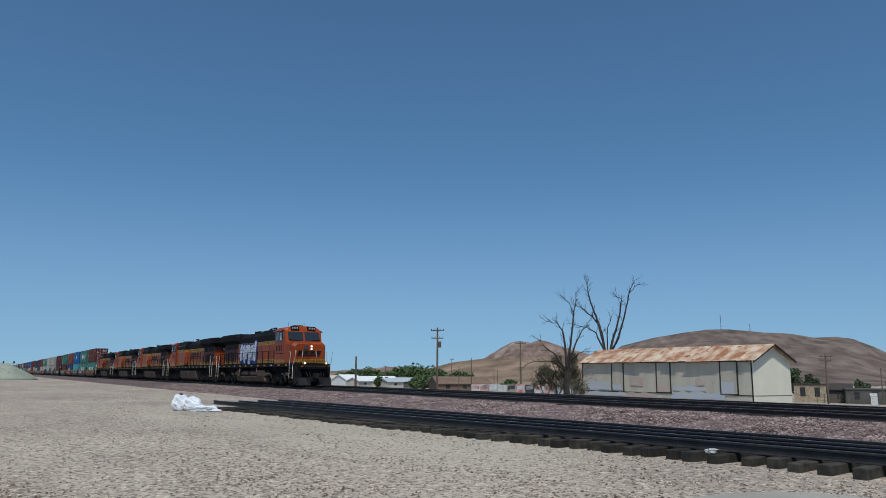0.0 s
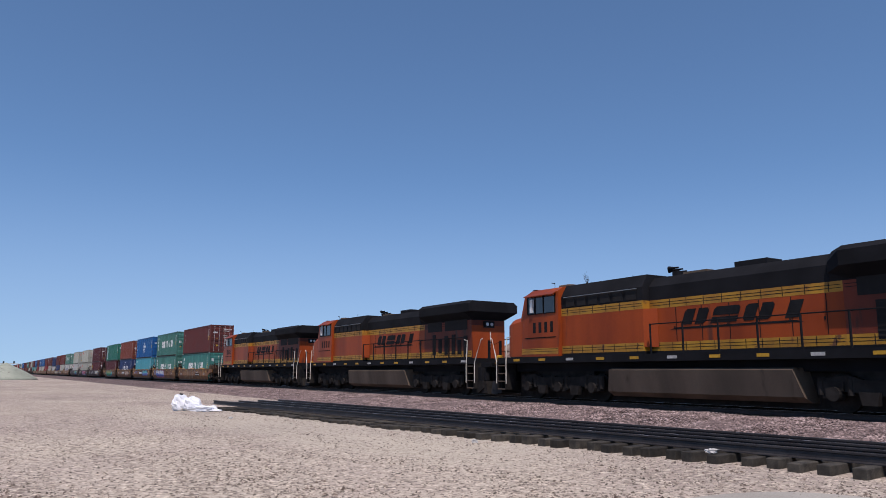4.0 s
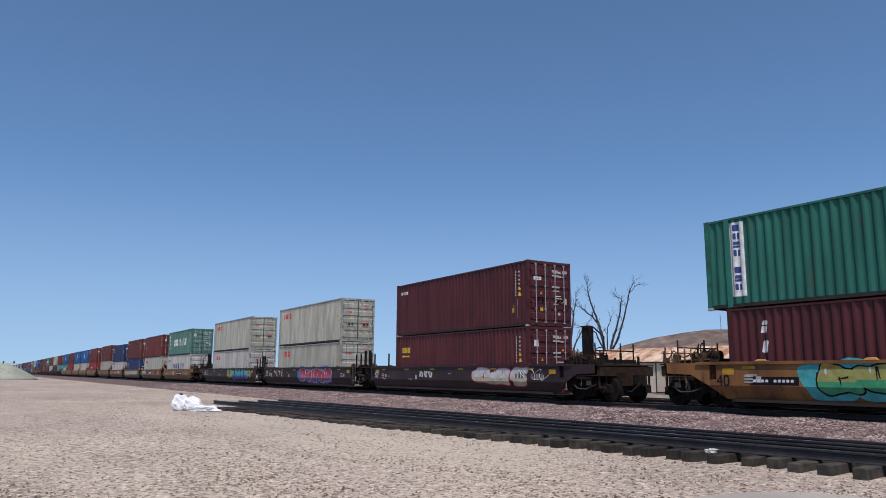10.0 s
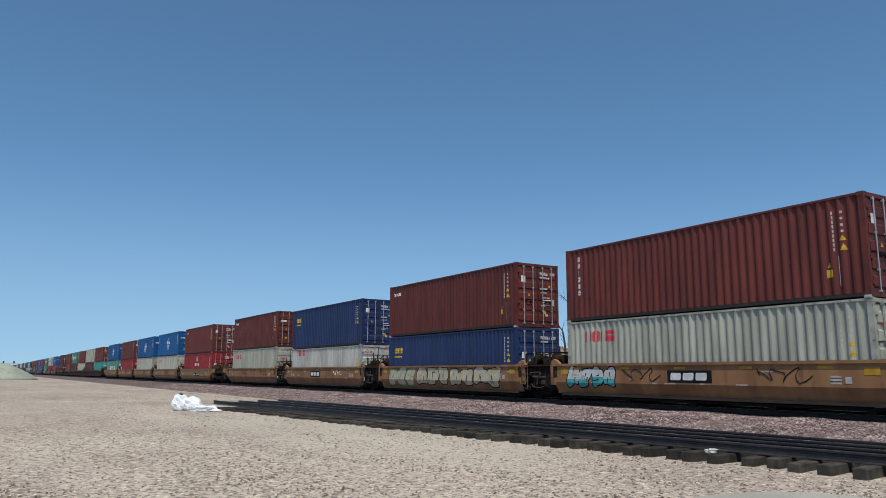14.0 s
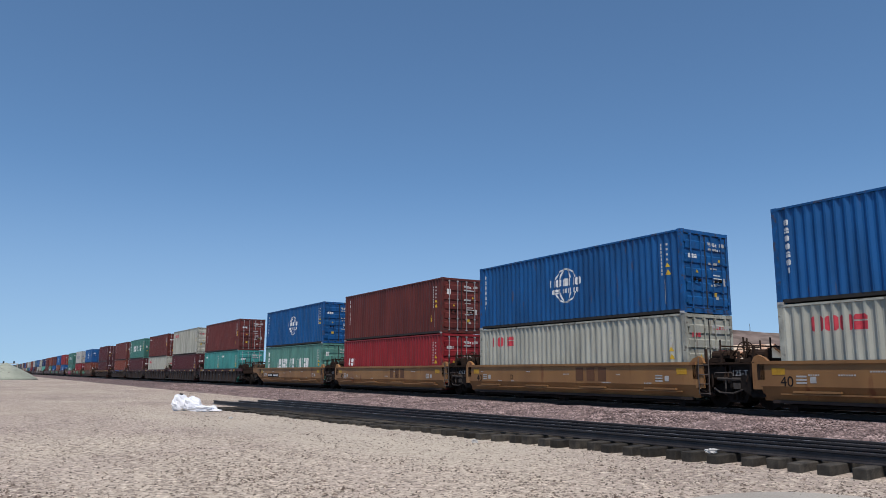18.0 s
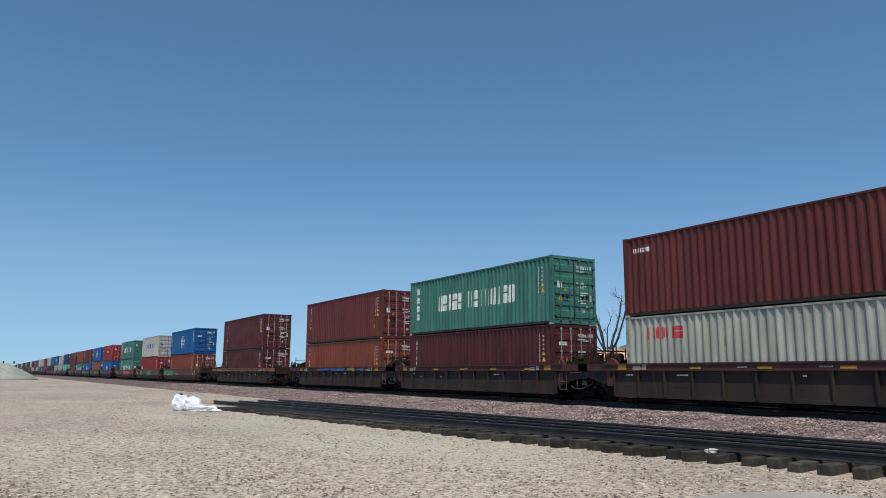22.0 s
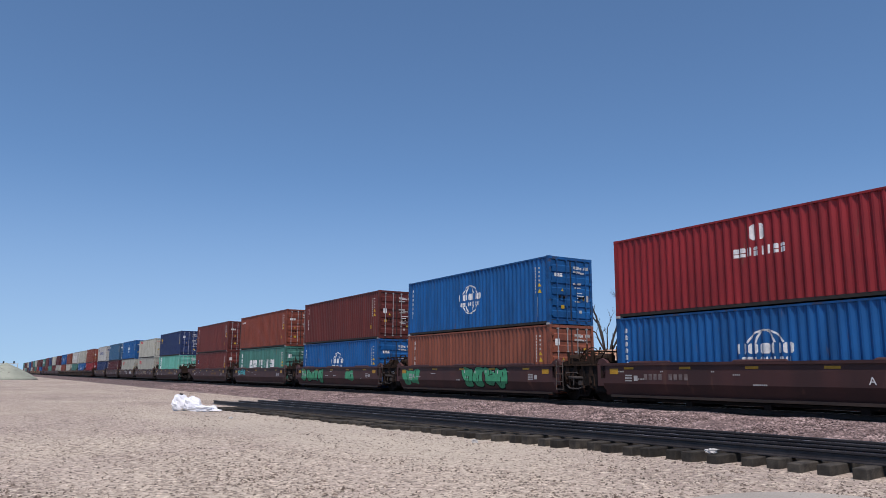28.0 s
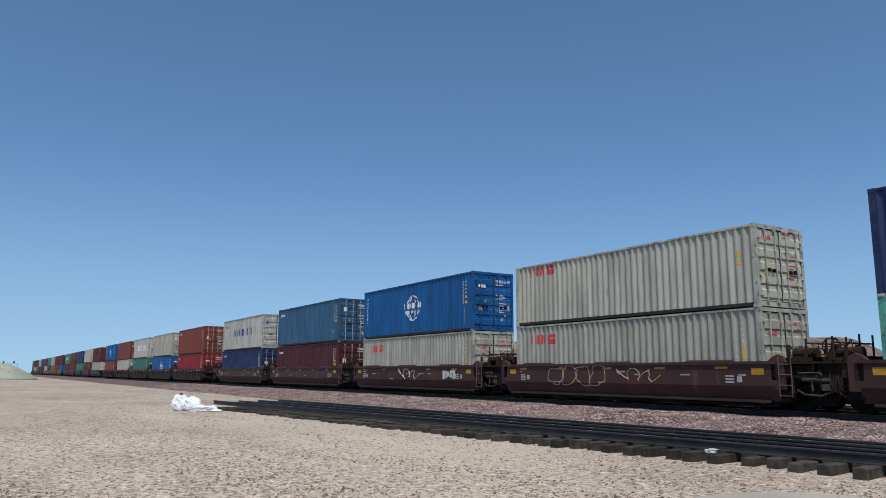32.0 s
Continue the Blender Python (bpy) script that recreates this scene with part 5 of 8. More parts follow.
def well_car(kind, q, deep, first, last, seed, far=False, pitch=15.8):
    side, floor_me, end_me, tags, plate_me = car_meshes(kind, deep, first, last)
    c = thing("well_car", "%s steel well car on rails, holding stacked containers" % CAR_MATS[kind][1], "well car", "cars of the train")
    a = part("side_sill", side, None, c)
    a.matrix_basis = pose(0, -1.46, 0)
    b = part("side_sill", side, None, c)
    b.matrix_basis = Matrix.Translation((0, 1.46, 0)) @ Matrix.Diagonal((1, -1, 1, 1))
    part("side_plate", plate_me, None, c, "sooty lower side plate").matrix_basis = pose(0, -1.46, 0)
    part("side_plate", plate_me, None, c).matrix_basis = Matrix.Translation((0, 1.46, 0)) @ Matrix.Diagonal((1, -1, 1, 1))
    part("well_floor", floor_me, None, c)
    for piece, me, y in end_me[:3] if far else end_me:
        part(piece, me, None, c).matrix_basis = pose(deep, y, 0)
        part(piece, me, None, c).matrix_basis = pose(-deep, -y, 0, 0, 0, 180)
    if kind != "tan":
        tagged(part("reflector_row", tags, None, c, "row of yellow reflectors"), kind="stuff").matrix_basis = pose(0, -1.46, 0)
    if kind in GUIDE_MATS:
        n, half = (3, 0.95) if kind == "oxide" or seed == 1 else (4, 0.2)
        for k in range(n):
            part("stacking_guide", guide_mesh(kind, half), None, c, "scraped guide on the top edge").matrix_basis = pose(-deep + 2 * deep * (k + 0.5) / n, -1.46, 0)
    reach = pitch / 2
    if far:
        truck(c, -reach)
        return ride(c, q)
    for end, sign in ((first, 1), (last, -1)):
        bm = fresh()
        clutter(bm, seed * 2 + sign, end and kind == "plum", not end and kind == "plum", kind == "rib")
        o = part("brake_rigging", bm, M_RIG if kind != "plum" else M_UNDER, c, "sooty pipes, cylinder and hand brake wheel")
        o.matrix_basis = Matrix.Translation((sign * deep, 0, 0)) @ Matrix.Diagonal((sign, 1, 1, 1))
        flip = Matrix.Translation((sign * deep, 0, 0)) @ Matrix.Diagonal((sign, 1, 1, 1))
        rungs = ladder_mesh()
        if not end and sign > 0:
            part("ladder", rungs, None, c, "dull grey ladder").matrix_basis = flip
        if end or sign > 0:
            part("brake_gear", CAR_PARTS["gear"], None, c, "dusty brake gear").matrix_basis = flip
        if end and kind != "rib":
            part("pipe_rack", CAR_PARTS["rack_brown" if kind in ("ochre", "tan", "buff", "rust") else "rack_dark"], None, c, "rack of pipes, posts and rails on the platform").matrix_basis = flip
        y = -1.464 if kind not in ("slate", "rib") else -1.524
        part("end_reflector", CAR_PARTS["end_reflector"], None, c, "yellow end reflector").matrix_basis = pose(sign * (deep - 0.45) - 0.21, y, 1.05 if kind not in ("slate", "rib") else 1.20)
        tagged(part("stencil_block", CAR_PARTS["stencil"], None, c, "small white stencil block"), kind="stuff").matrix_basis = pose(sign * (deep - 1.3) - 0.3, y, 0.80 if kind not in ("slate", "rib") else 1.19)
        if end:
            truck(c, sign * (deep + 1.25))
            bm = fresh()
            box(bm, deep + 2.1, deep + 2.95, -0.12, 0.12, 0.72, 0.98)
            box(bm, deep + 2.75, deep + 3.0, -0.2, 0.2, 0.68, 1.02)
            o = part("coupler", bm, M_UNDER, c)
            o.matrix_basis = pose(0, 0, 0) if sign > 0 else pose(0, 0, 0, 0, 0, 180)
            bm = fresh()
            tube(bm, [(deep + 1.9, -0.35, 0.95), (deep + 2.3, -0.45, 0.45), (deep + 2.8, -0.35, 0.4), (deep + 3.1, -0.2, 0.7)], 0.03, 6)
            o = part("air_hose", bm, M_RUBBER, c)
            o.matrix_basis = pose(0, 0, 0) if sign > 0 else pose(0, 0, 0, 0, 0, 180)
        else:
            bm = fresh()
            if sign > 0:
                prism(bm, [(deep + 0.10, 0.62), (deep + 0.5, 0.95), (deep + 1.3, 0.95), (deep + 1.3, 1.30), (deep + 0.10, 1.30)], -1.36, -1.30)
            else:
                prism(bm, [(deep + 0.10, 0.40), (deep + 0.55, 0.40), (deep + 0.9, 0.62), (deep + 1.3, 0.62), (deep + 1.3, 1.38), (deep + 0.10, 1.38)], -1.36, -1.30)
                for x in (deep + 0.12, deep + 1.2):
                    box(bm, x, x + 0.08, -1.40, -1.362, 0.66, 1.38)
                box(bm, deep + 0.2, deep + 1.2, -1.39, -1.362, 1.30, 1.37)
            prism(bm, [(deep + 0.10, 0.36), (deep + 0.6, 0.36), (deep + 0.55, 0.55), (deep + 0.10, 0.60)], -1.30, -1.24)
            o = part("end_panel", bm, M_UNDER, c, "black end panel")
            o.matrix_basis = Matrix.Diagonal((sign, 1, 1, 1))
            bm = fresh()
            box(bm, deep + 0.10, deep + 0.42, -1.455, -1.37, 0.62, 1.40)
            prism(bm, [(deep - 0.15, 1.40), (deep + 0.45, 1.40), (deep + 0.36, 1.58), (deep + 0.22, 1.64), (deep + 0.02, 1.56)], -1.44, -1.30)
            o = part("corner_post", bm, CAR_MATS[kind][0], c, "painted corner post")
            o.matrix_basis = Matrix.Diagonal((sign, 1, 1, 1))
        if not end and sign < 0:
            truck(c, -reach)
            bm = fresh()
            box(bm, -reach - 0.8, -reach + 0.8, -0.35, 0.35, 0.85, 1.15)
            part("articulated_joint", bm, M_UNDER, c)
    bm = fresh()
    rnd = random.Random(seed)
    x = -deep + rnd.uniform(0.5, 1.4)
    for k in range(rnd.randint(5, 9)):
        wd = rnd.uniform(0.15, 0.55)
        z = rnd.choice((1.02, 1.12, 0.72, 0.86))
        for j in range(int(wd / 0.07)):
            box(bm, x + j * 0.07, x + j * 0.07 + 0.045, -0.004, 0.0, z, z + 0.045)
        x += wd + rnd.uniform(0.2, 2.2)
        if x > deep - 0.5:
            break
    tagged(part("stencilling", bm, M_PRINT, c, "small unreadable white stencils"), kind="stuff").matrix_basis = pose(0, -1.461, 0) if kind not in ("slate", "rib") else pose(0, -1.523, 0.14)
    return ride(c, q)


# upper and lower container of each well: (place of the left end, upper, its mark, lower, its mark)
WELLS = [
    (187.23, "brown", "vertical", "teal", "ship"), (171.49, "green", "ship", "green", "ship"), (155.80, "blue", "globe", "aqua", "plain"), (139.84, "rust", "plain", "navy", "arc"), (122.95, "jade", "stripe", "maroon", "stack"),
    (101.33, "maroon", "plain", "maroon", "yellow"), (81.36, "grey", "redword", "grey", "redword"), (61.51, "grey", "redword", "white", "redword"),
    (39.42, "faded", "ship", "white", "blueword"), (23.41, "brown", "vertical", "grey", "redword"), (7.84, "brown", "plain", "navy", "yellow"), (-8.14, "navy", "yellow", "white", "redword"), (-23.93, "brown", "plain", "grey", "redword"),
    (-43.90, "brown", "plain", "red", "roundel"), (-59.78, "blue", "globe", "grey", "redword"), (-75.42, "blue", "globe", "grey", "redword"), (-91.07, "brown", "vertical", "red", "short"), (-106.98, "blue", "globe", "sage", "ship"),
    (-127.12, "brown", "vertical", "turquoise", "plain"), (-143.08, "grey", "redword", "maroon", "stack"), (-158.76, "brown", "plain", "grey", "redword"), (-175.07, "green", "ship", "maroon", "vertical"), (-190.69, "brown", "vertical", "rust", "vertical"),
    (-212.86, "maroon", "stack", "maroon", "stack"), (-236.99, "blue", "globe", "rust", "vertical"), (-257.21, "white", "blueword", "red", "short"), (-276.88, "green", "ship", "green", "ship"),
    (-299.34, "red", "roundel", "blue", "globe"), (-315.38, "blue", "globe", "orange", "vertical"), (-331.23, "brown", "vertical", "blue", "globe"), (-347.37, "rust", "plain", "green", "ship"), (-363.80, "brown", "vertical", "brown", "badge"),
    (-384.12, "navy", "yellow", "mint", "stripe"), (-399.83, "grey", "redword", "grey", "redword"), (-415.46, "blue", "globe", "grey", "redword"), (-431.39, "steel", "plain", "maroon", "plain"), (-447.45, "white", "blueword", "navy", "plain"),
    (-467.31, "rust", "plain", "red", "plain"), (-483.10, "grey", "plain", "blue", "globe"), (-498.90, "white", "ship", "green", "plain"), (-514.70, "rust", "plain", "grey", "plain"), (-530.50, "blue", "globe", "rust", "plain"),
    (-550.40, "maroon", "plain", "grey", "redword"), (-566.20, "grey", "redword", "brown", "plain"), (-582.00, "navy", "yellow", "teal", "plain"), (-597.80, "brown", "plain", "brown", "plain"), (-613.60, "green", "ship", "maroon", "plain"),
    (-633.50, "maroon", "plain", "blue", "plain"), (-649.30, "brown", "plain", "red", "plain"), (-665.10, "grey", "plain", "green", "plain"), (-680.90, "teal", "plain", "brown", "plain"), (-696.70, "brown", "plain", "grey", "plain"),
    (-716.60, "blue", "plain", "navy", "plain"), (-732.40, "grey", "plain", "brown", "plain"), (-748.20, "brown", "plain", "teal", "plain"), (-764.00, "maroon", "plain", "grey", "plain"), (-779.80, "green", "plain", "brown", "plain"),
]
# the cars by their runs of wells: (first well, last well, paint, half length of a well)
RUNS = [(0, 4, "ochre", 6.5), (5, 7, "plum", 8.35), (8, 12, "buff", 6.5), (13, 17, "tan", 6.5), (18, 22, "slate", 6.5), (23, 23, "rib", 7.4), (24, 26, "rust", 8.35), (27, 31, "oxide", 6.5), (32, 36, "oxide", 6.5),
        (37, 41, "slate", 6.5), (42, 46, "oxide", 6.5), (47, 51, "ochre", 6.5), (52, 56, "oxide", 6.5)]
CARS = {}
for a, b, kind, deep in RUNS:
    for k in range(a, b + 1):
        q = WELLS[k][0] + (FT45 if k == 4 else FT40) / 2
        q += 0.7 if kind == "rib" else 0.0
        step = WELLS[k][0] - WELLS[k + 1][0] if k < b else 15.8
        CARS[k] = well_car(kind, q, deep, k == a, k == b, k + 1, far=k > 40, pitch=2 * (step - 7.9) if k < b and deep < 7 else (20.0 if deep > 8 else 15.8))
for k, (left, up, upmark, low, lowmark) in enumerate(WELLS):
    far = k > 40
    L = FT45 if k == 4 else FT40
    mid = left + L / 2
    low_h = 2.591 if k == 11 else 2.896
    CH = low_h
    if k == 18:
        for s in (-1, 1):
            container(low, "plain", mid + s * 3.06, 0.21, FT20, upper=False)
    else:
        container(low, lowmark, mid if k != 4 else left + 0.70 + FT40 / 2, 0.21, upper=False, far=far)
    CH = 2.591 if k == 33 else 2.896
    top_box = container(up, upmark, mid, 0.21 + low_h + 0.02, L, far=far)
    CH = 2.896
    if k == 4:
        letters_on(top_box, "45", L / 2 - 1.0, 1.6, 0.55, -CW / 2 + 0.004, M_WHITE)
        for s in (-1, 1):
            bm = fresh()
            box(bm, s * 6.0 - 0.09, s * 6.0 + 0.09, -CW / 2 - 0.004, -CW / 2 + 0.03, 0.02, CH - 0.02)
            part("inner_post", bm, container_paint(up), top_box, "upright post")

# painted plates, stencils and sprayed tags on the cars' sides
def car_plate(k, x, length, z=0.62, height=0.34, count=4, dark=True):
    c = CARS[k]
    bm = fresh()
    box(bm, x, x + length, -1.466, -1.461, z, z + height)
    p = part("name_plate", bm, M_BLACK if dark else M_RUSTCAR, c, "dark painted plate with plain bars")
    bm = fresh()
    painted_word(bm, x + 0.12, z + 0.08, length - 0.24, height - 0.16, ("DDD" if count == 3 else "DDDD DDDDDD"[:count + 1]), 0.16 if count == 3 else 0.3, 0.12)
    part("name_signs", at_depth(bm, -1.470), M_WHITE, p, "plain light blocks of a painted mark")


def tag(k, x0, x1, fill, edge, letters, z0=0.50, z1=1.38, shade=None, cloud=None):
    spray(CARS[k], x0, x1, z0, z1, fill, edge, k * 1.7 + 0.3 + x0, letters, shade, cloud)


def scrawl(k, x, seed, material, size=0.5):
    """Thin sprayed loops."""
    rnd = random.Random(seed)
    bm = fresh()
    pts = []
    for j in range(26):
        a = j * 0.75
        pts.append((x + 0.055 * j * size * 2 + 0.25 * size * math.cos(a * 1.3 + rnd.random()), -1.466, 1.04 + 0.34 * min(size, 0.9) * math.sin(a) * rnd.uniform(0.6, 1.2)))
    tube(bm, pts, 0.014, 4)
    part("sprayed_scrawl", bm, material, CARS[k], "thin sprayed scrawl")


car_plate(2, -1.35, 2.4, 0.74, 0.44, 3)
car_plate(3, -1.5, 2.6, 0.74, 0.44, 3)
car_plate(0, 1.6, 1.9, 0.72, 0.24, 9)
car_plate(4, -5.3, 1.6, 0.75, 0.24, 9)
car_plate(8, 0.2, 3.1, 0.76, 0.28, 10)
car_plate(9, -0.8, 1.8, 0.78, 0.40, 3)
car_plate(11, -1.6, 1.8, 0.78, 0.40, 3)
car_plate(13, -0.3, 2.6, 0.72, 0.28, 9)
car_plate(17, -4.6, 2.6, 0.72, 0.28, 9)
car_plate(24, -2.4, 2.4, 0.72, 0.28, 10)
car_plate(26, -5.4, 2.4, 0.72, 0.28, 10)
for k in (14, 15, 16):
    for j in range(3):
        bm = fresh()
        box(bm, 0.85 + j * 0.62, 1.28 + j * 0.62, -1.468, -1.462, 0.80, 1.30)
        part("name_bar", bm, M_RUSTCAR, CARS[k], "faded brown bar of a painted name")
M_DULLGOLD = surface("dull_gold_paint", (0.22, 0.12, 0.03), (0.12, 0.065, 0.025), 3, 0.7, rust=0.3)
M_FAINT = surface("worn_white_stencil", (0.20, 0.17, 0.16), (0.10, 0.07, 0.065), 3, 0.8)
for k, x in ((5, 5.4), (27, -4.6), (31, 1.5), (32, 1.6), (36, -4.4)):
    for j in range(9):
        bm = fresh()
        box(bm, x + j * 0.22, x + j * 0.22 + 0.14, -1.468, -1.462, 0.86, 1.06)
        part("name_bar", bm, M_DULLGOLD if k > 30 else M_FAINT, CARS[k], "plain bar in place of a number") if j != 4 else bm.free()
for k, words, x, z, size, mat in ((15, "40", -6.0, 0.72, 0.42, M_BLACK), (14, "40", -6.0, 0.72, 0.42, M_BLACK), (16, "40", -6.0, 0.72, 0.42, M_BLACK), (17, "40", -6.2, 0.72, 0.42, M_BLACK), (1, "40", -6.2, 0.70, 0.5, M_BLACK), (3, "40", -6.2, 0.70, 0.5, M_BLACK), (4, "40", -6.5, 0.70, 0.5, M_BLACK),
                                  (15, "D", -3.4, 0.82, 0.28, M_BLACK), (16, "E", 1.6, 0.82, 0.28, M_BLACK), (7, "53", -8.2, 0.8, 0.42, M_WHITE), (6, "53", -8.2, 0.8, 0.42, M_WHITE), (5, "53", -8.2, 0.8, 0.42, M_WHITE), (5, "B", -3.4, 0.75, 0.3, M_WHITE), (7, "A", -2.6, 0.75, 0.3, M_WHITE),
                                  (6, "C", -2.9, 0.75, 0.3, M_WHITE), (27, "A", 3.2, 0.8, 0.3, M_WHITE), (32, "A", -2.8, 0.72, 0.3, M_WHITE), (25, "53", -6.8, 0.55, 0.42, M_BLACK)):
    letters_on(CARS[k], words, x, z, size, -1.466, mat)
for k, words in ((2, "125-T"), (15, "125-T"), (11, "125-T"), (14, "125-T"), (16, "125-T"), (28, "125-T")):
    letters_on(CARS[k], words, -7.72, 1.02, 0.24, -1.364, M_PRINT)
tag(4, -3.2, 1.9, 6, -1, 4, 0.40, 1.40, 0, 2)
tag(4, 2.2, 3.8, 2, 7, 2, 0.45, 1.2)
scrawl(4, 4.4, 3, M_BLACK, 0.6)
tag(3, 2.0, 4.6, 5, 3, 4, 0.46, 1.28)
scrawl(3, 4.4, 51, M_RUSTCAR, 0.5)
bubble_lines(3, -4.6, -2.0, 0.48, 1.36, 3, M_RUSTCAR, 5.2)
tag(2, 1.4, 5.2, 2, 7, 4, 0.50, 1.40, 7)
scrawl(2, -4.6, 7, GRAFFITI[7], 0.8)
tag(1, -4.4, 0.6, 1, 7, 4, 0.45, 1.40, 7, 4)
scrawl(1, -5.6, 41, GRAFFITI[7], 0.9)
scrawl(1, 2.0, 8, M_BLACK, 0.6)
bubble_lines(0, -3.6, 0.4, 0.42, 1.42, 5, GRAFFITI[5], 9.3)
bubble_lines(0, 0.3, 1.2, 0.9, 1.4, 1, GRAFFITI[1], 3.1)
bubble_lines(0, 1.6, 2.9, 1.0, 1.44, 1, GRAFFITI[1], 7.7)
tag(5, 2.2, 6.4, 1, 3, 3, 0.42, 1.38, 5)
scrawl(5, 5.6, 43, GRAFFITI[1], 0.7)
tag(5, -3.0, -1.6, 1, None, 3, 0.8, 1.2)
tag(6, -0.6, 5.2, 3, 1, 5, 0.40, 1.40, 4, 7)
scrawl(6, -6.2, 12, GRAFFITI[5], 0.8)
tag(7, 0.2, 1.9, 6, -1, 2, 0.45, 1.40)
tag(7, 1.7, 6.4, 2, -1, 5, 0.36, 1.40, 7)
tag(7, 6.2, 7.6, 6, -1, 2, 0.55, 1.36)
tag(10, -5.6, -2.6, 5, 0, 3, 0.44, 1.40)
tag(10, -2.4, 5.2, 5, -1, 7, 0.44, 1.40)
tag(9, -5.9, -3.2, 1, -1, 4, 0.48, 1.34, 2)
scrawl(9, -2.9, 57, M_BLACK, 0.6)
scrawl(9, 2.6, 58, M_BLACK, 0.6)
scrawl(11, 2.4, 14, M_WHITE, 0.5)
scrawl(12, 3.0, 44, M_BLACK, 0.6)
scrawl(12, -2.2, 45, M_BLACK, 0.5)
scrawl(13, 2.4, 46, M_RUSTCAR, 0.5)
tag(8, -1.8, -0.7, 5, None, 2, 0.7, 1.3)
tag(25, -5.0, -3.4, 0, -1, 2)
tag(25, 0.2, 3.2, 0, -1, 3)
tag(24, -8.0, -6.6, 0, None, 2, 0.7, 1.3)
tag(24, -6.4, -3.0, 0, -1, 4)
tag(26, -1.0, 5.4, 4, 3, 6, 0.34, 1.42, 3)
tag(28, -6.2, -4.4, 0, None, 2, 0.42, 1.36)
tag(28, -0.2, 3.4, 0, -1, 4, 0.40, 1.38)
tag(29, -5.8, -1.6, 0, -1, 4, 0.42, 1.36)
tag(29, 2.0, 3.2, 0, None, 1, 0.5, 1.3)
tag(30, -5.4, -3.2, 2, None, 3, 0.75, 1.36)
bubble_lines(33, -3.6, -0.4, 0.62, 1.36, 4, GRAFFITI[5], 4.4)
scrawl(33, 0.2, 23, GRAFFITI[5], 0.7)
tag(34, 3.6, 5.0, 1, None, 2, 0.7, 1.3)
scrawl(34, -1.0, 25, M_WHITE, 0.8)
for k, x, ln, mat in ((22, -2.6, 1.6, 7), (22, -0.7, 2.3, 7), (22, 2.0, 1.1, 6), (22, 3.4, 0.9, 7)):
    bm = fresh()
    blob(bm, x + ln / 2, 1.29, ln / 2, 0.08, x, -1.522, 0.1, 0.5)
    part("sprayed_band", bm, GRAFFITI[mat], CARS[k], "purple and yellow spray along the rail")

# ---- locomotives ----
M_ORANGE = surface("orange_loco_paint", (0.315, 0.056, 0.011), (0.19, 0.034, 0.010), 0.7, 0.45, rust=0.25, rust_color=(0.11, 0.032, 0.018), streak=True, bump=0.05, spec=0.16)
# darker orange: soot, and the radiator wing's shade put into the colour
M_SOOTSHADE = surface("sooty_orange_loco_paint", (0.15, 0.025, 0.010), (0.075, 0.016, 0.009), 1.0, 0.6, rust=0.35, rust_color=(0.05, 0.02, 0.014), streak=True, bump=0.05)
M_LOCOBLACK = surface("sooty_black_hood", (0.0135, 0.014, 0.0165), (0.008, 0.0085, 0.010), 1.0, 0.85, bump=0.1, spec=0.1)
M_LOCOYELLOW = surface("yellow_stripe", (0.42, 0.215, 0.018), (0.28, 0.13, 0.018), 1.5, 0.5, rust=0.3, rust_color=(0.13, 0.055, 0.022))
M_TANK = surface("dusty_fuel_tank", (0.145, 0.107, 0.078), (0.085, 0.064, 0.048), 0.8, 0.85, rust=0.06, rust_color=(0.07, 0.05, 0.038), streak=True, spec=0.15)
M_HANDRAIL = surface("pale_handrail", (0.62, 0.58, 0.50), None, 4, 0.5)
M_LAMP = glow("lit_headlight", (1.0, 0.90, 0.70), 1.1)
M_VENT = surface("dark_louvre", (0.012, 0.011, 0.011), None, 4, 0.8)
M_TRUCKGREY = surface("grimy_truck", (0.030, 0.027, 0.025), (0.015, 0.0135, 0.0125), 3, 0.9, rust=0.15, rust_color=(0.032, 0.023, 0.018), spec=0.08)
LOCO = {}


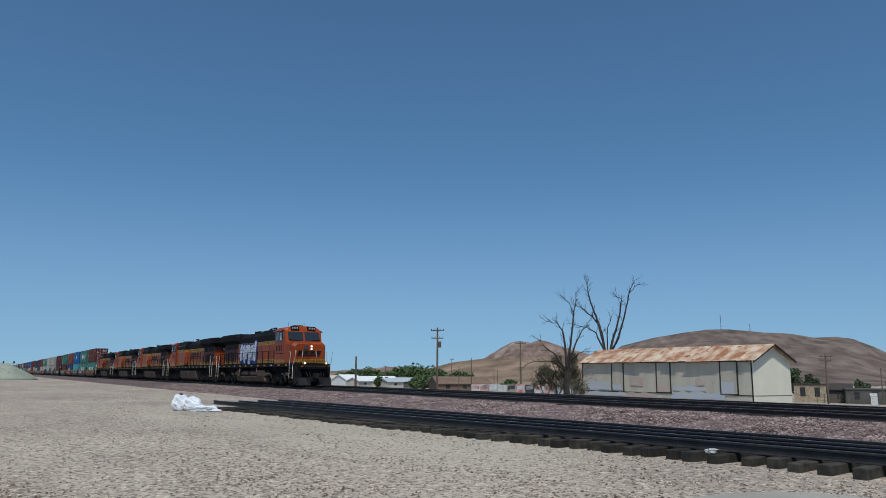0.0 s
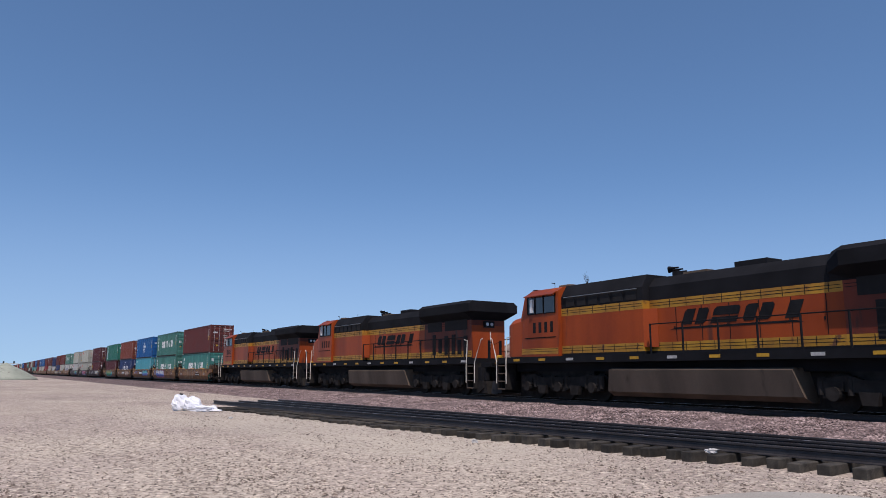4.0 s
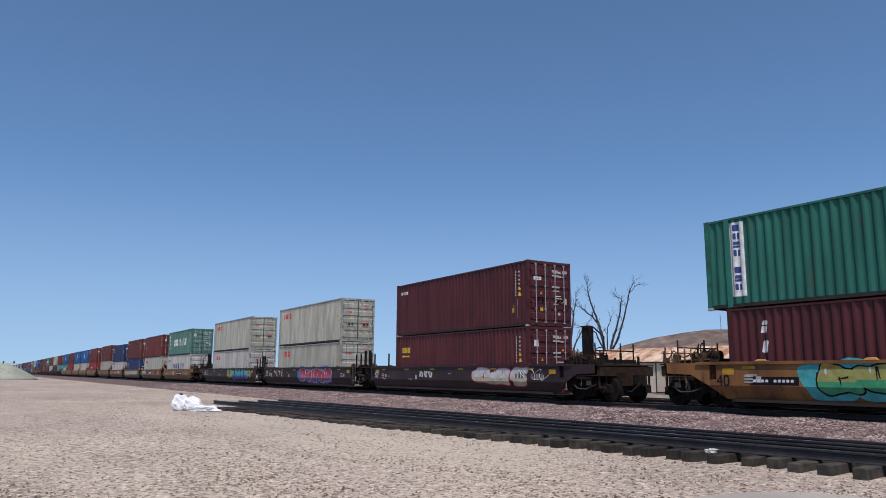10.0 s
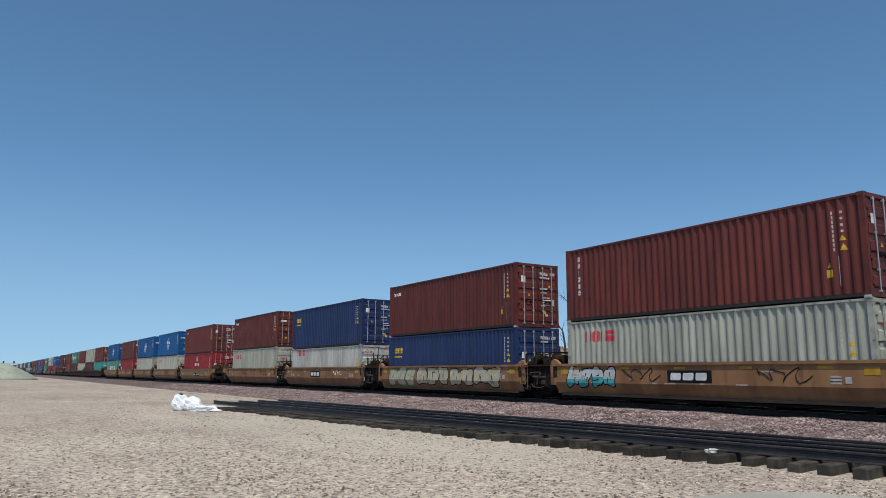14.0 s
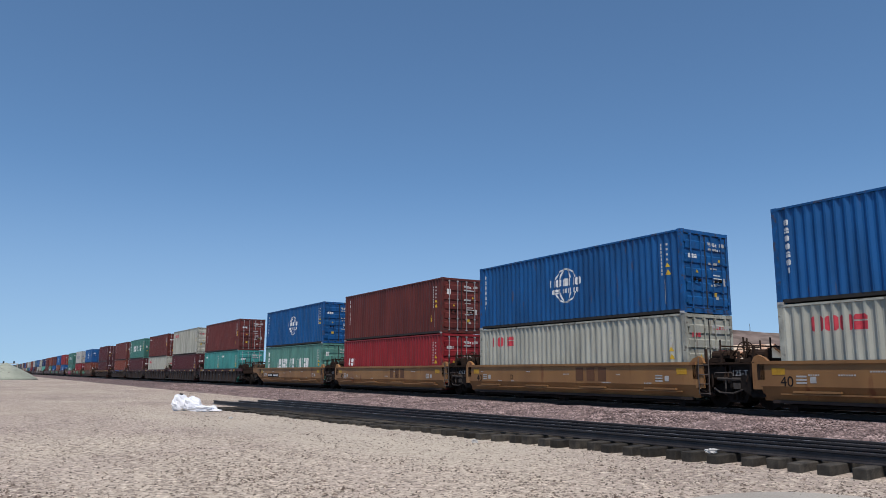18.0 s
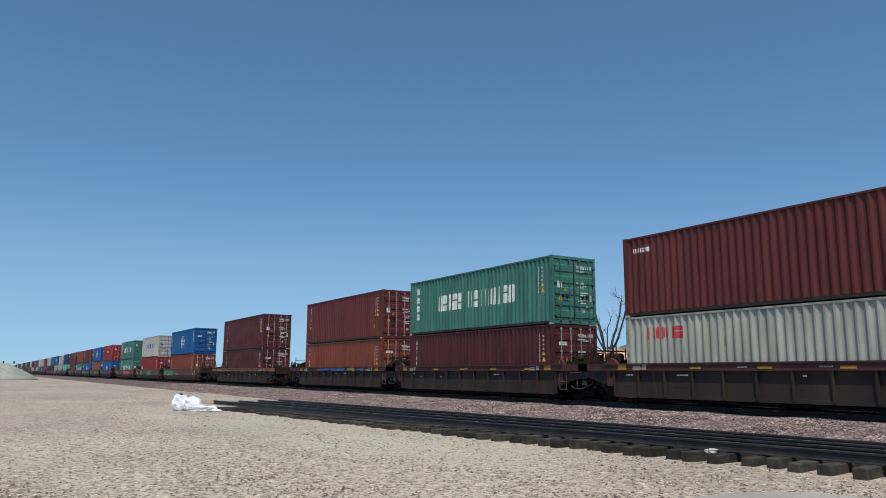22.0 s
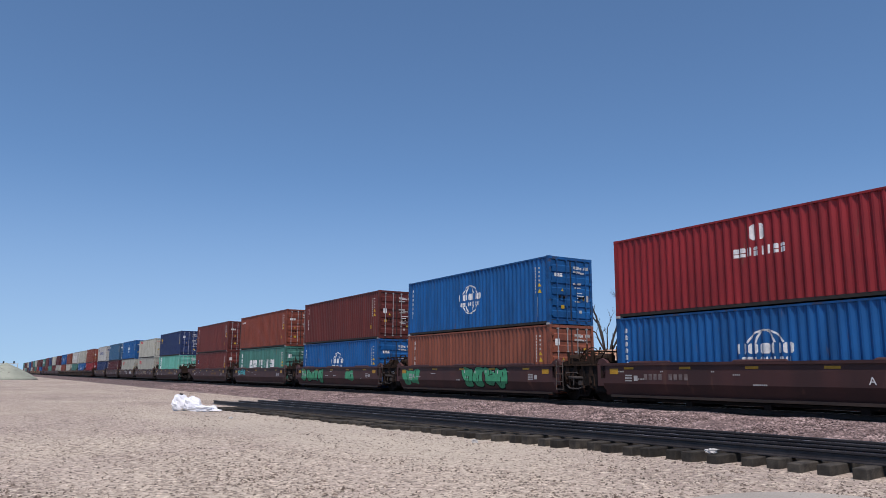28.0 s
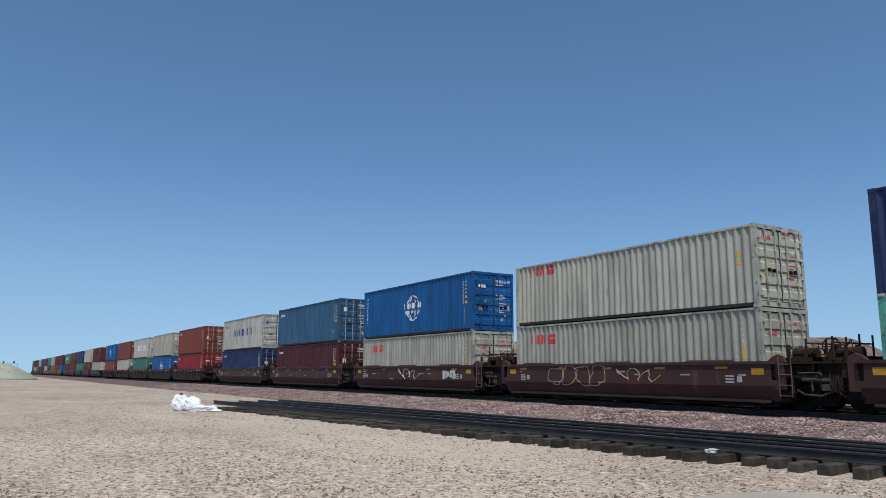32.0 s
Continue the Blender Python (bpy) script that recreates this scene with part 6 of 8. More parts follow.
def loco_truck(parent, x):
    if "side" not in LOCO:
        bm = fresh()
        prism(bm, [(-2.35, 0.42), (-2.35, 0.95), (-1.6, 1.05), (-1.2, 0.92), (1.2, 0.92), (1.6, 1.05), (2.35, 0.95), (2.35, 0.42), (2.05, 0.38), (1.9, 0.62), (0.6, 0.50), (0.35, 0.36), (-0.35, 0.36), (-0.6, 0.50), (-1.9, 0.62), (-2.05, 0.38)], -0.1, 0.1)
        for ax in (-1.98, 0.0, 1.98):
            disc(bm, ax, -0.24, 0.1, 0.535, 0.20, 14)
            box(bm, ax - 0.26, ax + 0.26, -0.15, 0.1, 0.62, 0.85)
            for s in (-0.42, 0.42):
                tube(bm, [(ax + s, -0.05, 0.5), (ax + s, -0.05, 0.98)], 0.10, 8)
        for ax in (-1.0, 1.0):
            prism(bm, [(ax - 0.2, 0.25), (ax + 0.2, 0.25), (ax + 0.28, 0.6), (ax - 0.28, 0.6)], -0.22, 0.0)
        LOCO["side"] = finish(bm, "truck_frame", M_TRUCKGREY)
        bm = fresh()
        for y in (-0.79, 0.65):
            disc(bm, 0, y, y + 0.14, 0.0, 0.53, 30)
        tube(bm, [(0, -0.95, 0), (0, 0.95, 0)], 0.10, 10)
        LOCO["wheelset"] = finish(bm, "wheelset", M_TRUCKGREY)
        bm = fresh()
        tube(bm, [(-0.32, 0, 0), (0.3, 0, 0)], 0.15, 12)
        tube(bm, [(0.3, 0, 0), (0.55, 0, -0.1)], 0.05, 6)
        LOCO["cylinder"] = finish(bm, "brake_cylinder", M_TANK)
    bm = fresh()
    box(bm, -1.7, 1.7, -0.9, 0.9, 0.55, 1.15)
    t = part("truck", bm, M_TRUCKGREY, parent, "grimy three-axle truck")
    t.matrix_basis = pose(x, 0, 0)
    for s in (0, 180):
        part("truck_frame", LOCO["side"], None, t).matrix_basis = pose(0, -1.12 if s == 0 else 1.12, 0, 0, 0, s)
    for ax in (-1.98, 0.0, 1.98):
        part("wheelset", LOCO["wheelset"], None, t).matrix_basis = pose(ax, 0, 0.535)
    for ax in (-2.35, 2.35):
        part("brake_cylinder", LOCO["cylinder"], None, t, "dusty brake cylinder").matrix_basis = pose(ax, -1.25, 0.95, 0, 0, 0 if ax < 0 else 180)


def loco_end(c, s):
    """Platform end: steps, plough, coupler, hoses, handrails; s = +1 for the cab end."""
    flip = Matrix.Diagonal((s, 1, 1, 1))
    bm = fresh()
    prism(bm, [(10.55, 0.22), (10.75, 0.16), (11.2, 0.40), (11.22, 0.72), (10.55, 0.72)], -1.35, 1.35)
    prism(bm, [(10.9, 0.16), (11.45, 0.14), (11.3, 0.7), (11.1, 0.7)], -1.3, -0.3)
    prism(bm, [(10.9, 0.16), (11.45, 0.14), (11.3, 0.7), (11.1, 0.7)], 0.3, 1.3)
    part("plough", bm, M_TRUCKGREY if s < 0 else surface("scuffed_grey_plough", (0.03, 0.03, 0.031), (0.015, 0.015, 0.016), 2, 0.7, spec=0.15), c, "scuffed grey pilot plough").matrix_basis = flip
    bm = fresh()
    box(bm, 10.55, 10.95, -1.3, 1.3, 0.722, 1.35)
    box(bm, 10.95, 11.2, -0.35, 0.35, 0.722, 1.30)
    for y in (-1.05, -0.6, 0.6, 1.05):
        box(bm, 10.95, 11.12, y - 0.12, y + 0.12, 0.74, 1.1)
    part("pilot_frame", bm, M_LOCOBLACK, c, "sooty frame behind the coupler").matrix_basis = flip
    bm = fresh()
    box(bm, 10.6, 11.35, -1.1, 1.1, 1.352, 1.58)
    for k in range(3):
        box(bm, 11.2, 11.45, -1.0, 1.0, 1.36 + 0.08 * k, 1.40 + 0.08 * k)
    part("anticlimber", bm, M_LOCOBLACK, c).matrix_basis = flip
    bm = fresh()
    box(bm, 11.0, 11.7, -0.14, 0.14, 0.72, 1.0)
    box(bm, 11.45, 11.78, -0.22, 0.2, 0.66, 1.05)
    part("coupler", bm, M_TRUCKGREY, c).matrix_basis = flip
    for y in (-0.7, -0.45, 0.5, 0.75):
        bm = fresh()
        tube(bm, [(11.2, y, 1.2), (11.5, y * 0.9, 0.85), (11.55, y * 0.7, 0.55), (11.45, y * 0.5, 0.5)], 0.03, 6)
        part("air_hose", bm, M_RUBBER, c).matrix_basis = flip
    for y0, y1 in ((-1.52, -0.95), (0.95, 1.52)):
        for k in range(4):
            bm = fresh()
            box(bm, 10.05, 10.62, y0, y1, 0.36 + 0.34 * k, 0.40 + 0.34 * k)
            part("step", bm, M_TANK, c, "grey corner step").matrix_basis = flip
        for xx in (10.0, 10.6):
            bm = fresh()
            box(bm, xx, xx + 0.06, y0, y1, 0.36, 1.56)
            part("step_side", bm, M_TRUCKGREY, c).matrix_basis = flip
        y = y0 if y0 < 0 else y1
        for dx, lean in ((9.98, 0.0), (10.68, 0.45)):
            bm = fresh()
            tube(bm, [(dx, y, 0.62), (dx, y, 1.55), (dx + lean * 0.45, y * 0.98, 2.05), (dx + lean, y * 0.96, 2.62), (dx + lean + (0.12 if lean else -0.25), y * 0.96, 2.66)], 0.024, 6)
            part("grab_rail", bm, M_HANDRAIL, c, "pale bent grab rail").matrix_basis = flip
    for y in (-1.0, -0.35, 0.35, 1.0) if s < 0 else ():
        bm = fresh()
        box(bm, 11.1, 11.2, y - 0.045, y + 0.045, 1.58, 2.6)
        part("end_post", bm, M_LOCOBLACK, c).matrix_basis = flip
    if s > 0:
        return
    bm = fresh()
    tube(bm, [(11.15, -1.0, 2.55), (11.15, -0.7, 2.42), (11.15, -0.35, 2.55)], 0.014, 5)
    tube(bm, [(11.15, 0.35, 2.55), (11.15, 0.7, 2.42), (11.15, 1.0, 2.55)], 0.014, 5)
    tube(bm, [(11.15, -0.35, 2.1), (11.15, 0.35, 2.1)], 0.014, 5)
    part("safety_chain", bm, M_UNDER, c).matrix_basis = flip


def name_bars(c, x0, z0, length, height, count, y, material, italic=0.0, name="number_bar", gap=0.3, label="plain bar in place of a painted number"):
    p = length / count
    for k in range(count):
        bm = fresh()
        a, b = x0 + k * p, x0 + k * p + p * (1 - gap)
        prism(bm, [(a, z0), (b, z0), (b + italic, z0 + height), (a + italic, z0 + height)], y, y - 0.005)
        part(name, bm, material, c, label)


def locomotive(leader):
    """A wide-cab road locomotive; its cab end is +x. The side at -y is the one that shows when it leads."""
    c = thing("locomotive", "orange and black diesel road locomotive with yellow stripes" + (" and graffiti" if leader else ""), "locomotive", "locomotives")
    # frame and deck
    bm = fresh()
    box(bm, -10.6, 10.6, -1.5, 1.5, 1.50, 1.76)
    box(bm, -10.0, 10.0, -0.9, 0.9, 1.15, 1.50)
    part("deck", bm, M_LOCOBLACK, c, "black walkway deck")
    # added dark box: closes off daylight below, for motors, gear and shade together
    bm = fresh()
    box(bm, -10.1, 10.1, -0.62, 0.62, 0.07, 1.15)
    part("underframe", bm, M_TRUCKGREY, c, "dark filler box for gear and shade under the deck")
    bm = fresh()
    box(bm, -9.672, -9.652, -0.99, 0.99, 1.80, 3.40)
    part("rear_plate", bm, M_ORANGE, c, "orange rear end plate")
    for sy in (-1, 1):
        for k in range(12):
            bm = fresh()
            x = -9.9 + k * 1.72
            y0, y1 = sorted((sy * 1.503, sy * 1.508))
            box(bm, x, x + 0.42, y0, y1, 1.58, 1.68)
            part("reflector", bm, M_REFLECT if k % 3 else M_PRINT, c)
    # fuel tank
    tank = [(-1.30, 0.42), (-0.95, 0.25), (0.95, 0.25), (1.30, 0.42), (1.46, 1.20), (1.3, 1.26), (-1.3, 1.26), (-1.46, 1.20)]
    if leader:
        tank = [(-1.36, 0.36), (-0.95, 0.25), (0.95, 0.25), (1.36, 0.36), (1.46, 0.72), (1.0, 0.78), (-1.0, 0.78), (-1.46, 0.72)]
    bm = fresh()
    loft(bm, [[(x + (0.28 * (z - 0.25) if x > 0 else -0.28 * (z - 0.25)) * -1, y, z) for y, z in tank] for x in (-3.95, 3.95)])
    part("fuel_tank", bm, M_TANK, c, "dusty grey brown fuel tank")
    if leader:
        for x0, x1 in ((-2.8, -0.85), (-0.3, 1.65)):
            for sy in (-1, 1):
                bm = fresh()
                tube(bm, [(x0, sy * 1.15, 1.0), (x0 + 0.08, sy * 1.15, 1.0), (x1 - 0.08, sy * 1.15, 1.0), (x1, sy * 1.15, 1.0)], [0.13, 0.23, 0.23, 0.13], 16)
                part("air_reservoir", bm, M_TANK, c, "dusty cylindrical air reservoir", smooth=True)
        for x0, x1 in ((-3.9, -3.1), (2.0, 3.9)):
            bm = fresh()
            box(bm, x0, x1, -1.44, 1.44, 0.7, 1.24)
            part("tank_box", bm, M_TANK, c, bevel=0.05)
    else:
        bm = fresh()
        box(bm, -3.7, 3.7, -1.38, -1.36, 0.66, 0.68)
        part("tank_seam", bm, M_UNDER, c)
    for x in (-6.75, 6.75):
        loco_truck(c, x)
    loco_end(c, 1)
    loco_end(c, -1)
    # clutter under the deck
    for k in range(7):
        bm = fresh()
        rnd = random.Random(40 + k)
        x = -9.0 + 2.9 * k
        tube(bm, [(x, -1.35, 1.45), (x + 0.3, -1.4, 1.25 - 0.2 * rnd.random()), (x + 0.9, -1.38, 1.2), (x + 1.3, -1.35, 1.45)], 0.022, 5)
        part("hanging_pipe", bm, M_TRUCKGREY, c)
    # cab: lofted shell with a sloped nose
    w = 1.50
    bm = fresh()
    ring = []
    for y, z in ((-w, 1.76), (-w, 4.40), (-w + 0.28, 4.58), (-0.5, 4.70), (0.5, 4.70), (w - 0.28, 4.58), (w, 4.40), (w, 1.76)):
        ring.append((y, z))
    loft(bm, [[(6.42, y, z) for y, z in ring], [(8.40, y, z) for y, z in ring], [(8.62 + (0.0 if z > 2 else 0.25), y * 0.985, min(z, 4.30)) for y, z in ring], [(8.92, y * 0.97, min(z, 3.45)) for y, z in ring]])
    cab = part("cab", bm, M_ORANGE, c, "orange wide-nosed cab")
    bm = fresh()
    nose = lambda x, hw, top: [(x, -hw, 1.78), (x, -hw, top - 0.22), (x, -hw + 0.22, top), (x, hw - 0.22, top), (x, hw, top - 0.22), (x, hw, 1.78)]
    loft(bm, [nose(8.90, 1.46, 3.50), nose(9.60, 1.43, 3.42), nose(9.92, 1.36, 3.36), nose(10.10, 1.18, 3.22)])
    part("nose", bm, M_ORANGE, cab, "")
    # windshields, side windows, awnings
    for sy in (-1, 1):
        bm = fresh()
        y0, y1 = (0.08, 1.28) if sy > 0 else (-1.28, -0.08)
        v = [(8.945, y0, 3.50 if abs(y0) < 0.5 else 3.62), (8.945, y1, 3.50 if abs(y1) < 0.5 else 3.62), (8.665, y1 * 0.98, 4.22), (8.665, y0, 4.22)]
        lo = [bm.verts.new(p) for p in v]
        hi = [bm.verts.new((p[0] + 0.02, p[1], p[2] + 0.006)) for p in v]
        bm.faces.new(lo)
        bm.faces.new(hi[::-1])
        for i in range(4):
            bm.faces.new((lo[i], lo[(i + 1) % 4], hi[(i + 1) % 4], hi[i]))
        part("windshield", bm, M_GLASS, cab, "dark sloped windshield")
        bm = fresh()
        for a, b in ((6.62, 7.32), (7.38, 7.86), (7.92, 8.36)):
            y0, y1 = sorted((sy * 1.496, sy * 1.508))
            box(bm, a, b, y0, y1, 3.56, 4.24)
        part("side_window", bm, M_GLASS, cab, "dark sliding side window")
        bm = fresh()
        for a in (6.58, 7.32, 7.86, 8.36):
            y0, y1 = sorted((sy * 1.50, sy * 1.53))
            box(bm, a, a + 0.05, y0, y1, 3.52, 4.28)
        box(bm, 6.58, 8.41, *sorted((sy * 1.50, sy * 1.53)), 3.52, 3.56)
        part("window_frame", bm, M_STEEL if sy < 0 else M_UNDER, cab)
        bm = fresh()
        prism(bm, [(sy * 1.50, 4.36), (sy * 1.50, 4.40), (sy * 1.74, 4.28), (sy * 1.74, 4.25)], 6.5, 8.4, "x")
        part("awning", bm, M_ORANGE, cab)
        bm = fresh()
        box(bm, 7.95, 8.12, *sorted((sy * 1.53, sy * 1.62)), 3.6, 4.15)
        part("wind_deflector", bm, M_WHITE, cab)
        bm = fresh()
        box(bm, 8.42, 8.66, *sorted((sy * 0.35, sy * 1.0)), 4.38, 4.66)
        nb = part("number_board", bm, M_BLACK, cab, "black number board")
        for k in range(4):
            bm = fresh()
            y = sy * 0.44 + sy * 0.14 * k
            box(bm, 8.66, 8.665, *sorted((y, y + sy * 0.09)), 4.45, 4.59)
            part("number_bar", bm, M_PRINT, nb, "plain bar in place of a number")
    bm = fresh()
    box(bm, 10.115, 10.14, -0.46, -0.16, 2.84, 3.08)
    part("nose_window", bm, M_GLASS, cab)
    for z in (2.86, 3.06):
        bm = fresh()
        disc(bm, 0.15, 10.11, 10.16, z, 0.075, 14, "x")
        part("headlight", bm, M_LAMP if leader else M_GLASS, c, "lit round headlight" if leader else "unlit headlight")
    for y in (-0.85, 0.85):
        bm = fresh()
        disc(bm, y, 11.2, 11.46, 1.78, 0.13, 14, "x")
        part("ditch_light_housing", bm, M_LOCOYELLOW, c)
        bm = fresh()
        disc(bm, y, 11.462, 11.475, 1.78, 0.075, 14, "x")
        part("ditch_light", bm, M_LAMP if leader else M_GLASS, c, "lit ditch light" if leader else "unlit ditch light")
    # nose emblem as slanted bars, and a swoosh under it
    for k in range(4):
        bm = fresh()
        y = -0.98 + 0.48 * k
        lo = [(y, 2.46), (y + 0.38, 2.46), (y + 0.50, 2.74), (y + 0.12, 2.74)]
        prism(bm, lo, 10.10, 10.128, "x")
        part("emblem_bar", bm, M_BLACK, cab, "dark slanted emblem bar")
    bm = fresh()
    prism(bm, [(-1.05, 2.34), (0.9, 2.34), (0.75, 2.40), (-0.9, 2.40)], 10.10, 10.128, "x")
    part("emblem_line", bm, M_BLACK, cab)
    bm = fresh()
    box(bm, 8.88, 10.13, -1.47, -1.43, 1.80, 1.82)
    part("nose_sill", bm, M_BLACK, cab)
    bm = fresh()
    loft(bm, [[(x, -hw - 0.006, z), (x, hw + 0.006, z), (x - 0.05, hw + 0.006, z), (x - 0.05, -hw - 0.006, z)] for x, hw, z in ((10.125, 1.185, 1.84), (10.125, 1.185, 2.08))])
    band = part("nose_stripe", bm, M_LOCOYELLOW, cab, "yellow stripe round the nose")
    for z in (1.92, 2.0):
        bm = fresh()
        box(bm, 10.126, 10.131, -1.17, 1.17, z, z + 0.018)
        part("pin_line", bm, M_BLACK, band)
    bm = fresh()
    for y in (-0.62, 0.5):
        tube(bm, [(10.14, y, 1.85), (10.30, y, 2.3), (10.18, y, 2.75)], 0.02, 6)
    tube(bm, [(10.2, -1.2, 1.85), (10.45, -1.25, 2.35), (10.3, -1.2, 2.75)], 0.022, 6)
    part("nose_grab_rail", bm, M_HANDRAIL, cab, "pale bent grab rail")
    bm = fresh()
    box(bm, 11.36, 11.40, -1.1, 1.1, 1.50, 1.575)
    part("sill_edge", bm, M_LOCOYELLOW, cab, "yellow edge of the front platform")
    # roof gear on the cab
    bm = fresh()
    box(bm, 7.0, 7.7, -0.35, 0.35, 4.69, 4.82)
    part("air_conditioner", bm, M_TANK, cab, bevel=0.03)
    bm = fresh()
    tube(bm, [(8.0, 0.3, 4.7), (8.0, 0.3, 4.95), (8.2, 0.3, 4.97)], 0.02, 5)
    tube(bm, [(6.9, -0.6, 4.66), (6.9, -0.6, 5.1)], 0.01, 4)
    part("antenna", bm, M_UNDER, cab)
    # hood in stripes: lower yellow, orange, upper yellow, black roof
    def hood(x0, x1, hw, name, roof=4.55):
        bm = fresh()
        box(bm, x0, x1, -hw, hw, 1.76, 1.86)
        part("hood_base", bm, M_LOCOBLACK, c)
        bm = fresh()
        box(bm, x0, x1, -hw, hw, 1.86, 2.16)
        stripe = part("lower_stripe", bm, M_LOCOYELLOW, c, "yellow lower stripe")
        bm = fresh()
        for z in (1.955, 2.05):
            box(bm, x0 + 0.05, x1 - 0.05, -hw - 0.003, hw + 0.003, z, z + 0.018)
        for k in range(int((x1 - x0) / 0.58)):
            x = x0 + 0.3 + 0.58 * k
            box(bm, x, x + 0.02, -hw - 0.006, hw + 0.006, 1.87, 2.15)
        part("pin_line", bm, M_BLACK, stripe)
        bm = fresh()
        box(bm, x0, x1, -hw, hw, 2.16, 3.36)
        # under the flared wing the paint itself carries its shade, with the soot
        part(name, bm, M_ORANGE if name != "radiator_hood" else M_SOOTSHADE, c, "orange hood side" if name != "radiator_hood" else "orange hood side darkened for soot and wing shade")
        bm = fresh()
        box(bm, x0, x1, -hw - 0.004, hw + 0.004, 3.36, 3.66)
        stripe = part("upper_stripe", bm, M_LOCOYELLOW if name != "radiator_hood" else M_SOOTSHADE, c, "yellow upper stripe" if name != "radiator_hood" else "upper panel darkened for soot and wing shade")
        bm = fresh()
        for z in (3.46, 3.55):
            box(bm, x0 + 0.05, x1 - 0.05, -hw - 0.008, hw + 0.008, z, z + 0.018)
        for k in range(int((x1 - x0) / 0.72)):
            x = x0 + 0.4 + 0.72 * k
            box(bm, x, x + 0.02, -hw - 0.011, hw + 0.011, 3.37, 3.65)
        part("pin_line", bm, M_BLACK, stripe)
        bm = fresh()
        loft(bm, [[(x, y, z) for y, z in ((-hw, 3.66), (-hw, 4.15), (-hw + 0.3, roof), (hw - 0.3, roof), (hw, 4.15), (hw, 3.66))] for x in (x0, x1)])
        part("hood_roof", bm, M_LOCOBLACK, c, "sooty black hood roof")
    if leader:
        hood(1.2, 6.40, 1.02, "hood_panel", 4.62)
    else:
        hood(2.0, 6.40, 1.34, "hood_panel", 4.62)
        for sy in (-1, 1):
            for k in range(6):
                bm = fresh()
                x = 2.3 + k * 0.66
                box(bm, x, x + 0.5, *sorted((sy * 1.34, sy * 1.362)), 3.72, 4.08)
                part("filter_grille", bm, M_VENT, c)
            bm = fresh()
            tube(bm, [(2.2, sy * 1.40, 4.10), (6.2, sy * 1.40, 4.10)], 0.02, 5)
            part("roof_rail", bm, M_STEEL, c)
        bm = fresh()
        loft(bm, [[(1.62, -1.02, 2.0), (1.62, -1.02, 3.36), (1.62, 1.02, 3.36), (1.62, 1.02, 2.0)], [(2.0, -1.34, 2.0), (2.0, -1.34, 3.36), (2.0, 1.34, 3.36), (2.0, 1.34, 2.0)]])
        part("blower_duct", bm, M_ORANGE, c, "bulging orange duct")
    hood(-5.1, 1.2 if leader else 2.0, 1.0, "engine_hood", 4.50)
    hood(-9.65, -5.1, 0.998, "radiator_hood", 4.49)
    # door seams and louvres along the hood
    for sy in (-1, 1):
        for k in range(10):
            x = -4.6 + k * 1.08 if not leader else -4.0 + k * 1.1
            if x > (1.4 if not leader else 6.2):
                continue
            bm = fresh()
            y0, y1 = sorted((sy * 1.0, sy * (1.028 if leader and x > 1.2 else 1.008)))
            box(bm, x, x + 0.025, y0, y1, 2.18, 3.34)
            box(bm, x + 0.06, x + 0.1, y0, y1 + (0.01 if sy > 0 else 0), 2.6, 2.7)
            part("door_seam", bm, M_BLACK, c)
        for k, (x, top, low) in enumerate(((-9.3, 2.9, 2.0), (-8.75, 2.72, 2.0), (-8.2, 3.0, 2.0), (-7.5, 2.96, 2.0), (-6.9, 2.8, 2.1), (-6.3, 3.05, 2.0))):
            bm = fresh()
            box(bm, x, x + 0.34, *sorted((sy * 0.99, sy * 1.012)), low, top)
            for j in range(8):
                z = low + (top - low) * (j + 0.5) / 8
                box(bm, x + 0.02, x + 0.32, *sorted((sy * 1.012, sy * 1.03)), z, z + 0.02)
            part("louvre", bm, M_VENT, c, "dark louvred vent")
        for x0, x1 in ((-9.3, -7.2), (-6.9, -5.5)):
            bm = fresh()
            box(bm, x0, x1, *sorted((sy * 0.99, sy * 1.02)), 3.2, 3.72)
            part("radiator_grille", bm, M_VENT, c, "dark radiator intake grille")
    # radiator cab: flared wings over the rear
    bm = fresh()
    wing = [(-1.0, 3.70), (-1.48, 4.02), (-1.48, 4.44), (-1.25, 4.60), (1.25, 4.60), (1.48, 4.44), (1.48, 4.02), (1.0, 3.70)]
    low_wing = [(-0.98, 3.68), (-1.1, 3.9), (-1.1, 4.2), (-0.85, 4.52), (0.85, 4.52), (1.1, 4.2), (1.1, 3.9), (0.98, 3.68)]
    loft(bm, [[(-4.75, y, z) for y, z in low_wing], [(-5.3, y, z) for y, z in wing], [(-9.70, y, z) for y, z in wing], [(-10.12, y * 0.99, max(z, 4.08) - 0.03) for y, z in wing]])
    wings = part("radiator_wing", bm, M_LOCOBLACK, c, "flared black radiator housing")
    for k in range(3):
        bm = fresh()
        box(bm, -9.5 + k * 1.4, -8.3 + k * 1.4, -0.8, 0.8, 4.602, 4.64)
        part("roof_grille", bm, M_VENT, wings)
    bm = fresh()
    box(bm, -2.4, -1.2, -0.4, 0.4, 4.5, 4.72)
    part("exhaust_box", bm, M_LOCOBLACK, c)
    bm = fresh()
    box(bm, -0.2, 0.8, -0.55, 0.55, 4.49, 4.60)
    part("roof_hatch", bm, M_TANK, c)
    bm = fresh()
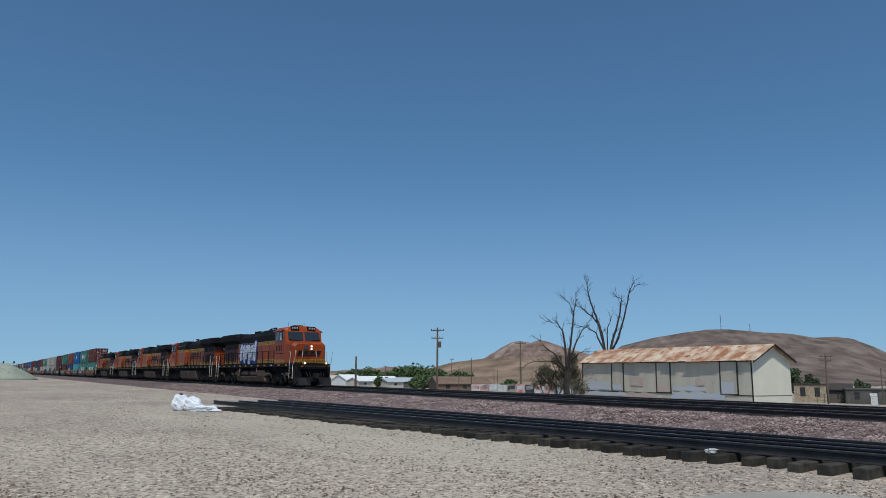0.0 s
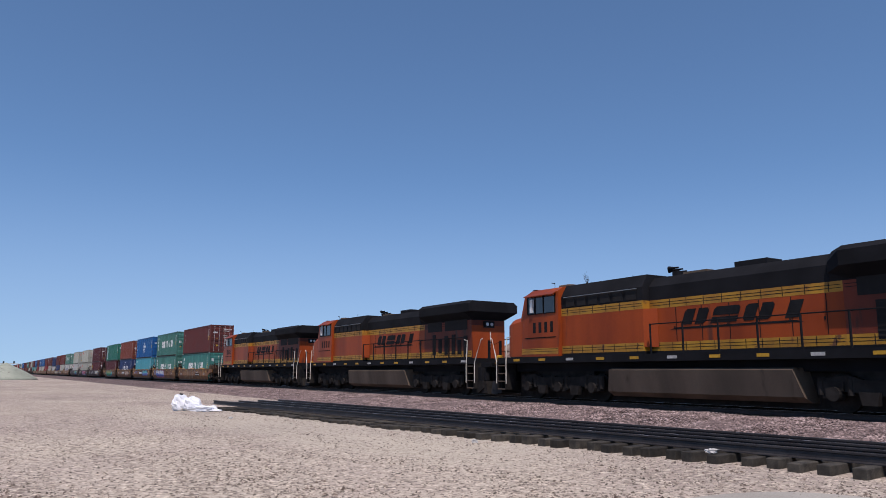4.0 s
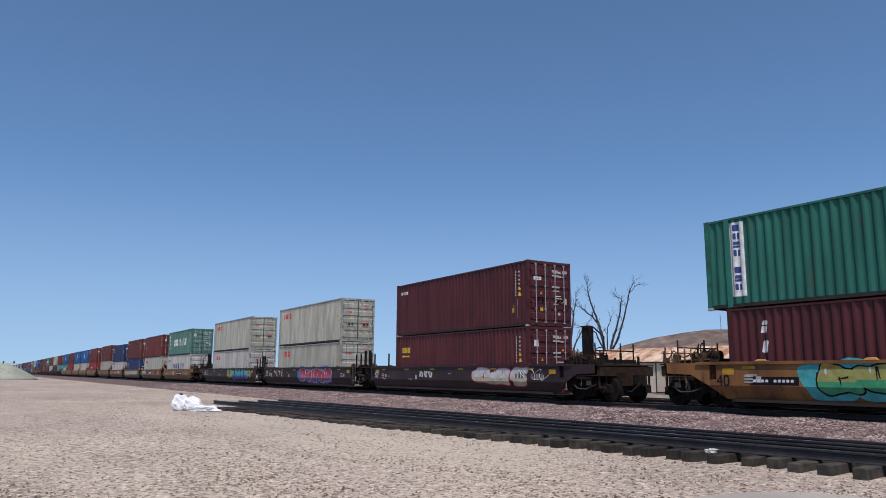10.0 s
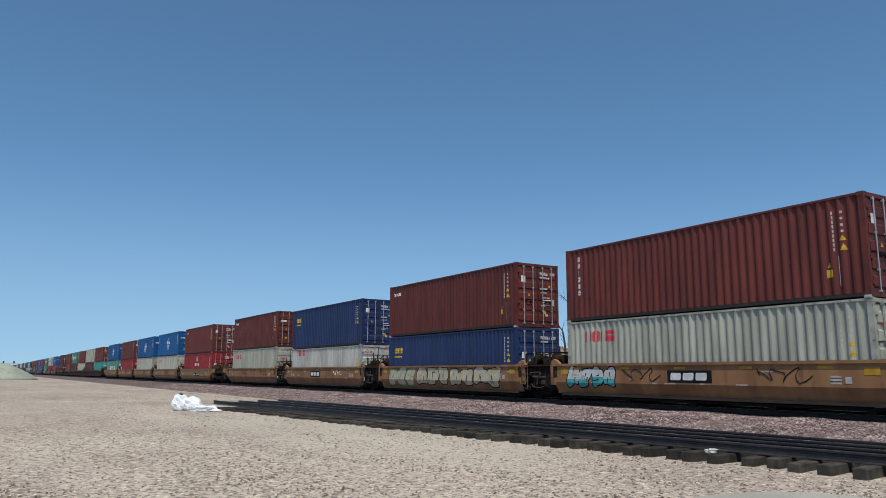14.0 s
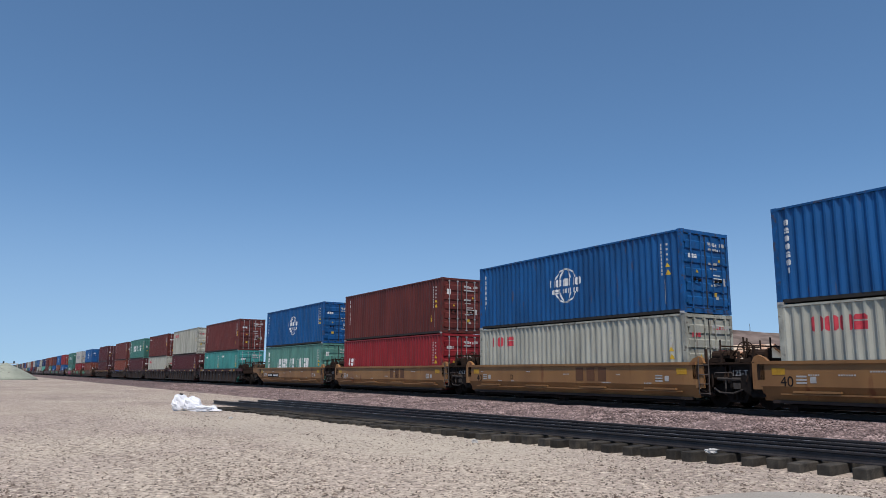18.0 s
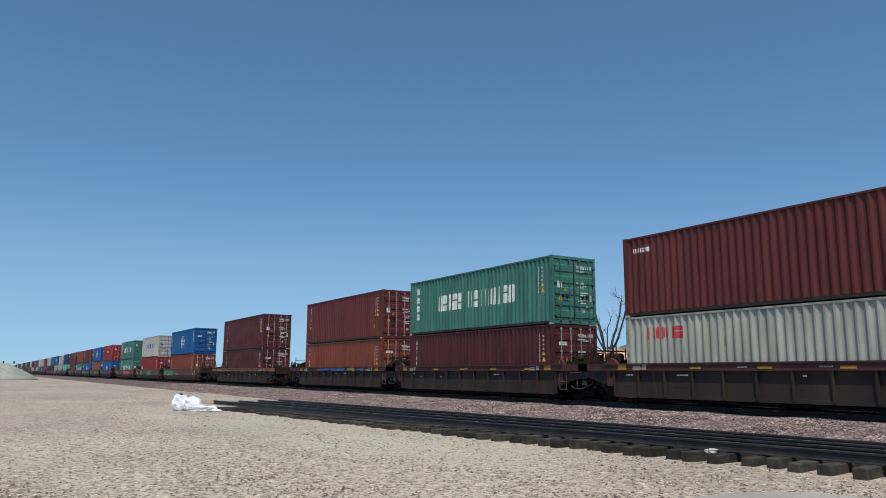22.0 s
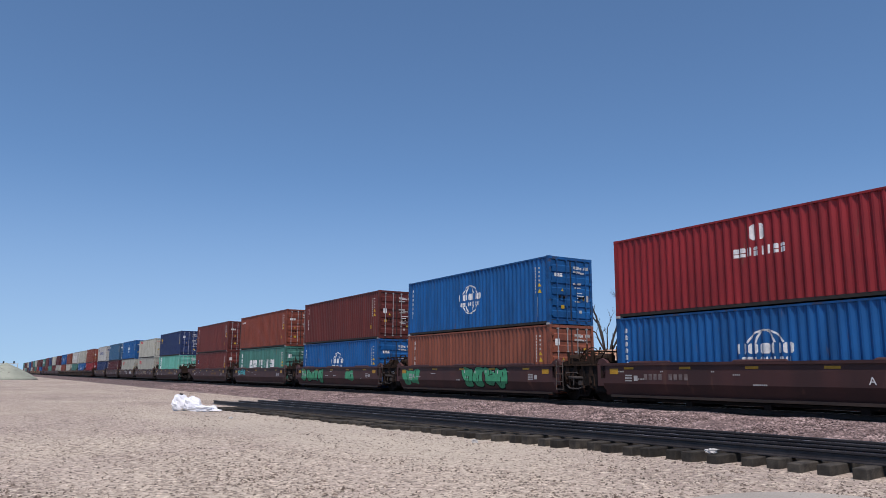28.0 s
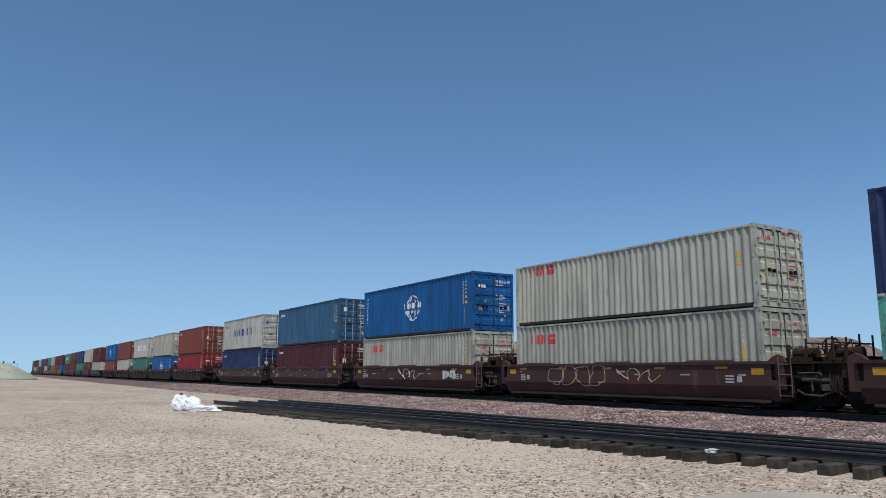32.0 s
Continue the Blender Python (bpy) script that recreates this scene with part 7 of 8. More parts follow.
    for k, (dx, z) in enumerate(((0.0, 4.76), (0.12, 4.82), (-0.06, 4.86))):
        tube(bm, [(1.3, -0.25 + 0.22 * k, z), (1.55 + dx, -0.25 + 0.22 * k, z), (1.8 + dx, -0.25 + 0.22 * k, z)], [0.03, 0.04, 0.09], 8)
    box(bm, 1.3, 1.5, -0.3, 0.3, 4.5, 4.74)
    part("air_horn", bm, M_LOCOBLACK, c, "cluster of air horns")
    # back end: rear headlight and number plate
    bm = fresh()
    box(bm, -9.78, -9.64, -0.3, 0.3, 3.3, 3.62)
    part("rear_light_box", bm, M_BLACK, c)
    for y in (-0.13, 0.13):
        bm = fresh()
        disc(bm, y, -9.80, -9.78, 3.46, 0.085, 12, "x")
        part("rear_headlight", bm, surface("unlit_lens", (0.5, 0.52, 0.55), None, 3, 0.1), c)
    bm = fresh()
    tube(bm, [(-9.68, -0.1, 2.3), (-9.72, -0.1, 2.9), (-9.68, -0.1, 3.1)], 0.02, 5)
    part("rear_grab_iron", bm, M_HANDRAIL, c)
    # walkway handrails
    for sy in (-1, 1):
        x1 = 6.2 if leader else 1.6
        n = 11 if leader else 8
        for k in range(n + 1):
            x = -9.7 + (x1 + 9.7) * k / n
            bm = fresh()
            tube(bm, [(x, sy * 1.44, 1.76), (x, sy * 1.44, 2.80)], 0.036, 5)
            part("stanchion", bm, M_LOCOBLACK, c)
        bm = fresh()
        tube(bm, [(-9.7, sy * 1.44, 2.78), (x1, sy * 1.44, 2.78)], 0.022, 5)
        part("handrail", bm, M_LOCOBLACK, c)
        # painted number on the cab side and name on the hood, as bars
        name_bars(c, 6.75 if sy < 0 else 6.75, 2.74, 1.5, 0.44, 4, sy * 1.501 + (0.0 if sy < 0 else 0.006), M_BLACK, gap=0.5)
        if not leader:
            for k, kind in enumerate("oAoI" if sy < 0 else "IoAo"):
                bm = fresh()
                a = -4.0 + 1.2 * k
                glyph(bm, kind, a, a + 1.0, 2.72, 3.24, 0.42 if sy < 0 else -0.42, 0.44)
                part("name_sign", at_depth(bm, sy * 1.012), M_BLACK, c, "dark slanted sign of a painted name")
            bm = fresh()
            prism(bm, [(-3.9, 2.58), (1.1, 2.58), (0.8, 2.65), (-3.6, 2.65)], sy * 1.003, sy * 1.008)
            part("name_line", bm, M_BLACK, c)
        bm = fresh()
        box(bm, 6.6, 8.6, *sorted((sy * 1.501, sy * 1.512)), 2.52, 2.56)
        part("cab_rib", bm, M_UNDER, c)
        bm = fresh()
        box(bm, 6.46, 8.85, *sorted((sy * 1.501, sy * 1.506)), 1.86, 2.10)
        part("cab_stripe", bm, M_LOCOYELLOW, c, "yellow stripe along the cab")
        for z in (1.955, 2.05):
            bm = fresh()
            box(bm, 6.46, 8.85, *sorted((sy * 1.506, sy * 1.509)), z, z + 0.018)
            part("pin_line", bm, M_BLACK, c)
    if leader:
        halo = surface("deep_blue_spray", (0.02, 0.045, 0.19), None, 3, 0.7)
        white = surface("sprayed_white", (0.62, 0.64, 0.68), (0.46, 0.49, 0.57), 3, 0.6)
        rnd = random.Random(5)
        spots = [(-4.15 + 0.80 * k, 2.78 + (0.10, -0.06, 0.14, -0.10, 0.04, 0.12)[k], 0.46, 0.70 + 0.10 * (k % 2), 31.3 + 4.9 * k) for k in range(6)]
        bm = fresh()
        for k, (x, z, rx, rz, sd) in enumerate(spots):
            flat(bm, bubble(x + 0.04, z - 0.06, rx, rz, sd, 0.20), k * 0.0005)
        part("sprayed_halo", at_depth(bm, -1.034), halo, c, "deep blue sprayed halo")
        bm = fresh()
        for k, (x, z, rx, rz, sd) in enumerate(spots):
            flat(bm, bubble(x, z, rx * 0.9, rz, sd), k * 0.0005)
        part("sprayed_letters", at_depth(bm, -1.038), white, c, "rounded white sprayed shapes without meaning")
        bm = fresh()
        for x, z, rx, rz, sd in spots:
            flat(bm, [(x + rx * 0.62 + 0.12 * math.sin(b * 3), z + b * rz) for b in (-0.8, -0.3, 0.2, 0.8)] + [(x + rx * 0.74 + 0.12 * math.sin(b * 3), z + b * rz) for b in (0.8, 0.2, -0.3, -0.8)])
            u, v = x - rx * 0.15, z + rz * rnd.uniform(-0.1, 0.4)
            flat(bm, [(u - 0.13, v), (u + 0.10, v + 0.05), (u + 0.12, v + 0.14), (u - 0.10, v + 0.12)])
            v = z - rz * rnd.uniform(0.35, 0.6)
            flat(bm, [(u - 0.03, v - 0.22), (u + 0.06, v - 0.22), (u + 0.09, v + 0.2), (u, v + 0.2)])
        tagged(part("sprayed_linework", at_depth(bm, -1.044), halo, c, "blue inner strokes"), kind="stuff")
        bm = fresh()
        for x, z, rx, rz, sd in spots:
            flat(bm, [(x - rx * 0.7, z - rz * 0.5), (x - rx * 0.62, z - rz * 0.5), (x - rx * 0.55, z + rz * 0.6), (x - rx * 0.6, z + rz * 0.6)])
        tagged(part("sprayed_shading", at_depth(bm, -1.045), GRAFFITI[7], c, "pale blue strokes"), kind="stuff")
    M_TAGRED = surface("red_valve_tag", (0.50, 0.08, 0.09), None, 6, 0.6)
    for x in (-2.9, 1.9):
        bm = fresh()
        box(bm, x, x + 0.10, -1.50, -1.47, 1.26, 1.42)
        part("valve_tag", bm, M_TAGRED, c, "small red valve tag")
        bm = fresh()
        tube(bm, [(x + 0.05, -1.45, 1.30), (x + 0.05, -1.49, 1.16)], 0.03, 6)
        part("valve", bm, M_HANDRAIL, c)
    for x in (-8.4, -5.3, 5.2, 8.3):
        bm = fresh()
        tube(bm, [(x, -1.36, 0.95), (x + 0.35, -1.40, 0.86), (x + 0.42, -1.40, 0.62)], 0.035, 6)
        tube(bm, [(x - 0.3, -1.38, 0.93), (x + 0.12, -1.38, 0.93)], 0.075, 10)
        part("brake_lever", bm, M_TRUCKGEAR, c, "dusty brake lever")
    return c


lead = locomotive(True)
ride(lead, 308.1)
trail = locomotive(False)
trailing = [trail] + [copy_thing(trail, pose(0, 0, 0)) for _ in range(3)]
TURNED = set()
for k, ob in enumerate(trailing):
    ride(ob, (284.9, 261.75, 238.6, 215.25)[k])
    TURNED.add(ob.name)

# ---- beyond the tracks: shed, town, trees, poles, hills ----
HEADING = 180 - math.degrees(YAW)


def bearing(deg, dist):
    """A point so many degrees right of the view's axis and so far off, on the plan."""
    a = radians(HEADING - deg)
    return dist * math.cos(a), dist * math.sin(a)


def land(x, y):
    return ground_height(x, y)


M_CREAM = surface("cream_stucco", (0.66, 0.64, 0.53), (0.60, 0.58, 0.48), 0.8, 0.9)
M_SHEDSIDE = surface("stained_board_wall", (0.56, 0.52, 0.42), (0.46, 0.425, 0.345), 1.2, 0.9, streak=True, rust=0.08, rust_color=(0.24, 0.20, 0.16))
M_RUSTROOF = surface("rusted_corrugated_roof", (0.60, 0.49, 0.37), (0.30, 0.125, 0.06), 0.9, 0.8, rust=0.38, rust_color=(0.24, 0.085, 0.04))
M_DARKWOOD = surface("dark_timber", (0.06, 0.05, 0.045), None, 4, 0.9)
M_POLE = surface("weathered_pole", (0.16, 0.12, 0.09), (0.10, 0.08, 0.06), 2, 0.9, streak=True)
M_BARK = surface("grey_dead_bark", (0.055, 0.044, 0.038), (0.034, 0.028, 0.025), 4, 0.95)
M_LEAF = surface("green_leaves", (0.10, 0.145, 0.055), (0.06, 0.095, 0.038), 0.8, 0.8, vary=0.4, island=True)
M_DUSTLEAF = surface("dusty_dark_leaves", (0.075, 0.095, 0.05), (0.045, 0.06, 0.032), 0.8, 0.9, vary=0.4, island=True)
M_DRYLEAF = surface("dusty_grey_foliage", (0.125, 0.115, 0.075), (0.08, 0.072, 0.048), 0.8, 0.9, vary=0.5, island=True)
M_WHITEROOF = surface("white_metal_roof", (0.75, 0.76, 0.77), (0.66, 0.67, 0.68), 0.4, 0.5)
M_GREYROOF = surface("blue_grey_roof", (0.42, 0.47, 0.50), (0.36, 0.40, 0.43), 0.4, 0.6)
M_BROWNROOF = surface("brown_shingle_roof", (0.20, 0.14, 0.10), (0.15, 0.10, 0.075), 0.8, 0.9)
M_PALEWALL = surface("pale_house_wall", (0.50, 0.47, 0.40), (0.42, 0.40, 0.35), 0.5, 0.9)
M_GREYWALL = surface("grey_house_wall", (0.115, 0.11, 0.10), (0.08, 0.078, 0.072), 0.5, 0.9)
M_BRICK = surface("tan_rubble_wall", (0.42, 0.34, 0.24), (0.28, 0.215, 0.15), 1.6, 0.95, rust=0.3, rust_color=(0.15, 0.11, 0.08))

# the freight shed
SX0, SX1, SY0, SY1, SZ, EAVE, RIDGE = -53.9, -35.35, 48.84, 53.5, -0.85, 2.80, 3.95
MIDY = (SY0 + SY1) / 2
shed = thing("freight_shed", "old cream freight shed with a rusty corrugated gable roof", "shed")
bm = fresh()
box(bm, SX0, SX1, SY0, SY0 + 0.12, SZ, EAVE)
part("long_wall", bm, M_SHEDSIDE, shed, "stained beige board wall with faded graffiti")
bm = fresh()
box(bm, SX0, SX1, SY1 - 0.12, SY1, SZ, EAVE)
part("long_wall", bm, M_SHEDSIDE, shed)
# both gables take a paler base colour than the long walls
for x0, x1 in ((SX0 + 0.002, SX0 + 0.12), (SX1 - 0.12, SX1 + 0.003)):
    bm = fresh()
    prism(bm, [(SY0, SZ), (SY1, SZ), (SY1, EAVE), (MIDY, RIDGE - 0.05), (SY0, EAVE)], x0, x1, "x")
    part("gable_wall", bm, M_CREAM, shed, "cream gable wall, paler than the long walls")
for k, (x0, x1) in enumerate(((-50.0, -48.45), (-44.7, -43.1), (-38.25, -36.6))):
    bm = fresh()
    box(bm, x0 + 0.1, x1 - 0.1, SY0 - 0.035, SY0 - 0.005, 0.22, 2.72)
    d = part("sliding_door", bm, surface("grey_plank_door", (0.50, 0.465, 0.38), (0.42, 0.39, 0.315), 1.2, 0.9, streak=True), shed, "weathered grey plank freight door")
    for a, b, z0, z1 in ((x0, x0 + 0.1, 0.15, 2.8), (x1 - 0.1, x1, 0.15, 2.8), (x0, x1, 2.72, 2.8), (x0, x1, 0.15, 0.22)):
        bm = fresh()
        box(bm, a, b, SY0 - 0.06, SY0 - 0.002, z0, z1)
        part("door_frame", bm, M_DARKWOOD, d)
bm = fresh()
box(bm, SX0, SX1, SY0 - 0.03, SY0 - 0.001, 0.10, 0.16)
part("sill_board", bm, M_DARKWOOD, shed)
bm = fresh()
box(bm, SX0, SX1, SY0 - 0.05, SY0 - 0.001, EAVE - 0.16, EAVE - 0.06)
part("eave_board", bm, M_DARKWOOD, shed)
bm = fresh()
box(bm, SX1 + 0.003, SX1 + 0.02, SY0, SY1, 0.10, 0.14)
part("base_line", bm, M_GREYWALL, shed)
# roof in separate corrugated sheets
rnd = random.Random(11)
slope = math.atan2(RIDGE - EAVE, MIDY - SY0)
n_sheets = 24
total = SX1 - SX0 + 0.75
for side in (-1, 1):
    for k in range(n_sheets):
        bm = fresh()
        wd = total / n_sheets
        x0 = SX0 - 0.3 + k * wd
        pts = 9
        lo, hi = [], []
        ext = rnd.uniform(-0.05, 0.05)
        for j in range(pts):
            x = x0 + wd * 1.02 * j / (pts - 1)
            up = 0.022 * math.sin(j * math.pi) + (0.02 if j % 2 else 0.0) + 0.004 * (k % 2)
            y_top, y_low = MIDY, MIDY + side * (MIDY - SY0 + 0.30 + ext)
            z_low = RIDGE - (abs(y_low - MIDY)) * math.tan(slope)
            hi.append(bm.verts.new((x, y_top, RIDGE + 0.05 + up)))
            lo.append(bm.verts.new((x, y_low, z_low + 0.05 + up)))
        for j in range(pts - 1):
            bm.faces.new((lo[j], lo[j + 1], hi[j + 1], hi[j]))
        part("roof_sheet", bm, M_RUSTROOF, shed)
for side in (-1, 1):
    bm = fresh()
    y_low = MIDY + side * (MIDY - SY0 + 0.28)
    z_low = RIDGE - abs(y_low - MIDY) * math.tan(slope)
    loft(bm, [[(x, MIDY, RIDGE + 0.03), (x, y_low, z_low + 0.03), (x, y_low, z_low - 0.10), (x, MIDY, RIDGE - 0.10)] for x in (SX1 + 0.32, SX1 + 0.40)])
    part("barge_board", bm, M_DARKWOOD, shed, "dark barge board")
rnd = random.Random(29)
M_BLUEPATCH = surface("pale_blue_overpaint", (0.45, 0.50, 0.60), (0.50, 0.50, 0.48), 1.6, 0.9)
M_PINKPATCH = surface("faded_pink_graffiti", (0.50, 0.37, 0.33), (0.50, 0.44, 0.37), 1.6, 0.9)
for x0, x1, z0, z1, mat, label in ((-53.2, -48.2, -0.25, 0.12, M_BLUEPATCH, "pale blue overpainted band"), (-53.1, -50.1, 0.25, 1.0, M_BLUEPATCH, "pale blue overpainted patch"), (-49.9, -48.8, 0.3, 0.75, M_BLUEPATCH, "pale blue overpainted patch"),
                                   (-43.0, -37.9, -0.25, 0.3, M_BLUEPATCH, "pale blue overpainted band"), (-42.9, -39.6, 0.35, 0.75, M_BLUEPATCH, "pale blue overpainted patch"), (-38.2, -37.0, 0.1, 1.15, M_BLUEPATCH, "pale blue overpainted patch"),
                                   (-48.1, -44.6, -0.35, 0.05, M_PINKPATCH, "faded pink band"), (-44.6, -43.2, 0.25, 0.8, M_PINKPATCH, "faded pink patch"), (-47.6, -46.2, 0.7, 1.5, M_PINKPATCH, "faded pink graffiti"), (-40.6, -39.7, 0.8, 1.3, M_PINKPATCH, "faded pink graffiti")):
    bm = fresh()
    k = max(2, round((x1 - x0) / 0.6))
    top = [(x0 + (x1 - x0) * j / k, z1 + rnd.uniform(-0.14, 0.10)) for j in range(k + 1)]
    low = [(x0 + (x1 - x0) * j / k + rnd.uniform(-0.05, 0.05), z0 + rnd.uniform(-0.06, 0.06)) for j in range(k, -1, -1)]
    prism(bm, low[::-1] + top[::-1], SY0 - 0.040 - rnd.random() * 0.004, SY0 - 0.030)
    tagged(part("paint_patch", bm, mat, shed, label), kind="stuff")


# ---- trees ----
def branch(bm, p, d, length, r, depth, rnd, spread_=0.55, tips=None):
    """A limb that bends, tapers and forks."""
    pts, rs = [p], [r]
    n = 4
    for k in range(n):
        d = (d + Vector((rnd.uniform(-1, 1), rnd.uniform(-1, 1), rnd.uniform(-0.35, 0.75))) * 0.16).normalized()
        p = p + d * (length / n)
        pts.append(p)
        rs.append(r * (1 - 0.5 * (k + 1) / n))
        if depth > 0 and k >= 1:
            side = d.cross(Vector((rnd.uniform(-1, 1), rnd.uniform(-1, 1), rnd.uniform(-1, 1)))).normalized()
            nd = (d + side * spread_ * rnd.uniform(0.6, 1.4)).normalized()
            branch(bm, p, nd, length * rnd.uniform(0.42, 0.68), rs[-1] * 0.68, depth - 1, rnd, spread_, tips)
    tube(bm, pts, rs, 5)
    if tips is not None and depth <= 1:
        tips.append((p, length))


def guided_limb(bm, path, r, rnd, depth_sway, side, ahead):
    """A limb that follows a drawn line of (across, height), with forks and twigs along it."""
    pts, sway = [], rnd.uniform(-0.3, 0.3)
    for k, (u, z) in enumerate(path):
        sway += rnd.uniform(-depth_sway, depth_sway) if k else 0.0
        pts.append(side * u + ahead * sway + Vector((0, 0, z)))
    line = []
    for p, q in zip(pts, pts[1:]):
        for j in range(3):
            wob = Vector((rnd.uniform(-1, 1), rnd.uniform(-1, 1), rnd.uniform(-1, 1))) * 0.05 * (j > 0)
            line.append(p.lerp(q, j / 3) + wob)
    line.append(pts[-1])
    n = len(line) - 1
    tube(bm, line, [0.8 * r * (1 - 0.84 * k / n) for k in range(n + 1)], 6)
    for k in range(2, n + 1):
        for _ in range(2 if k > n // 2 else 1):
            d = (line[k] - line[k - 1]).normalized()
            out = d.cross(Vector((rnd.uniform(-1, 1), rnd.uniform(-1, 1), rnd.uniform(-1, 1)))).normalized()
            branch(bm, line[k], (d + out * rnd.uniform(0.5, 1.0) + Vector((0, 0, 0.2))).normalized(), rnd.uniform(0.3, 0.8), max(0.013, r * 0.26 * (1 - 0.6 * k / n)), 1 if k < n - 1 else 2, rnd)


def dead_tree(x, y, trunk, limbs, seed, label):
    z = land(x, y)
    t = thing("dead_tree", label, "tree", m=pose(x, y, z))
    rnd = random.Random(seed)
    ahead = Vector((x, y, 0)).normalized()
    side = Vector((ahead.y, -ahead.x, 0))
    bm = fresh()
    tube(bm, [side * u + Vector((0, 0, h - z)) for u, h, _ in trunk], [r for _, _, r in trunk], 9)
    part("trunk", bm, M_BARK, t, "grey bare trunk")
    for r, path in limbs:
        bm = fresh()
        guided_limb(bm, [(u, h - z) for u, h in path], r, rnd, 0.25, side, ahead)
        part("limb", bm, M_BARK, t, "bare forked limb")
    return t


dead_tree(-46.9, 40.9, [(-0.1, -0.9, 0.30), (-0.12, 0.6, 0.25), (-0.06, 2.3, 0.20)],
          [(0.13, ((-0.06, 2.22), (-0.16, 4.06), (-0.36, 5.23), (-0.81, 5.84), (-1.6, 5.93))), (0.13, ((-0.06, 2.22), (0.3, 4.06), (0.53, 5.92), (0.7, 7.09), (0.87, 8.27))),
           (0.06, ((0.64, 6.62), (0.29, 7.47), (-0.3, 8.05))), (0.11, ((0.03, 2.22), (0.67, 4.06), (1.25, 5.22), (1.96, 6.14))), (0.10, ((-0.2, 1.99), (-0.87, 3.14), (-1.78, 3.83), (-2.37, 4.53))),
           (0.08, ((-0.07, 1.76), (-1.11, 2.67), (-2.73, 2.67), (-3.67, 2.2))), (0.08, ((-0.01, 2.45), (0.98, 3.37), (1.89, 3.51)))], 21, "bare dead tree with thin forked grey branches")
dead_tree(-57.45, 56.1, [(-0.3, -1.5, 0.42), (-0.35, 1.5, 0.36), (-0.3, 4.2, 0.30)],
          [(0.19, ((-0.6, 3.9), (-0.86, 5.96), (-1.12, 6.85), (-1.81, 7.76), (-2.85, 8.68), (-3.44, 8.99))), (0.16, ((-0.82, 5.36), (-1.39, 7.76), (-1.94, 9.27), (-2.2, 10.8), (-2.35, 11.72))),
           (0.17, ((-0.04, 4.0), (0.48, 5.95), (1.08, 8.03), (1.3, 9.52), (0.84, 9.83))), (0.17, ((0.1, 4.0), (0.88, 5.65), (1.53, 7.72), (2.08, 10.11), (2.65, 11.42))),
           (0.13, ((-0.7, 4.3), (-1.44, 5.96), (-2.31, 6.57), (-4.08, 7.0))), (0.10, ((-0.33, 4.1), (-0.25, 6.55), (0.38, 8.04))), (0.06, ((2.08, 10.11), (2.69, 10.88), (3.16, 11.11)))], 33, "tall bare dead tree behind the shed")


def leaf_cloud(points, size, seed, count):
    """Many small leaf cards in uneven clumps about the given points."""
    rnd = random.Random(seed)
    verts, faces = [], []
    for _ in range(count):
        c, r = rnd.choice(points)
        v = Vector((rnd.gauss(0, 1), rnd.gauss(0, 1), rnd.gauss(0, 1)))
        p = Vector(c) + v.normalized() * r * (rnd.random() ** 0.45)
        a = Vector((rnd.uniform(-1, 1), rnd.uniform(-1, 1), rnd.uniform(-1, 1))).normalized()
        b = a.orthogonal().normalized()
        s = size * rnd.uniform(0.6, 1.4)
        k = len(verts)
        verts += [p - a * s, p + b * s * 0.5, p + a * s, p - b * s * 0.5]
        faces.append((k, k + 1, k + 2, k + 3))
    me = bpy.data.meshes.new("crown")
    me.from_pydata([tuple(v) for v in verts], [], faces)
    return me


def leafy(name, x, y, height, width, seed, material, label, category, leaf=0.22, count=2600, lift=0.35, twigs=1):
    t = thing(name, label, category, m=pose(x, y, land(x, y)))
    rnd = random.Random(seed)
    bm = fresh()
    tube(bm, [(0, 0, -0.2), (0, 0, height * lift)], [0.05 * height * 0.5, 0.03 * height * 0.5], 7)
    part("trunk", bm, M_BARK, t)
    bm = fresh()
    for k in range(6):
        a = 6.283 * k / 6 + rnd.random()
        branch(bm, Vector((0, 0, height * lift * 0.8)), Vector((math.cos(a) * width / height, math.sin(a) * width / height, 0.8)).normalized(), height * 0.5, 0.02 * height * 0.5, twigs, rnd, 0.6)
    part("limbs", bm, M_BARK, t)
    pts = []
    for k in range(16):
        a, u = rnd.random() * 6.283, rnd.random()
        rad = width / 2 * math.sqrt(rnd.random()) * (1.0 - 0.5 * u)
        pts.append(((rad * math.cos(a), rad * math.sin(a), height * (lift + (1 - lift) * (0.15 + 0.72 * u))), width * rnd.uniform(0.13, 0.24)))
    me = leaf_cloud(pts, leaf, seed, count)
    me.materials.append(material)
    part("crown", me, None, t)
    return t


# grey scrub round the dead tree
for k, (bx_, by_, hgt, wid) in enumerate(((-48.3, 41.0, 4.0, 2.4), (-47.2, 41.6, 3.4, 2.2), (-49.2, 40.4, 3.2, 2.2), (-47.7, 41.9, 4.2, 2.0))):
    leafy("scrub_bush", bx_, by_, hgt, wid, 60 + k, M_DRYLEAF, "dusty half-dry grey green scrub bush", "bush", 0.045, 4600, 0.1, twigs=3)
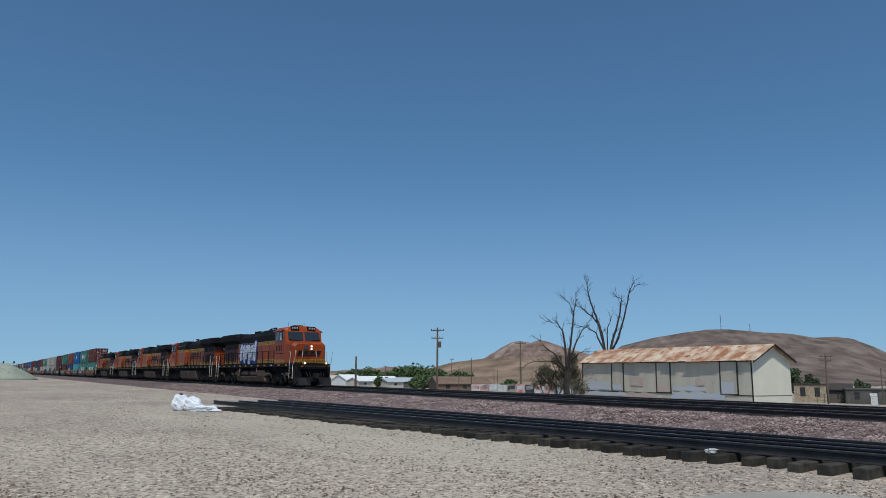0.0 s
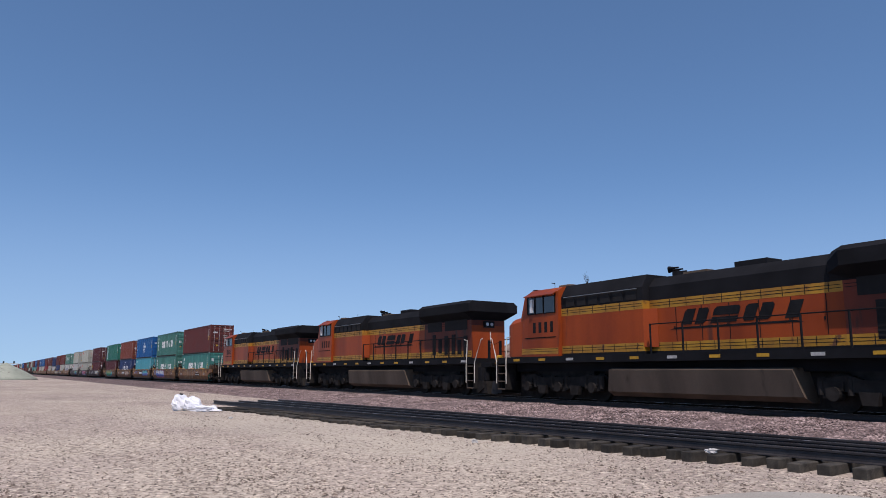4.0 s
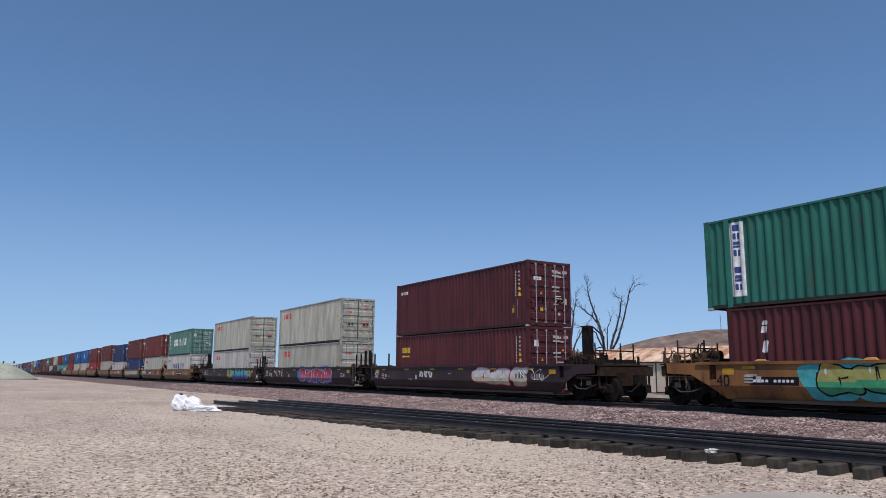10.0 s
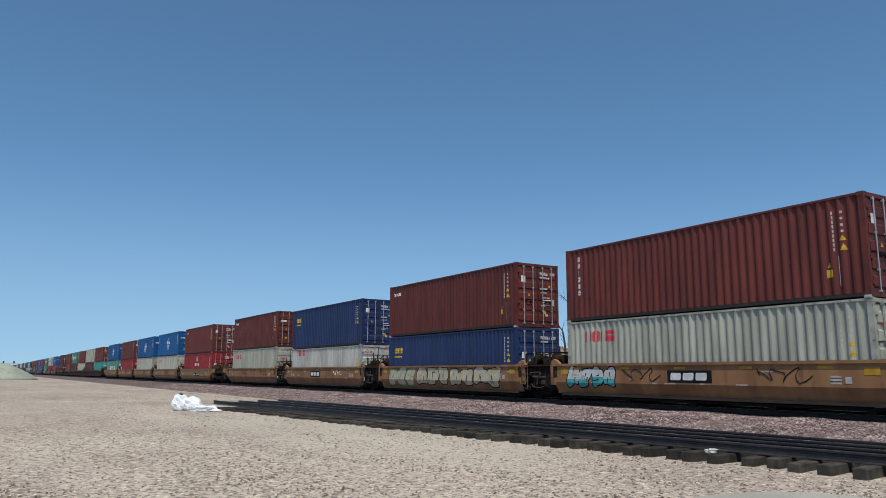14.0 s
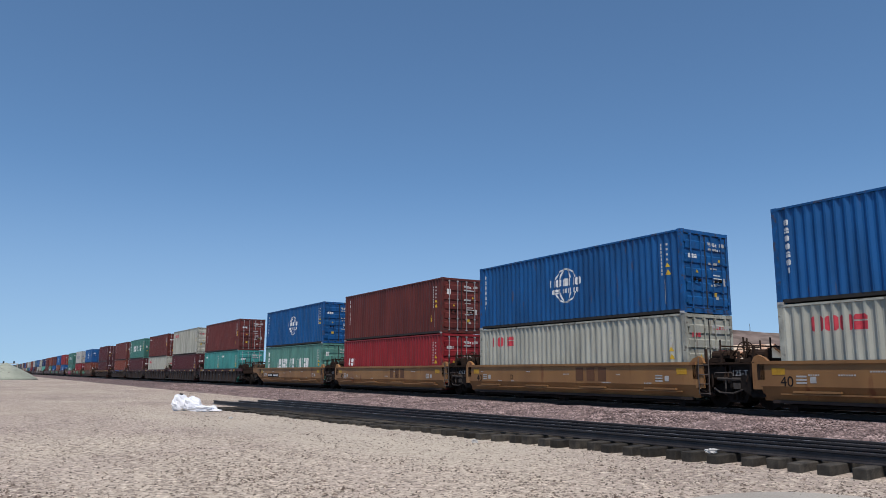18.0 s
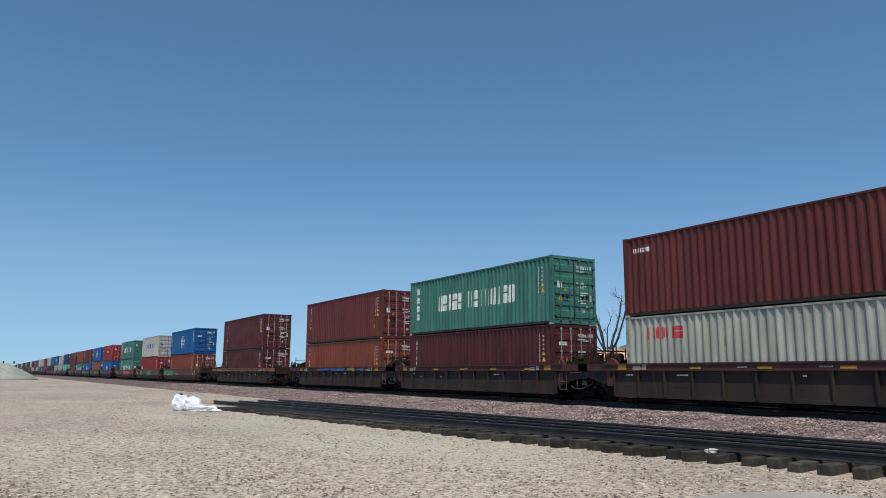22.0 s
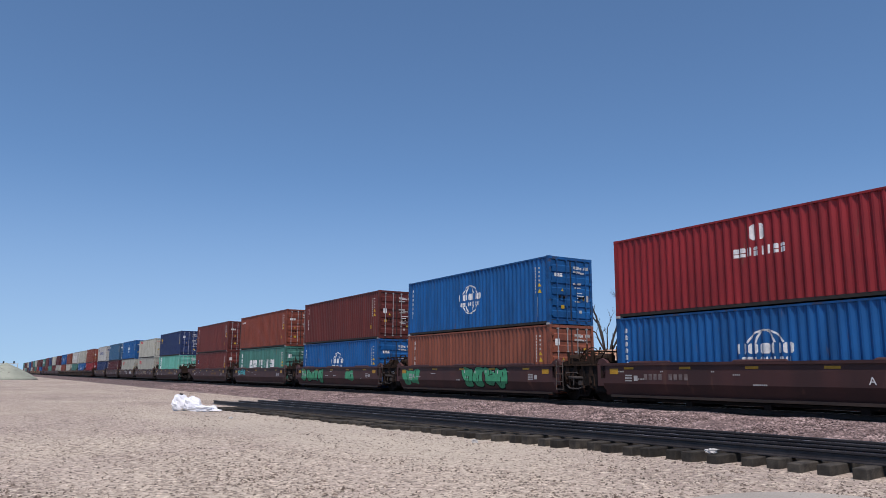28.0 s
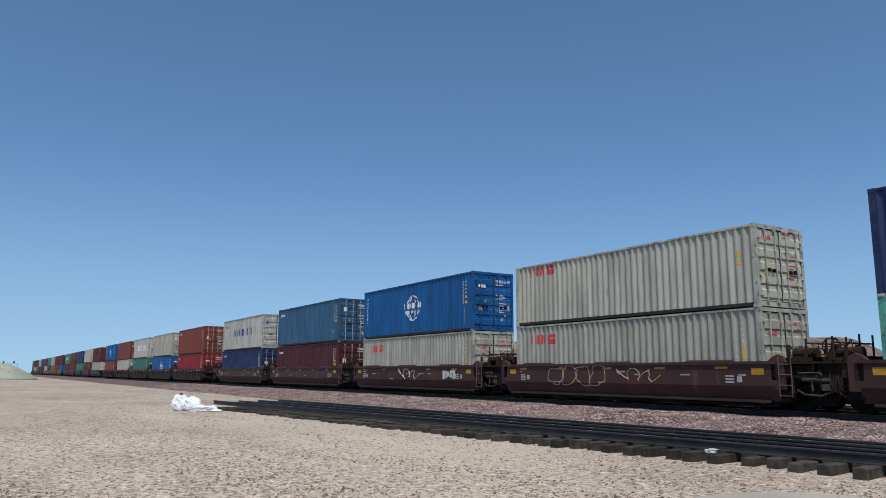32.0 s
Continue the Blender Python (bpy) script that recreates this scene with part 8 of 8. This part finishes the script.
# green trees of the town
for k, (deg, dist, hgt, wid) in enumerate(((-6.9, 265, 5.2, 10), (-5.2, 270, 6.0, 12), (-4.0, 268, 5.4, 10), (-3.0, 272, 7.2, 10), (-2.0, 272, 8.6, 12), (-1.0, 268, 7.6, 11), (-0.2, 262, 6.6, 9), (0.9, 255, 5.6, 8), (1.6, 255, 6.2, 8), (-4.6, 232, 3.2, 5), (-7.8, 268, 4.0, 9),
                                           (-1.6, 200, 3.2, 6), (5.1, 160, 2.6, 4))):
    x, y = bearing(deg, dist)
    leafy("green_tree", x, y, hgt - 0.5, wid, 80 + k, M_LEAF, "leafy green tree among the houses", "tree", 0.42, 2000, 0.2)
for k, (deg, dist, hgt, wid) in enumerate(((25.3, 185, 7.2, 5), (26.3, 190, 5.6, 5), (29.2, 190, 4.6, 4.0), (31.6, 180, 8.0, 6))):
    x, y = bearing(deg, dist)
    leafy("green_tree", x, y, hgt, wid, 120 + k, M_DUSTLEAF if k < 3 else M_DRYLEAF, "leafy green tree behind low buildings" if k < 3 else "grey half-bare tree behind low buildings", "tree", 0.25, 2400, 0.2)


# ---- poles ----
def utility_pole(deg, dist, top, arms, r=0.15, drum=False, label="weathered wooden utility pole with crossarms"):
    x, y = bearing(deg, dist)
    z = land(x, y)
    t = thing("utility_pole", label, "utility pole", "poles", m=pose(x, y, z, 0, 0, HEADING - 90 - deg))
    h = top - z
    bm = fresh()
    tube(bm, [(0, 0, -0.5), (0, 0, h * 0.5), (0, 0, h)], [r, r * 0.88, r * 0.7], 10)
    part("pole", bm, M_POLE, t)
    for dz, half in arms:
        bm = fresh()
        box(bm, -half, half, -0.16, -0.04, h - dz - 0.08, h - dz + 0.06)
        arm = part("crossarm", bm, M_POLE, t)
        for k in (-0.92, -0.4, 0.4, 0.92):
            bm = fresh()
            tube(bm, [(half * k, -0.1, h - dz + 0.06), (half * k, -0.1, h - dz + 0.26)], 0.05, 6)
            part("insulator", bm, M_TANK, arm)
    if drum:
        bm = fresh()
        tube(bm, [(0.35, -0.1, h - 3.0), (0.35, -0.1, h - 2.1)], 0.24, 12)
        part("transformer", bm, M_TANK, t, "grey pole transformer")
    return t


utility_pole(-0.39, 112, 8.53, [(0.45, 1.0), (1.6, 0.9)], 0.17, True)
utility_pole(5.98, 120, 6.9, [(0.35, 0.85)], 0.15)
utility_pole(2.22, 125, 4.3, [], 0.11, label="plain weathered timber post without wires")
utility_pole(1.27, 110, 2.7, [], 0.07, label="thin timber post beside the road")
utility_pole(-6.6, 75, 3.3, [], 0.12, label="dark stout timber post beside the track")
utility_pole(27.2, 130, 4.9, [(0.3, 0.9), (0.95, 0.8)], 0.14)
utility_pole(-4.35, 250, 4.2, [(0.3, 1.0)], 0.2)
utility_pole(3.95, 140, 2.6, [], 0.07, label="thin timber post beside the road")
utility_pole(4.2, 140, 2.5, [], 0.07, label="thin timber post beside the road")
utility_pole(30.4, 150, 3.0, [], 0.1, label="plain weathered timber post without wires")
utility_pole(0.72, 240, 6.5, [(0.2, 0.7)], 0.12)
for deg in (-9.2, -8.9):
    utility_pole(deg, 260, 3.2, [], 0.14, label="far timber post in the town")


# ---- houses ----
def house(deg, dist, width, depth, wall, roof_h, turn, wall_mat, roof_mat, label, base=None, windows=2):
    x, y = bearing(deg, dist)
    z = land(x, y) if base is None else base
    t = thing("house", label, "house", "houses of the town", m=pose(x, y, z, 0, 0, turn))
    bm = fresh()
    box(bm, -width / 2, width / 2, -depth / 2, depth / 2, -0.6, wall)
    prism(bm, [(-depth / 2, wall), (depth / 2, wall), (0, wall + roof_h)], -width / 2, width / 2, "x") if roof_h > 0.15 else None
    part("wall", bm, wall_mat, t)
    for s in (-1, 1):
        bm = fresh()
        if roof_h > 0.15:
            e = 0.35
            yl = s * (depth / 2 + e)
            zl = wall + roof_h - (depth / 2 + e) * roof_h / (depth / 2)
            loft(bm, [[(xx, 0, wall + roof_h + 0.02), (xx, yl, zl + 0.02), (xx, yl, zl + 0.14), (xx, 0, wall + roof_h + 0.16)] for xx in (-width / 2 - 0.3, width / 2 + 0.3)])
        else:
            box(bm, -width / 2 - 0.15, width / 2 + 0.15, *sorted((0, s * (depth / 2 + 0.15))), wall + 0.004, wall + 0.2)
        part("roof", bm, roof_mat, t)
    for k in range(windows):
        xx = -width / 2 + width * (k + 0.6) / (windows + 0.2)
        bm = fresh()
        box(bm, xx - 0.45, xx + 0.45, -depth / 2 - 0.03, -depth / 2 - 0.003, wall * 0.35, wall * 0.8)
        win = part("window", bm, M_GLASS, t)
        bm = fresh()
        box(bm, xx - 0.52, xx + 0.52, -depth / 2 - 0.05, -depth / 2 - 0.031, wall * 0.8, wall * 0.86)
        part("window_frame", bm, M_DARKWOOD if dist < 170 else M_WHITE, win)
    return t


T0 = HEADING - 90
house(-7.2, 238, 8.0, 6.0, 1.9, 1.5, T0 + 55, M_WHITE, M_WHITEROOF, "small white house with a bright metal gable roof", windows=1)
house(-6.3, 225, 5.5, 5.0, 1.6, 0.9, T0 + 50, M_PALEWALL, M_WHITEROOF, "small outbuilding with a bright white roof", windows=1)
house(-5.1, 240, 12.0, 8.0, 1.9, 1.3, T0 + 10, M_PALEWALL, M_WHITEROOF, "low pale house with a white roof", windows=3)
house(-4.0, 232, 6.0, 6.0, 1.7, 1.0, T0 + 40, M_PALEWALL, M_GREYROOF, "low pale house with a blue grey roof", windows=1)
house(-2.7, 242, 17.0, 8.0, 2.0, 1.1, T0 + 6, M_GREYWALL, M_GREYROOF, "long low house with a blue grey metal roof", windows=4)
house(-9.0, 245, 15.0, 7.0, 1.8, 1.2, T0, M_PALEWALL, M_PALEWALL, "long low pale building in the town", windows=3)
house(1.3, 168, 12.0, 9.0, 1.55, 1.4, T0 + 14, M_BROWNROOF, M_BROWNROOF, "low brown house under a shingle roof", windows=3)
house(26.1, 160, 5.4, 5.0, 3.3, 0.0, T0 - 26, M_BRICK, M_DARKWOOD, "low tan rubble stone building with a flat dark roof", windows=2)
house(27.85, 165, 4.2, 6.0, 2.6, 1.0, T0 - 26, M_GREYWALL, M_DARKWOOD, "dark low house with a black roof", windows=1)
grey = house(29.9, 160, 9.5, 6.0, 2.7, 0.0, T0 - 26, M_GREYWALL, M_GREYWALL, "low drab grey flat-roofed building with a white door", windows=3)
bm = fresh()
box(bm, -0.9, 0.3, -3.06, -3.02, 0.0, 2.1)
part("door", bm, M_WHITE, grey, "white door")
house(10.4, 120, 14.0, 5.0, 1.35, 0.0, T0, M_PALEWALL, M_PALEWALL, "long low pale wall-like building by the road", windows=0)

# painted roadside wall, panel by panel
wall = thing("roadside_wall", "low block wall painted panel by panel with faded murals", "wall")
panel_cols = [GRAFFITI[1], surface("mural_grey", (0.30, 0.31, 0.32), (0.18, 0.19, 0.2), 1.5, 0.9), GRAFFITI[1], surface("mural_red", (0.45, 0.10, 0.09), (0.55, 0.5, 0.48), 1.2, 0.9), surface("mural_dark", (0.06, 0.06, 0.07), None, 1.5, 0.9),
              surface("mural_tan", (0.34, 0.30, 0.26), (0.22, 0.19, 0.17), 1.5, 0.9), surface("mural_blue", (0.30, 0.38, 0.42), (0.5, 0.5, 0.48), 1.2, 0.9)]
x0, y0 = bearing(2.25, 95)
x1, y1 = bearing(12.0, 91)
for k in range(14):
    a, b = k / 14, (k + 0.96) / 14
    px, py, qx, qy = x0 + (x1 - x0) * a, y0 + (y1 - y0) * a, x0 + (x1 - x0) * b, y0 + (y1 - y0) * b
    ln = math.hypot(qx - px, qy - py)
    bm = fresh()
    box(bm, 0, ln, -0.1, 0.1, -1.6, (0.33 if k < 8 else 0.75) + 0.04 * (k % 3))
    p = part("wall_panel", bm, panel_cols[(k * 3) % 7 if k != 5 else 3], wall)
    p.matrix_basis = pose(px, py, 0, 0, 0, math.degrees(math.atan2(qy - py, qx - px)))
    bm = fresh()
    for j in range(3):
        blob(bm, ln * (0.25 + 0.25 * j), -0.05 + 0.05 * j, ln * 0.15, 0.25, k + j * 1.7, -0.104, 0.1)
    part("mural_patch", bm, panel_cols[(k * 2 + 3) % 7], p)

# wire fence before the low buildings
fence = thing("wire_fence", "low thin post and wire fence", "fence")
fx0, fy0 = bearing(26.5, 140)
fx1, fy1 = bearing(31.5, 138)
for k in range(12):
    x, y = fx0 + (fx1 - fx0) * k / 11, fy0 + (fy1 - fy0) * k / 11
    bm = fresh()
    tube(bm, [(x, y, land(x, y) - 0.2), (x, y, land(x, y) + 1.5)], 0.05, 5)
    part("post", bm, M_TANK, fence)
for dz in (0.5, 1.0, 1.4):
    bm = fresh()
    tube(bm, [(fx0, fy0, land(fx0, fy0) + dz), (fx1, fy1, land(fx1, fy1) + dz)], 0.02, 4)
    part("wire", bm, M_TANK, fence)


# ---- hills ----
def hill_material(name, a, b, c):
    m, n, l, bsdf = nodes_of(name)
    tc = n.new("ShaderNodeTexCoord")
    down = n.new("ShaderNodeMapping")            # gullies and stripes of rubble run down the slope
    down.vector_type = "TEXTURE"
    down.inputs["Rotation"].default_value = (0, 0, radians(HEADING - 16))
    down.inputs["Scale"].default_value = (3.2, 1.0, 1.0)
    l.new(tc.outputs["Object"], down.inputs["Vector"])
    big = n.new("ShaderNodeTexNoise")
    big.inputs["Scale"].default_value, big.inputs["Detail"].default_value = 0.02, 9
    l.new(down.outputs[0], big.inputs["Vector"])
    ramp = n.new("ShaderNodeValToRGB")
    e = ramp.color_ramp.elements
    e[0].position, e[0].color, e[1].position, e[1].color = 0.35, rgb(a), 0.68, rgb(c)
    e.new(0.52).color = rgb(b)
    l.new(big.outputs["Fac"], ramp.inputs[0])
    fine = n.new("ShaderNodeTexNoise")
    fine.inputs["Scale"].default_value, fine.inputs["Detail"].default_value = 0.05, 10
    l.new(down.outputs[0], fine.inputs["Vector"])
    mix = n.new("ShaderNodeMix")
    mix.data_type, mix.blend_type = "RGBA", "OVERLAY"
    mix.inputs["Factor"].default_value = 0.34
    l.new(ramp.outputs[0], mix.inputs["A"])
    sharp = n.new("ShaderNodeMapRange")
    sharp.inputs["From Min"].default_value, sharp.inputs["From Max"].default_value = 0.32, 0.68
    l.new(fine.outputs["Fac"], sharp.inputs["Value"])
    l.new(sharp.outputs[0], mix.inputs["B"])
    l.new(mix.outputs["Result"], bsdf.inputs["Base Color"])
    bsdf.inputs["Roughness"].default_value = 1.0
    bsdf.inputs["Specular IOR Level"].default_value = 0.0
    bp = n.new("ShaderNodeBump")
    bp.inputs["Strength"].default_value, bp.inputs["Distance"].default_value = 0.4, 5.0
    l.new(fine.outputs["Fac"], bp.inputs["Height"])
    l.new(bp.outputs[0], bsdf.inputs["Normal"])
    return m


def hill(name, ridge, dist, near, material, label, rough, seed, steps=46):
    """A range of hills: crest heights by bearing, falling to the plain before and behind."""
    degs = [r[0] for r in ridge]
    els = [r[1] for r in ridge]
    nu = 150
    verts, faces = [], []
    us = np.linspace(degs[0], degs[-1], nu)
    for d in us:
        top = dist * math.tan(radians(float(np.interp(d, degs, els)))) + 1.6 + 4
        for v in range(steps + 1):
            k = v / steps
            r = near + (dist - near) * k / 0.75 if k < 0.75 else dist + (dist - near) * (k - 0.75)
            f = (k / 0.75) ** 1.6 if k < 0.75 else max(0.0, 1 - (k - 0.75) / 0.25) ** 0.8
            f = f * f * (3 - 2 * f) * 0.45 + f * 0.55
            x, y = bearing(float(d), r)
            g = abs(noise.noise(Vector((x * 0.006 + seed, y * 0.006, seed)))) * 1.0 + 0.5 * abs(noise.noise(Vector((x * 0.016, y * 0.016 + seed, 2)))) + 0.25 * noise.noise(Vector((x * 0.05, y * 0.05, seed)))
            h = top * f - rough * g * (1.0 if abs(k - 0.75) > 0.06 else 0.25) * min(1.0, f * 3) * (1 if f > 0 else 0)
            verts.append((x, y, -4.0 + h))
    w = steps + 1
    for i in range(nu - 1):
        for j in range(steps):
            faces.append((i * w + j, i * w + j + 1, (i + 1) * w + j + 1, (i + 1) * w + j))
    me = bpy.data.meshes.new(name)
    me.from_pydata(verts, [], faces)
    me.materials.append(material)
    me.polygons.foreach_set("use_smooth", [True] * len(me.polygons))
    return tagged(new(name, me), label, "hill", kind="structure")


M_HILL = hill_material("dark_brown_hillside", (0.125, 0.098, 0.087), (0.158, 0.125, 0.109), (0.195, 0.157, 0.135))
M_PINKHILL = hill_material("pale_pink_hillside", (0.16, 0.112, 0.097), (0.215, 0.158, 0.134), (0.29, 0.228, 0.192))
M_BANK = hill_material("tan_desert_slope", (0.20, 0.145, 0.105), (0.25, 0.185, 0.135), (0.29, 0.22, 0.165))
hill("hill_east", [(10.5, 0.0), (11.86, 1.0), (13.55, 2.17), (15.61, 2.74), (17.63, 3.06), (19.61, 3.32), (21.15, 3.32), (23.38, 3.08), (25.19, 2.93), (26.59, 2.67), (27.97, 2.68), (28.97, 2.51), (29.93, 2.06), (30.8, 1.60), (32.98, 0.7), (36, 0.0)], 1500, 420, M_HILL, "broad dark brown bare desert hill", 10, 1.0)
hill("hill_west", [(-3, 0.0), (-0.99, 0.26), (0.74, 0.62), (2.04, 0.86), (3.34, 1.31), (4.65, 2.18), (5.3, 2.52), (5.95, 2.61), (6.81, 2.46), (7.45, 2.69), (8.09, 2.52), (9.36, 2.05), (11.87, 1.42), (14.31, 0.58), (16, 0.0)], 2000, 900, M_PINKHILL, "pale pinkish bare rocky hill", 22, 5.0)
hill("hill_bank", [(-8, -0.1), (-6.16, 0.02), (-3.58, 0.20), (-0.99, 0.46), (0.74, 0.90), (2.91, 1.18), (5.07, 1.23), (7.65, 1.33), (11.45, 1.33), (14.32, 0.9), (18, 0.3), (20, 0.0)], 700, 300, M_BANK, "low tan desert slope", 3, 9.0)
hill("hill_far", [(-16, 0.0), (-12, 0.08), (-9.56, 0.13), (-7.87, 0.23), (-6.17, 0.36), (-4.02, 0.55), (-1.86, 0.39), (0.74, 0.27), (3, 0.1)], 3200, 2300, M_PINKHILL, "far low pinkish hills", 12, 12.0)
for deg, top, half in ((20.6, 116.0, 1.6), (22.55, 97.0, 1.2)):
    x, y = bearing(deg, 1500)
    t = thing("radio_mast", "thin steel radio mast on the hill crest", "mast", m=pose(x, y, 78.0))
    bm = fresh()
    for k in range(3):
        a = 2.1 * k
        tube(bm, [(half * math.cos(a), half * math.sin(a), 0), (0.2 * math.cos(a), 0.2 * math.sin(a), top - 78)], 0.13, 4)
    for k in range(9):
        z = (top - 78) * k / 9
        s = half * (1 - k / 9) + 0.2
        tube(bm, [(s, 0, z), (-s * 0.5, s * 0.86, z + 2), (-s * 0.5, -s * 0.86, z + 3)], 0.14, 4)
    part("lattice", bm, M_TANK, t)


def motions():
    for ob, q, y, z in RIDERS:
        back = 180 if ob.name in TURNED else 0
        walk(ob, [(t, pose(q + run(t), y, z, 0, 0, back)) for t in (0, 4, 8, 12, 16, 20, 24, 28, 32)])


motions()
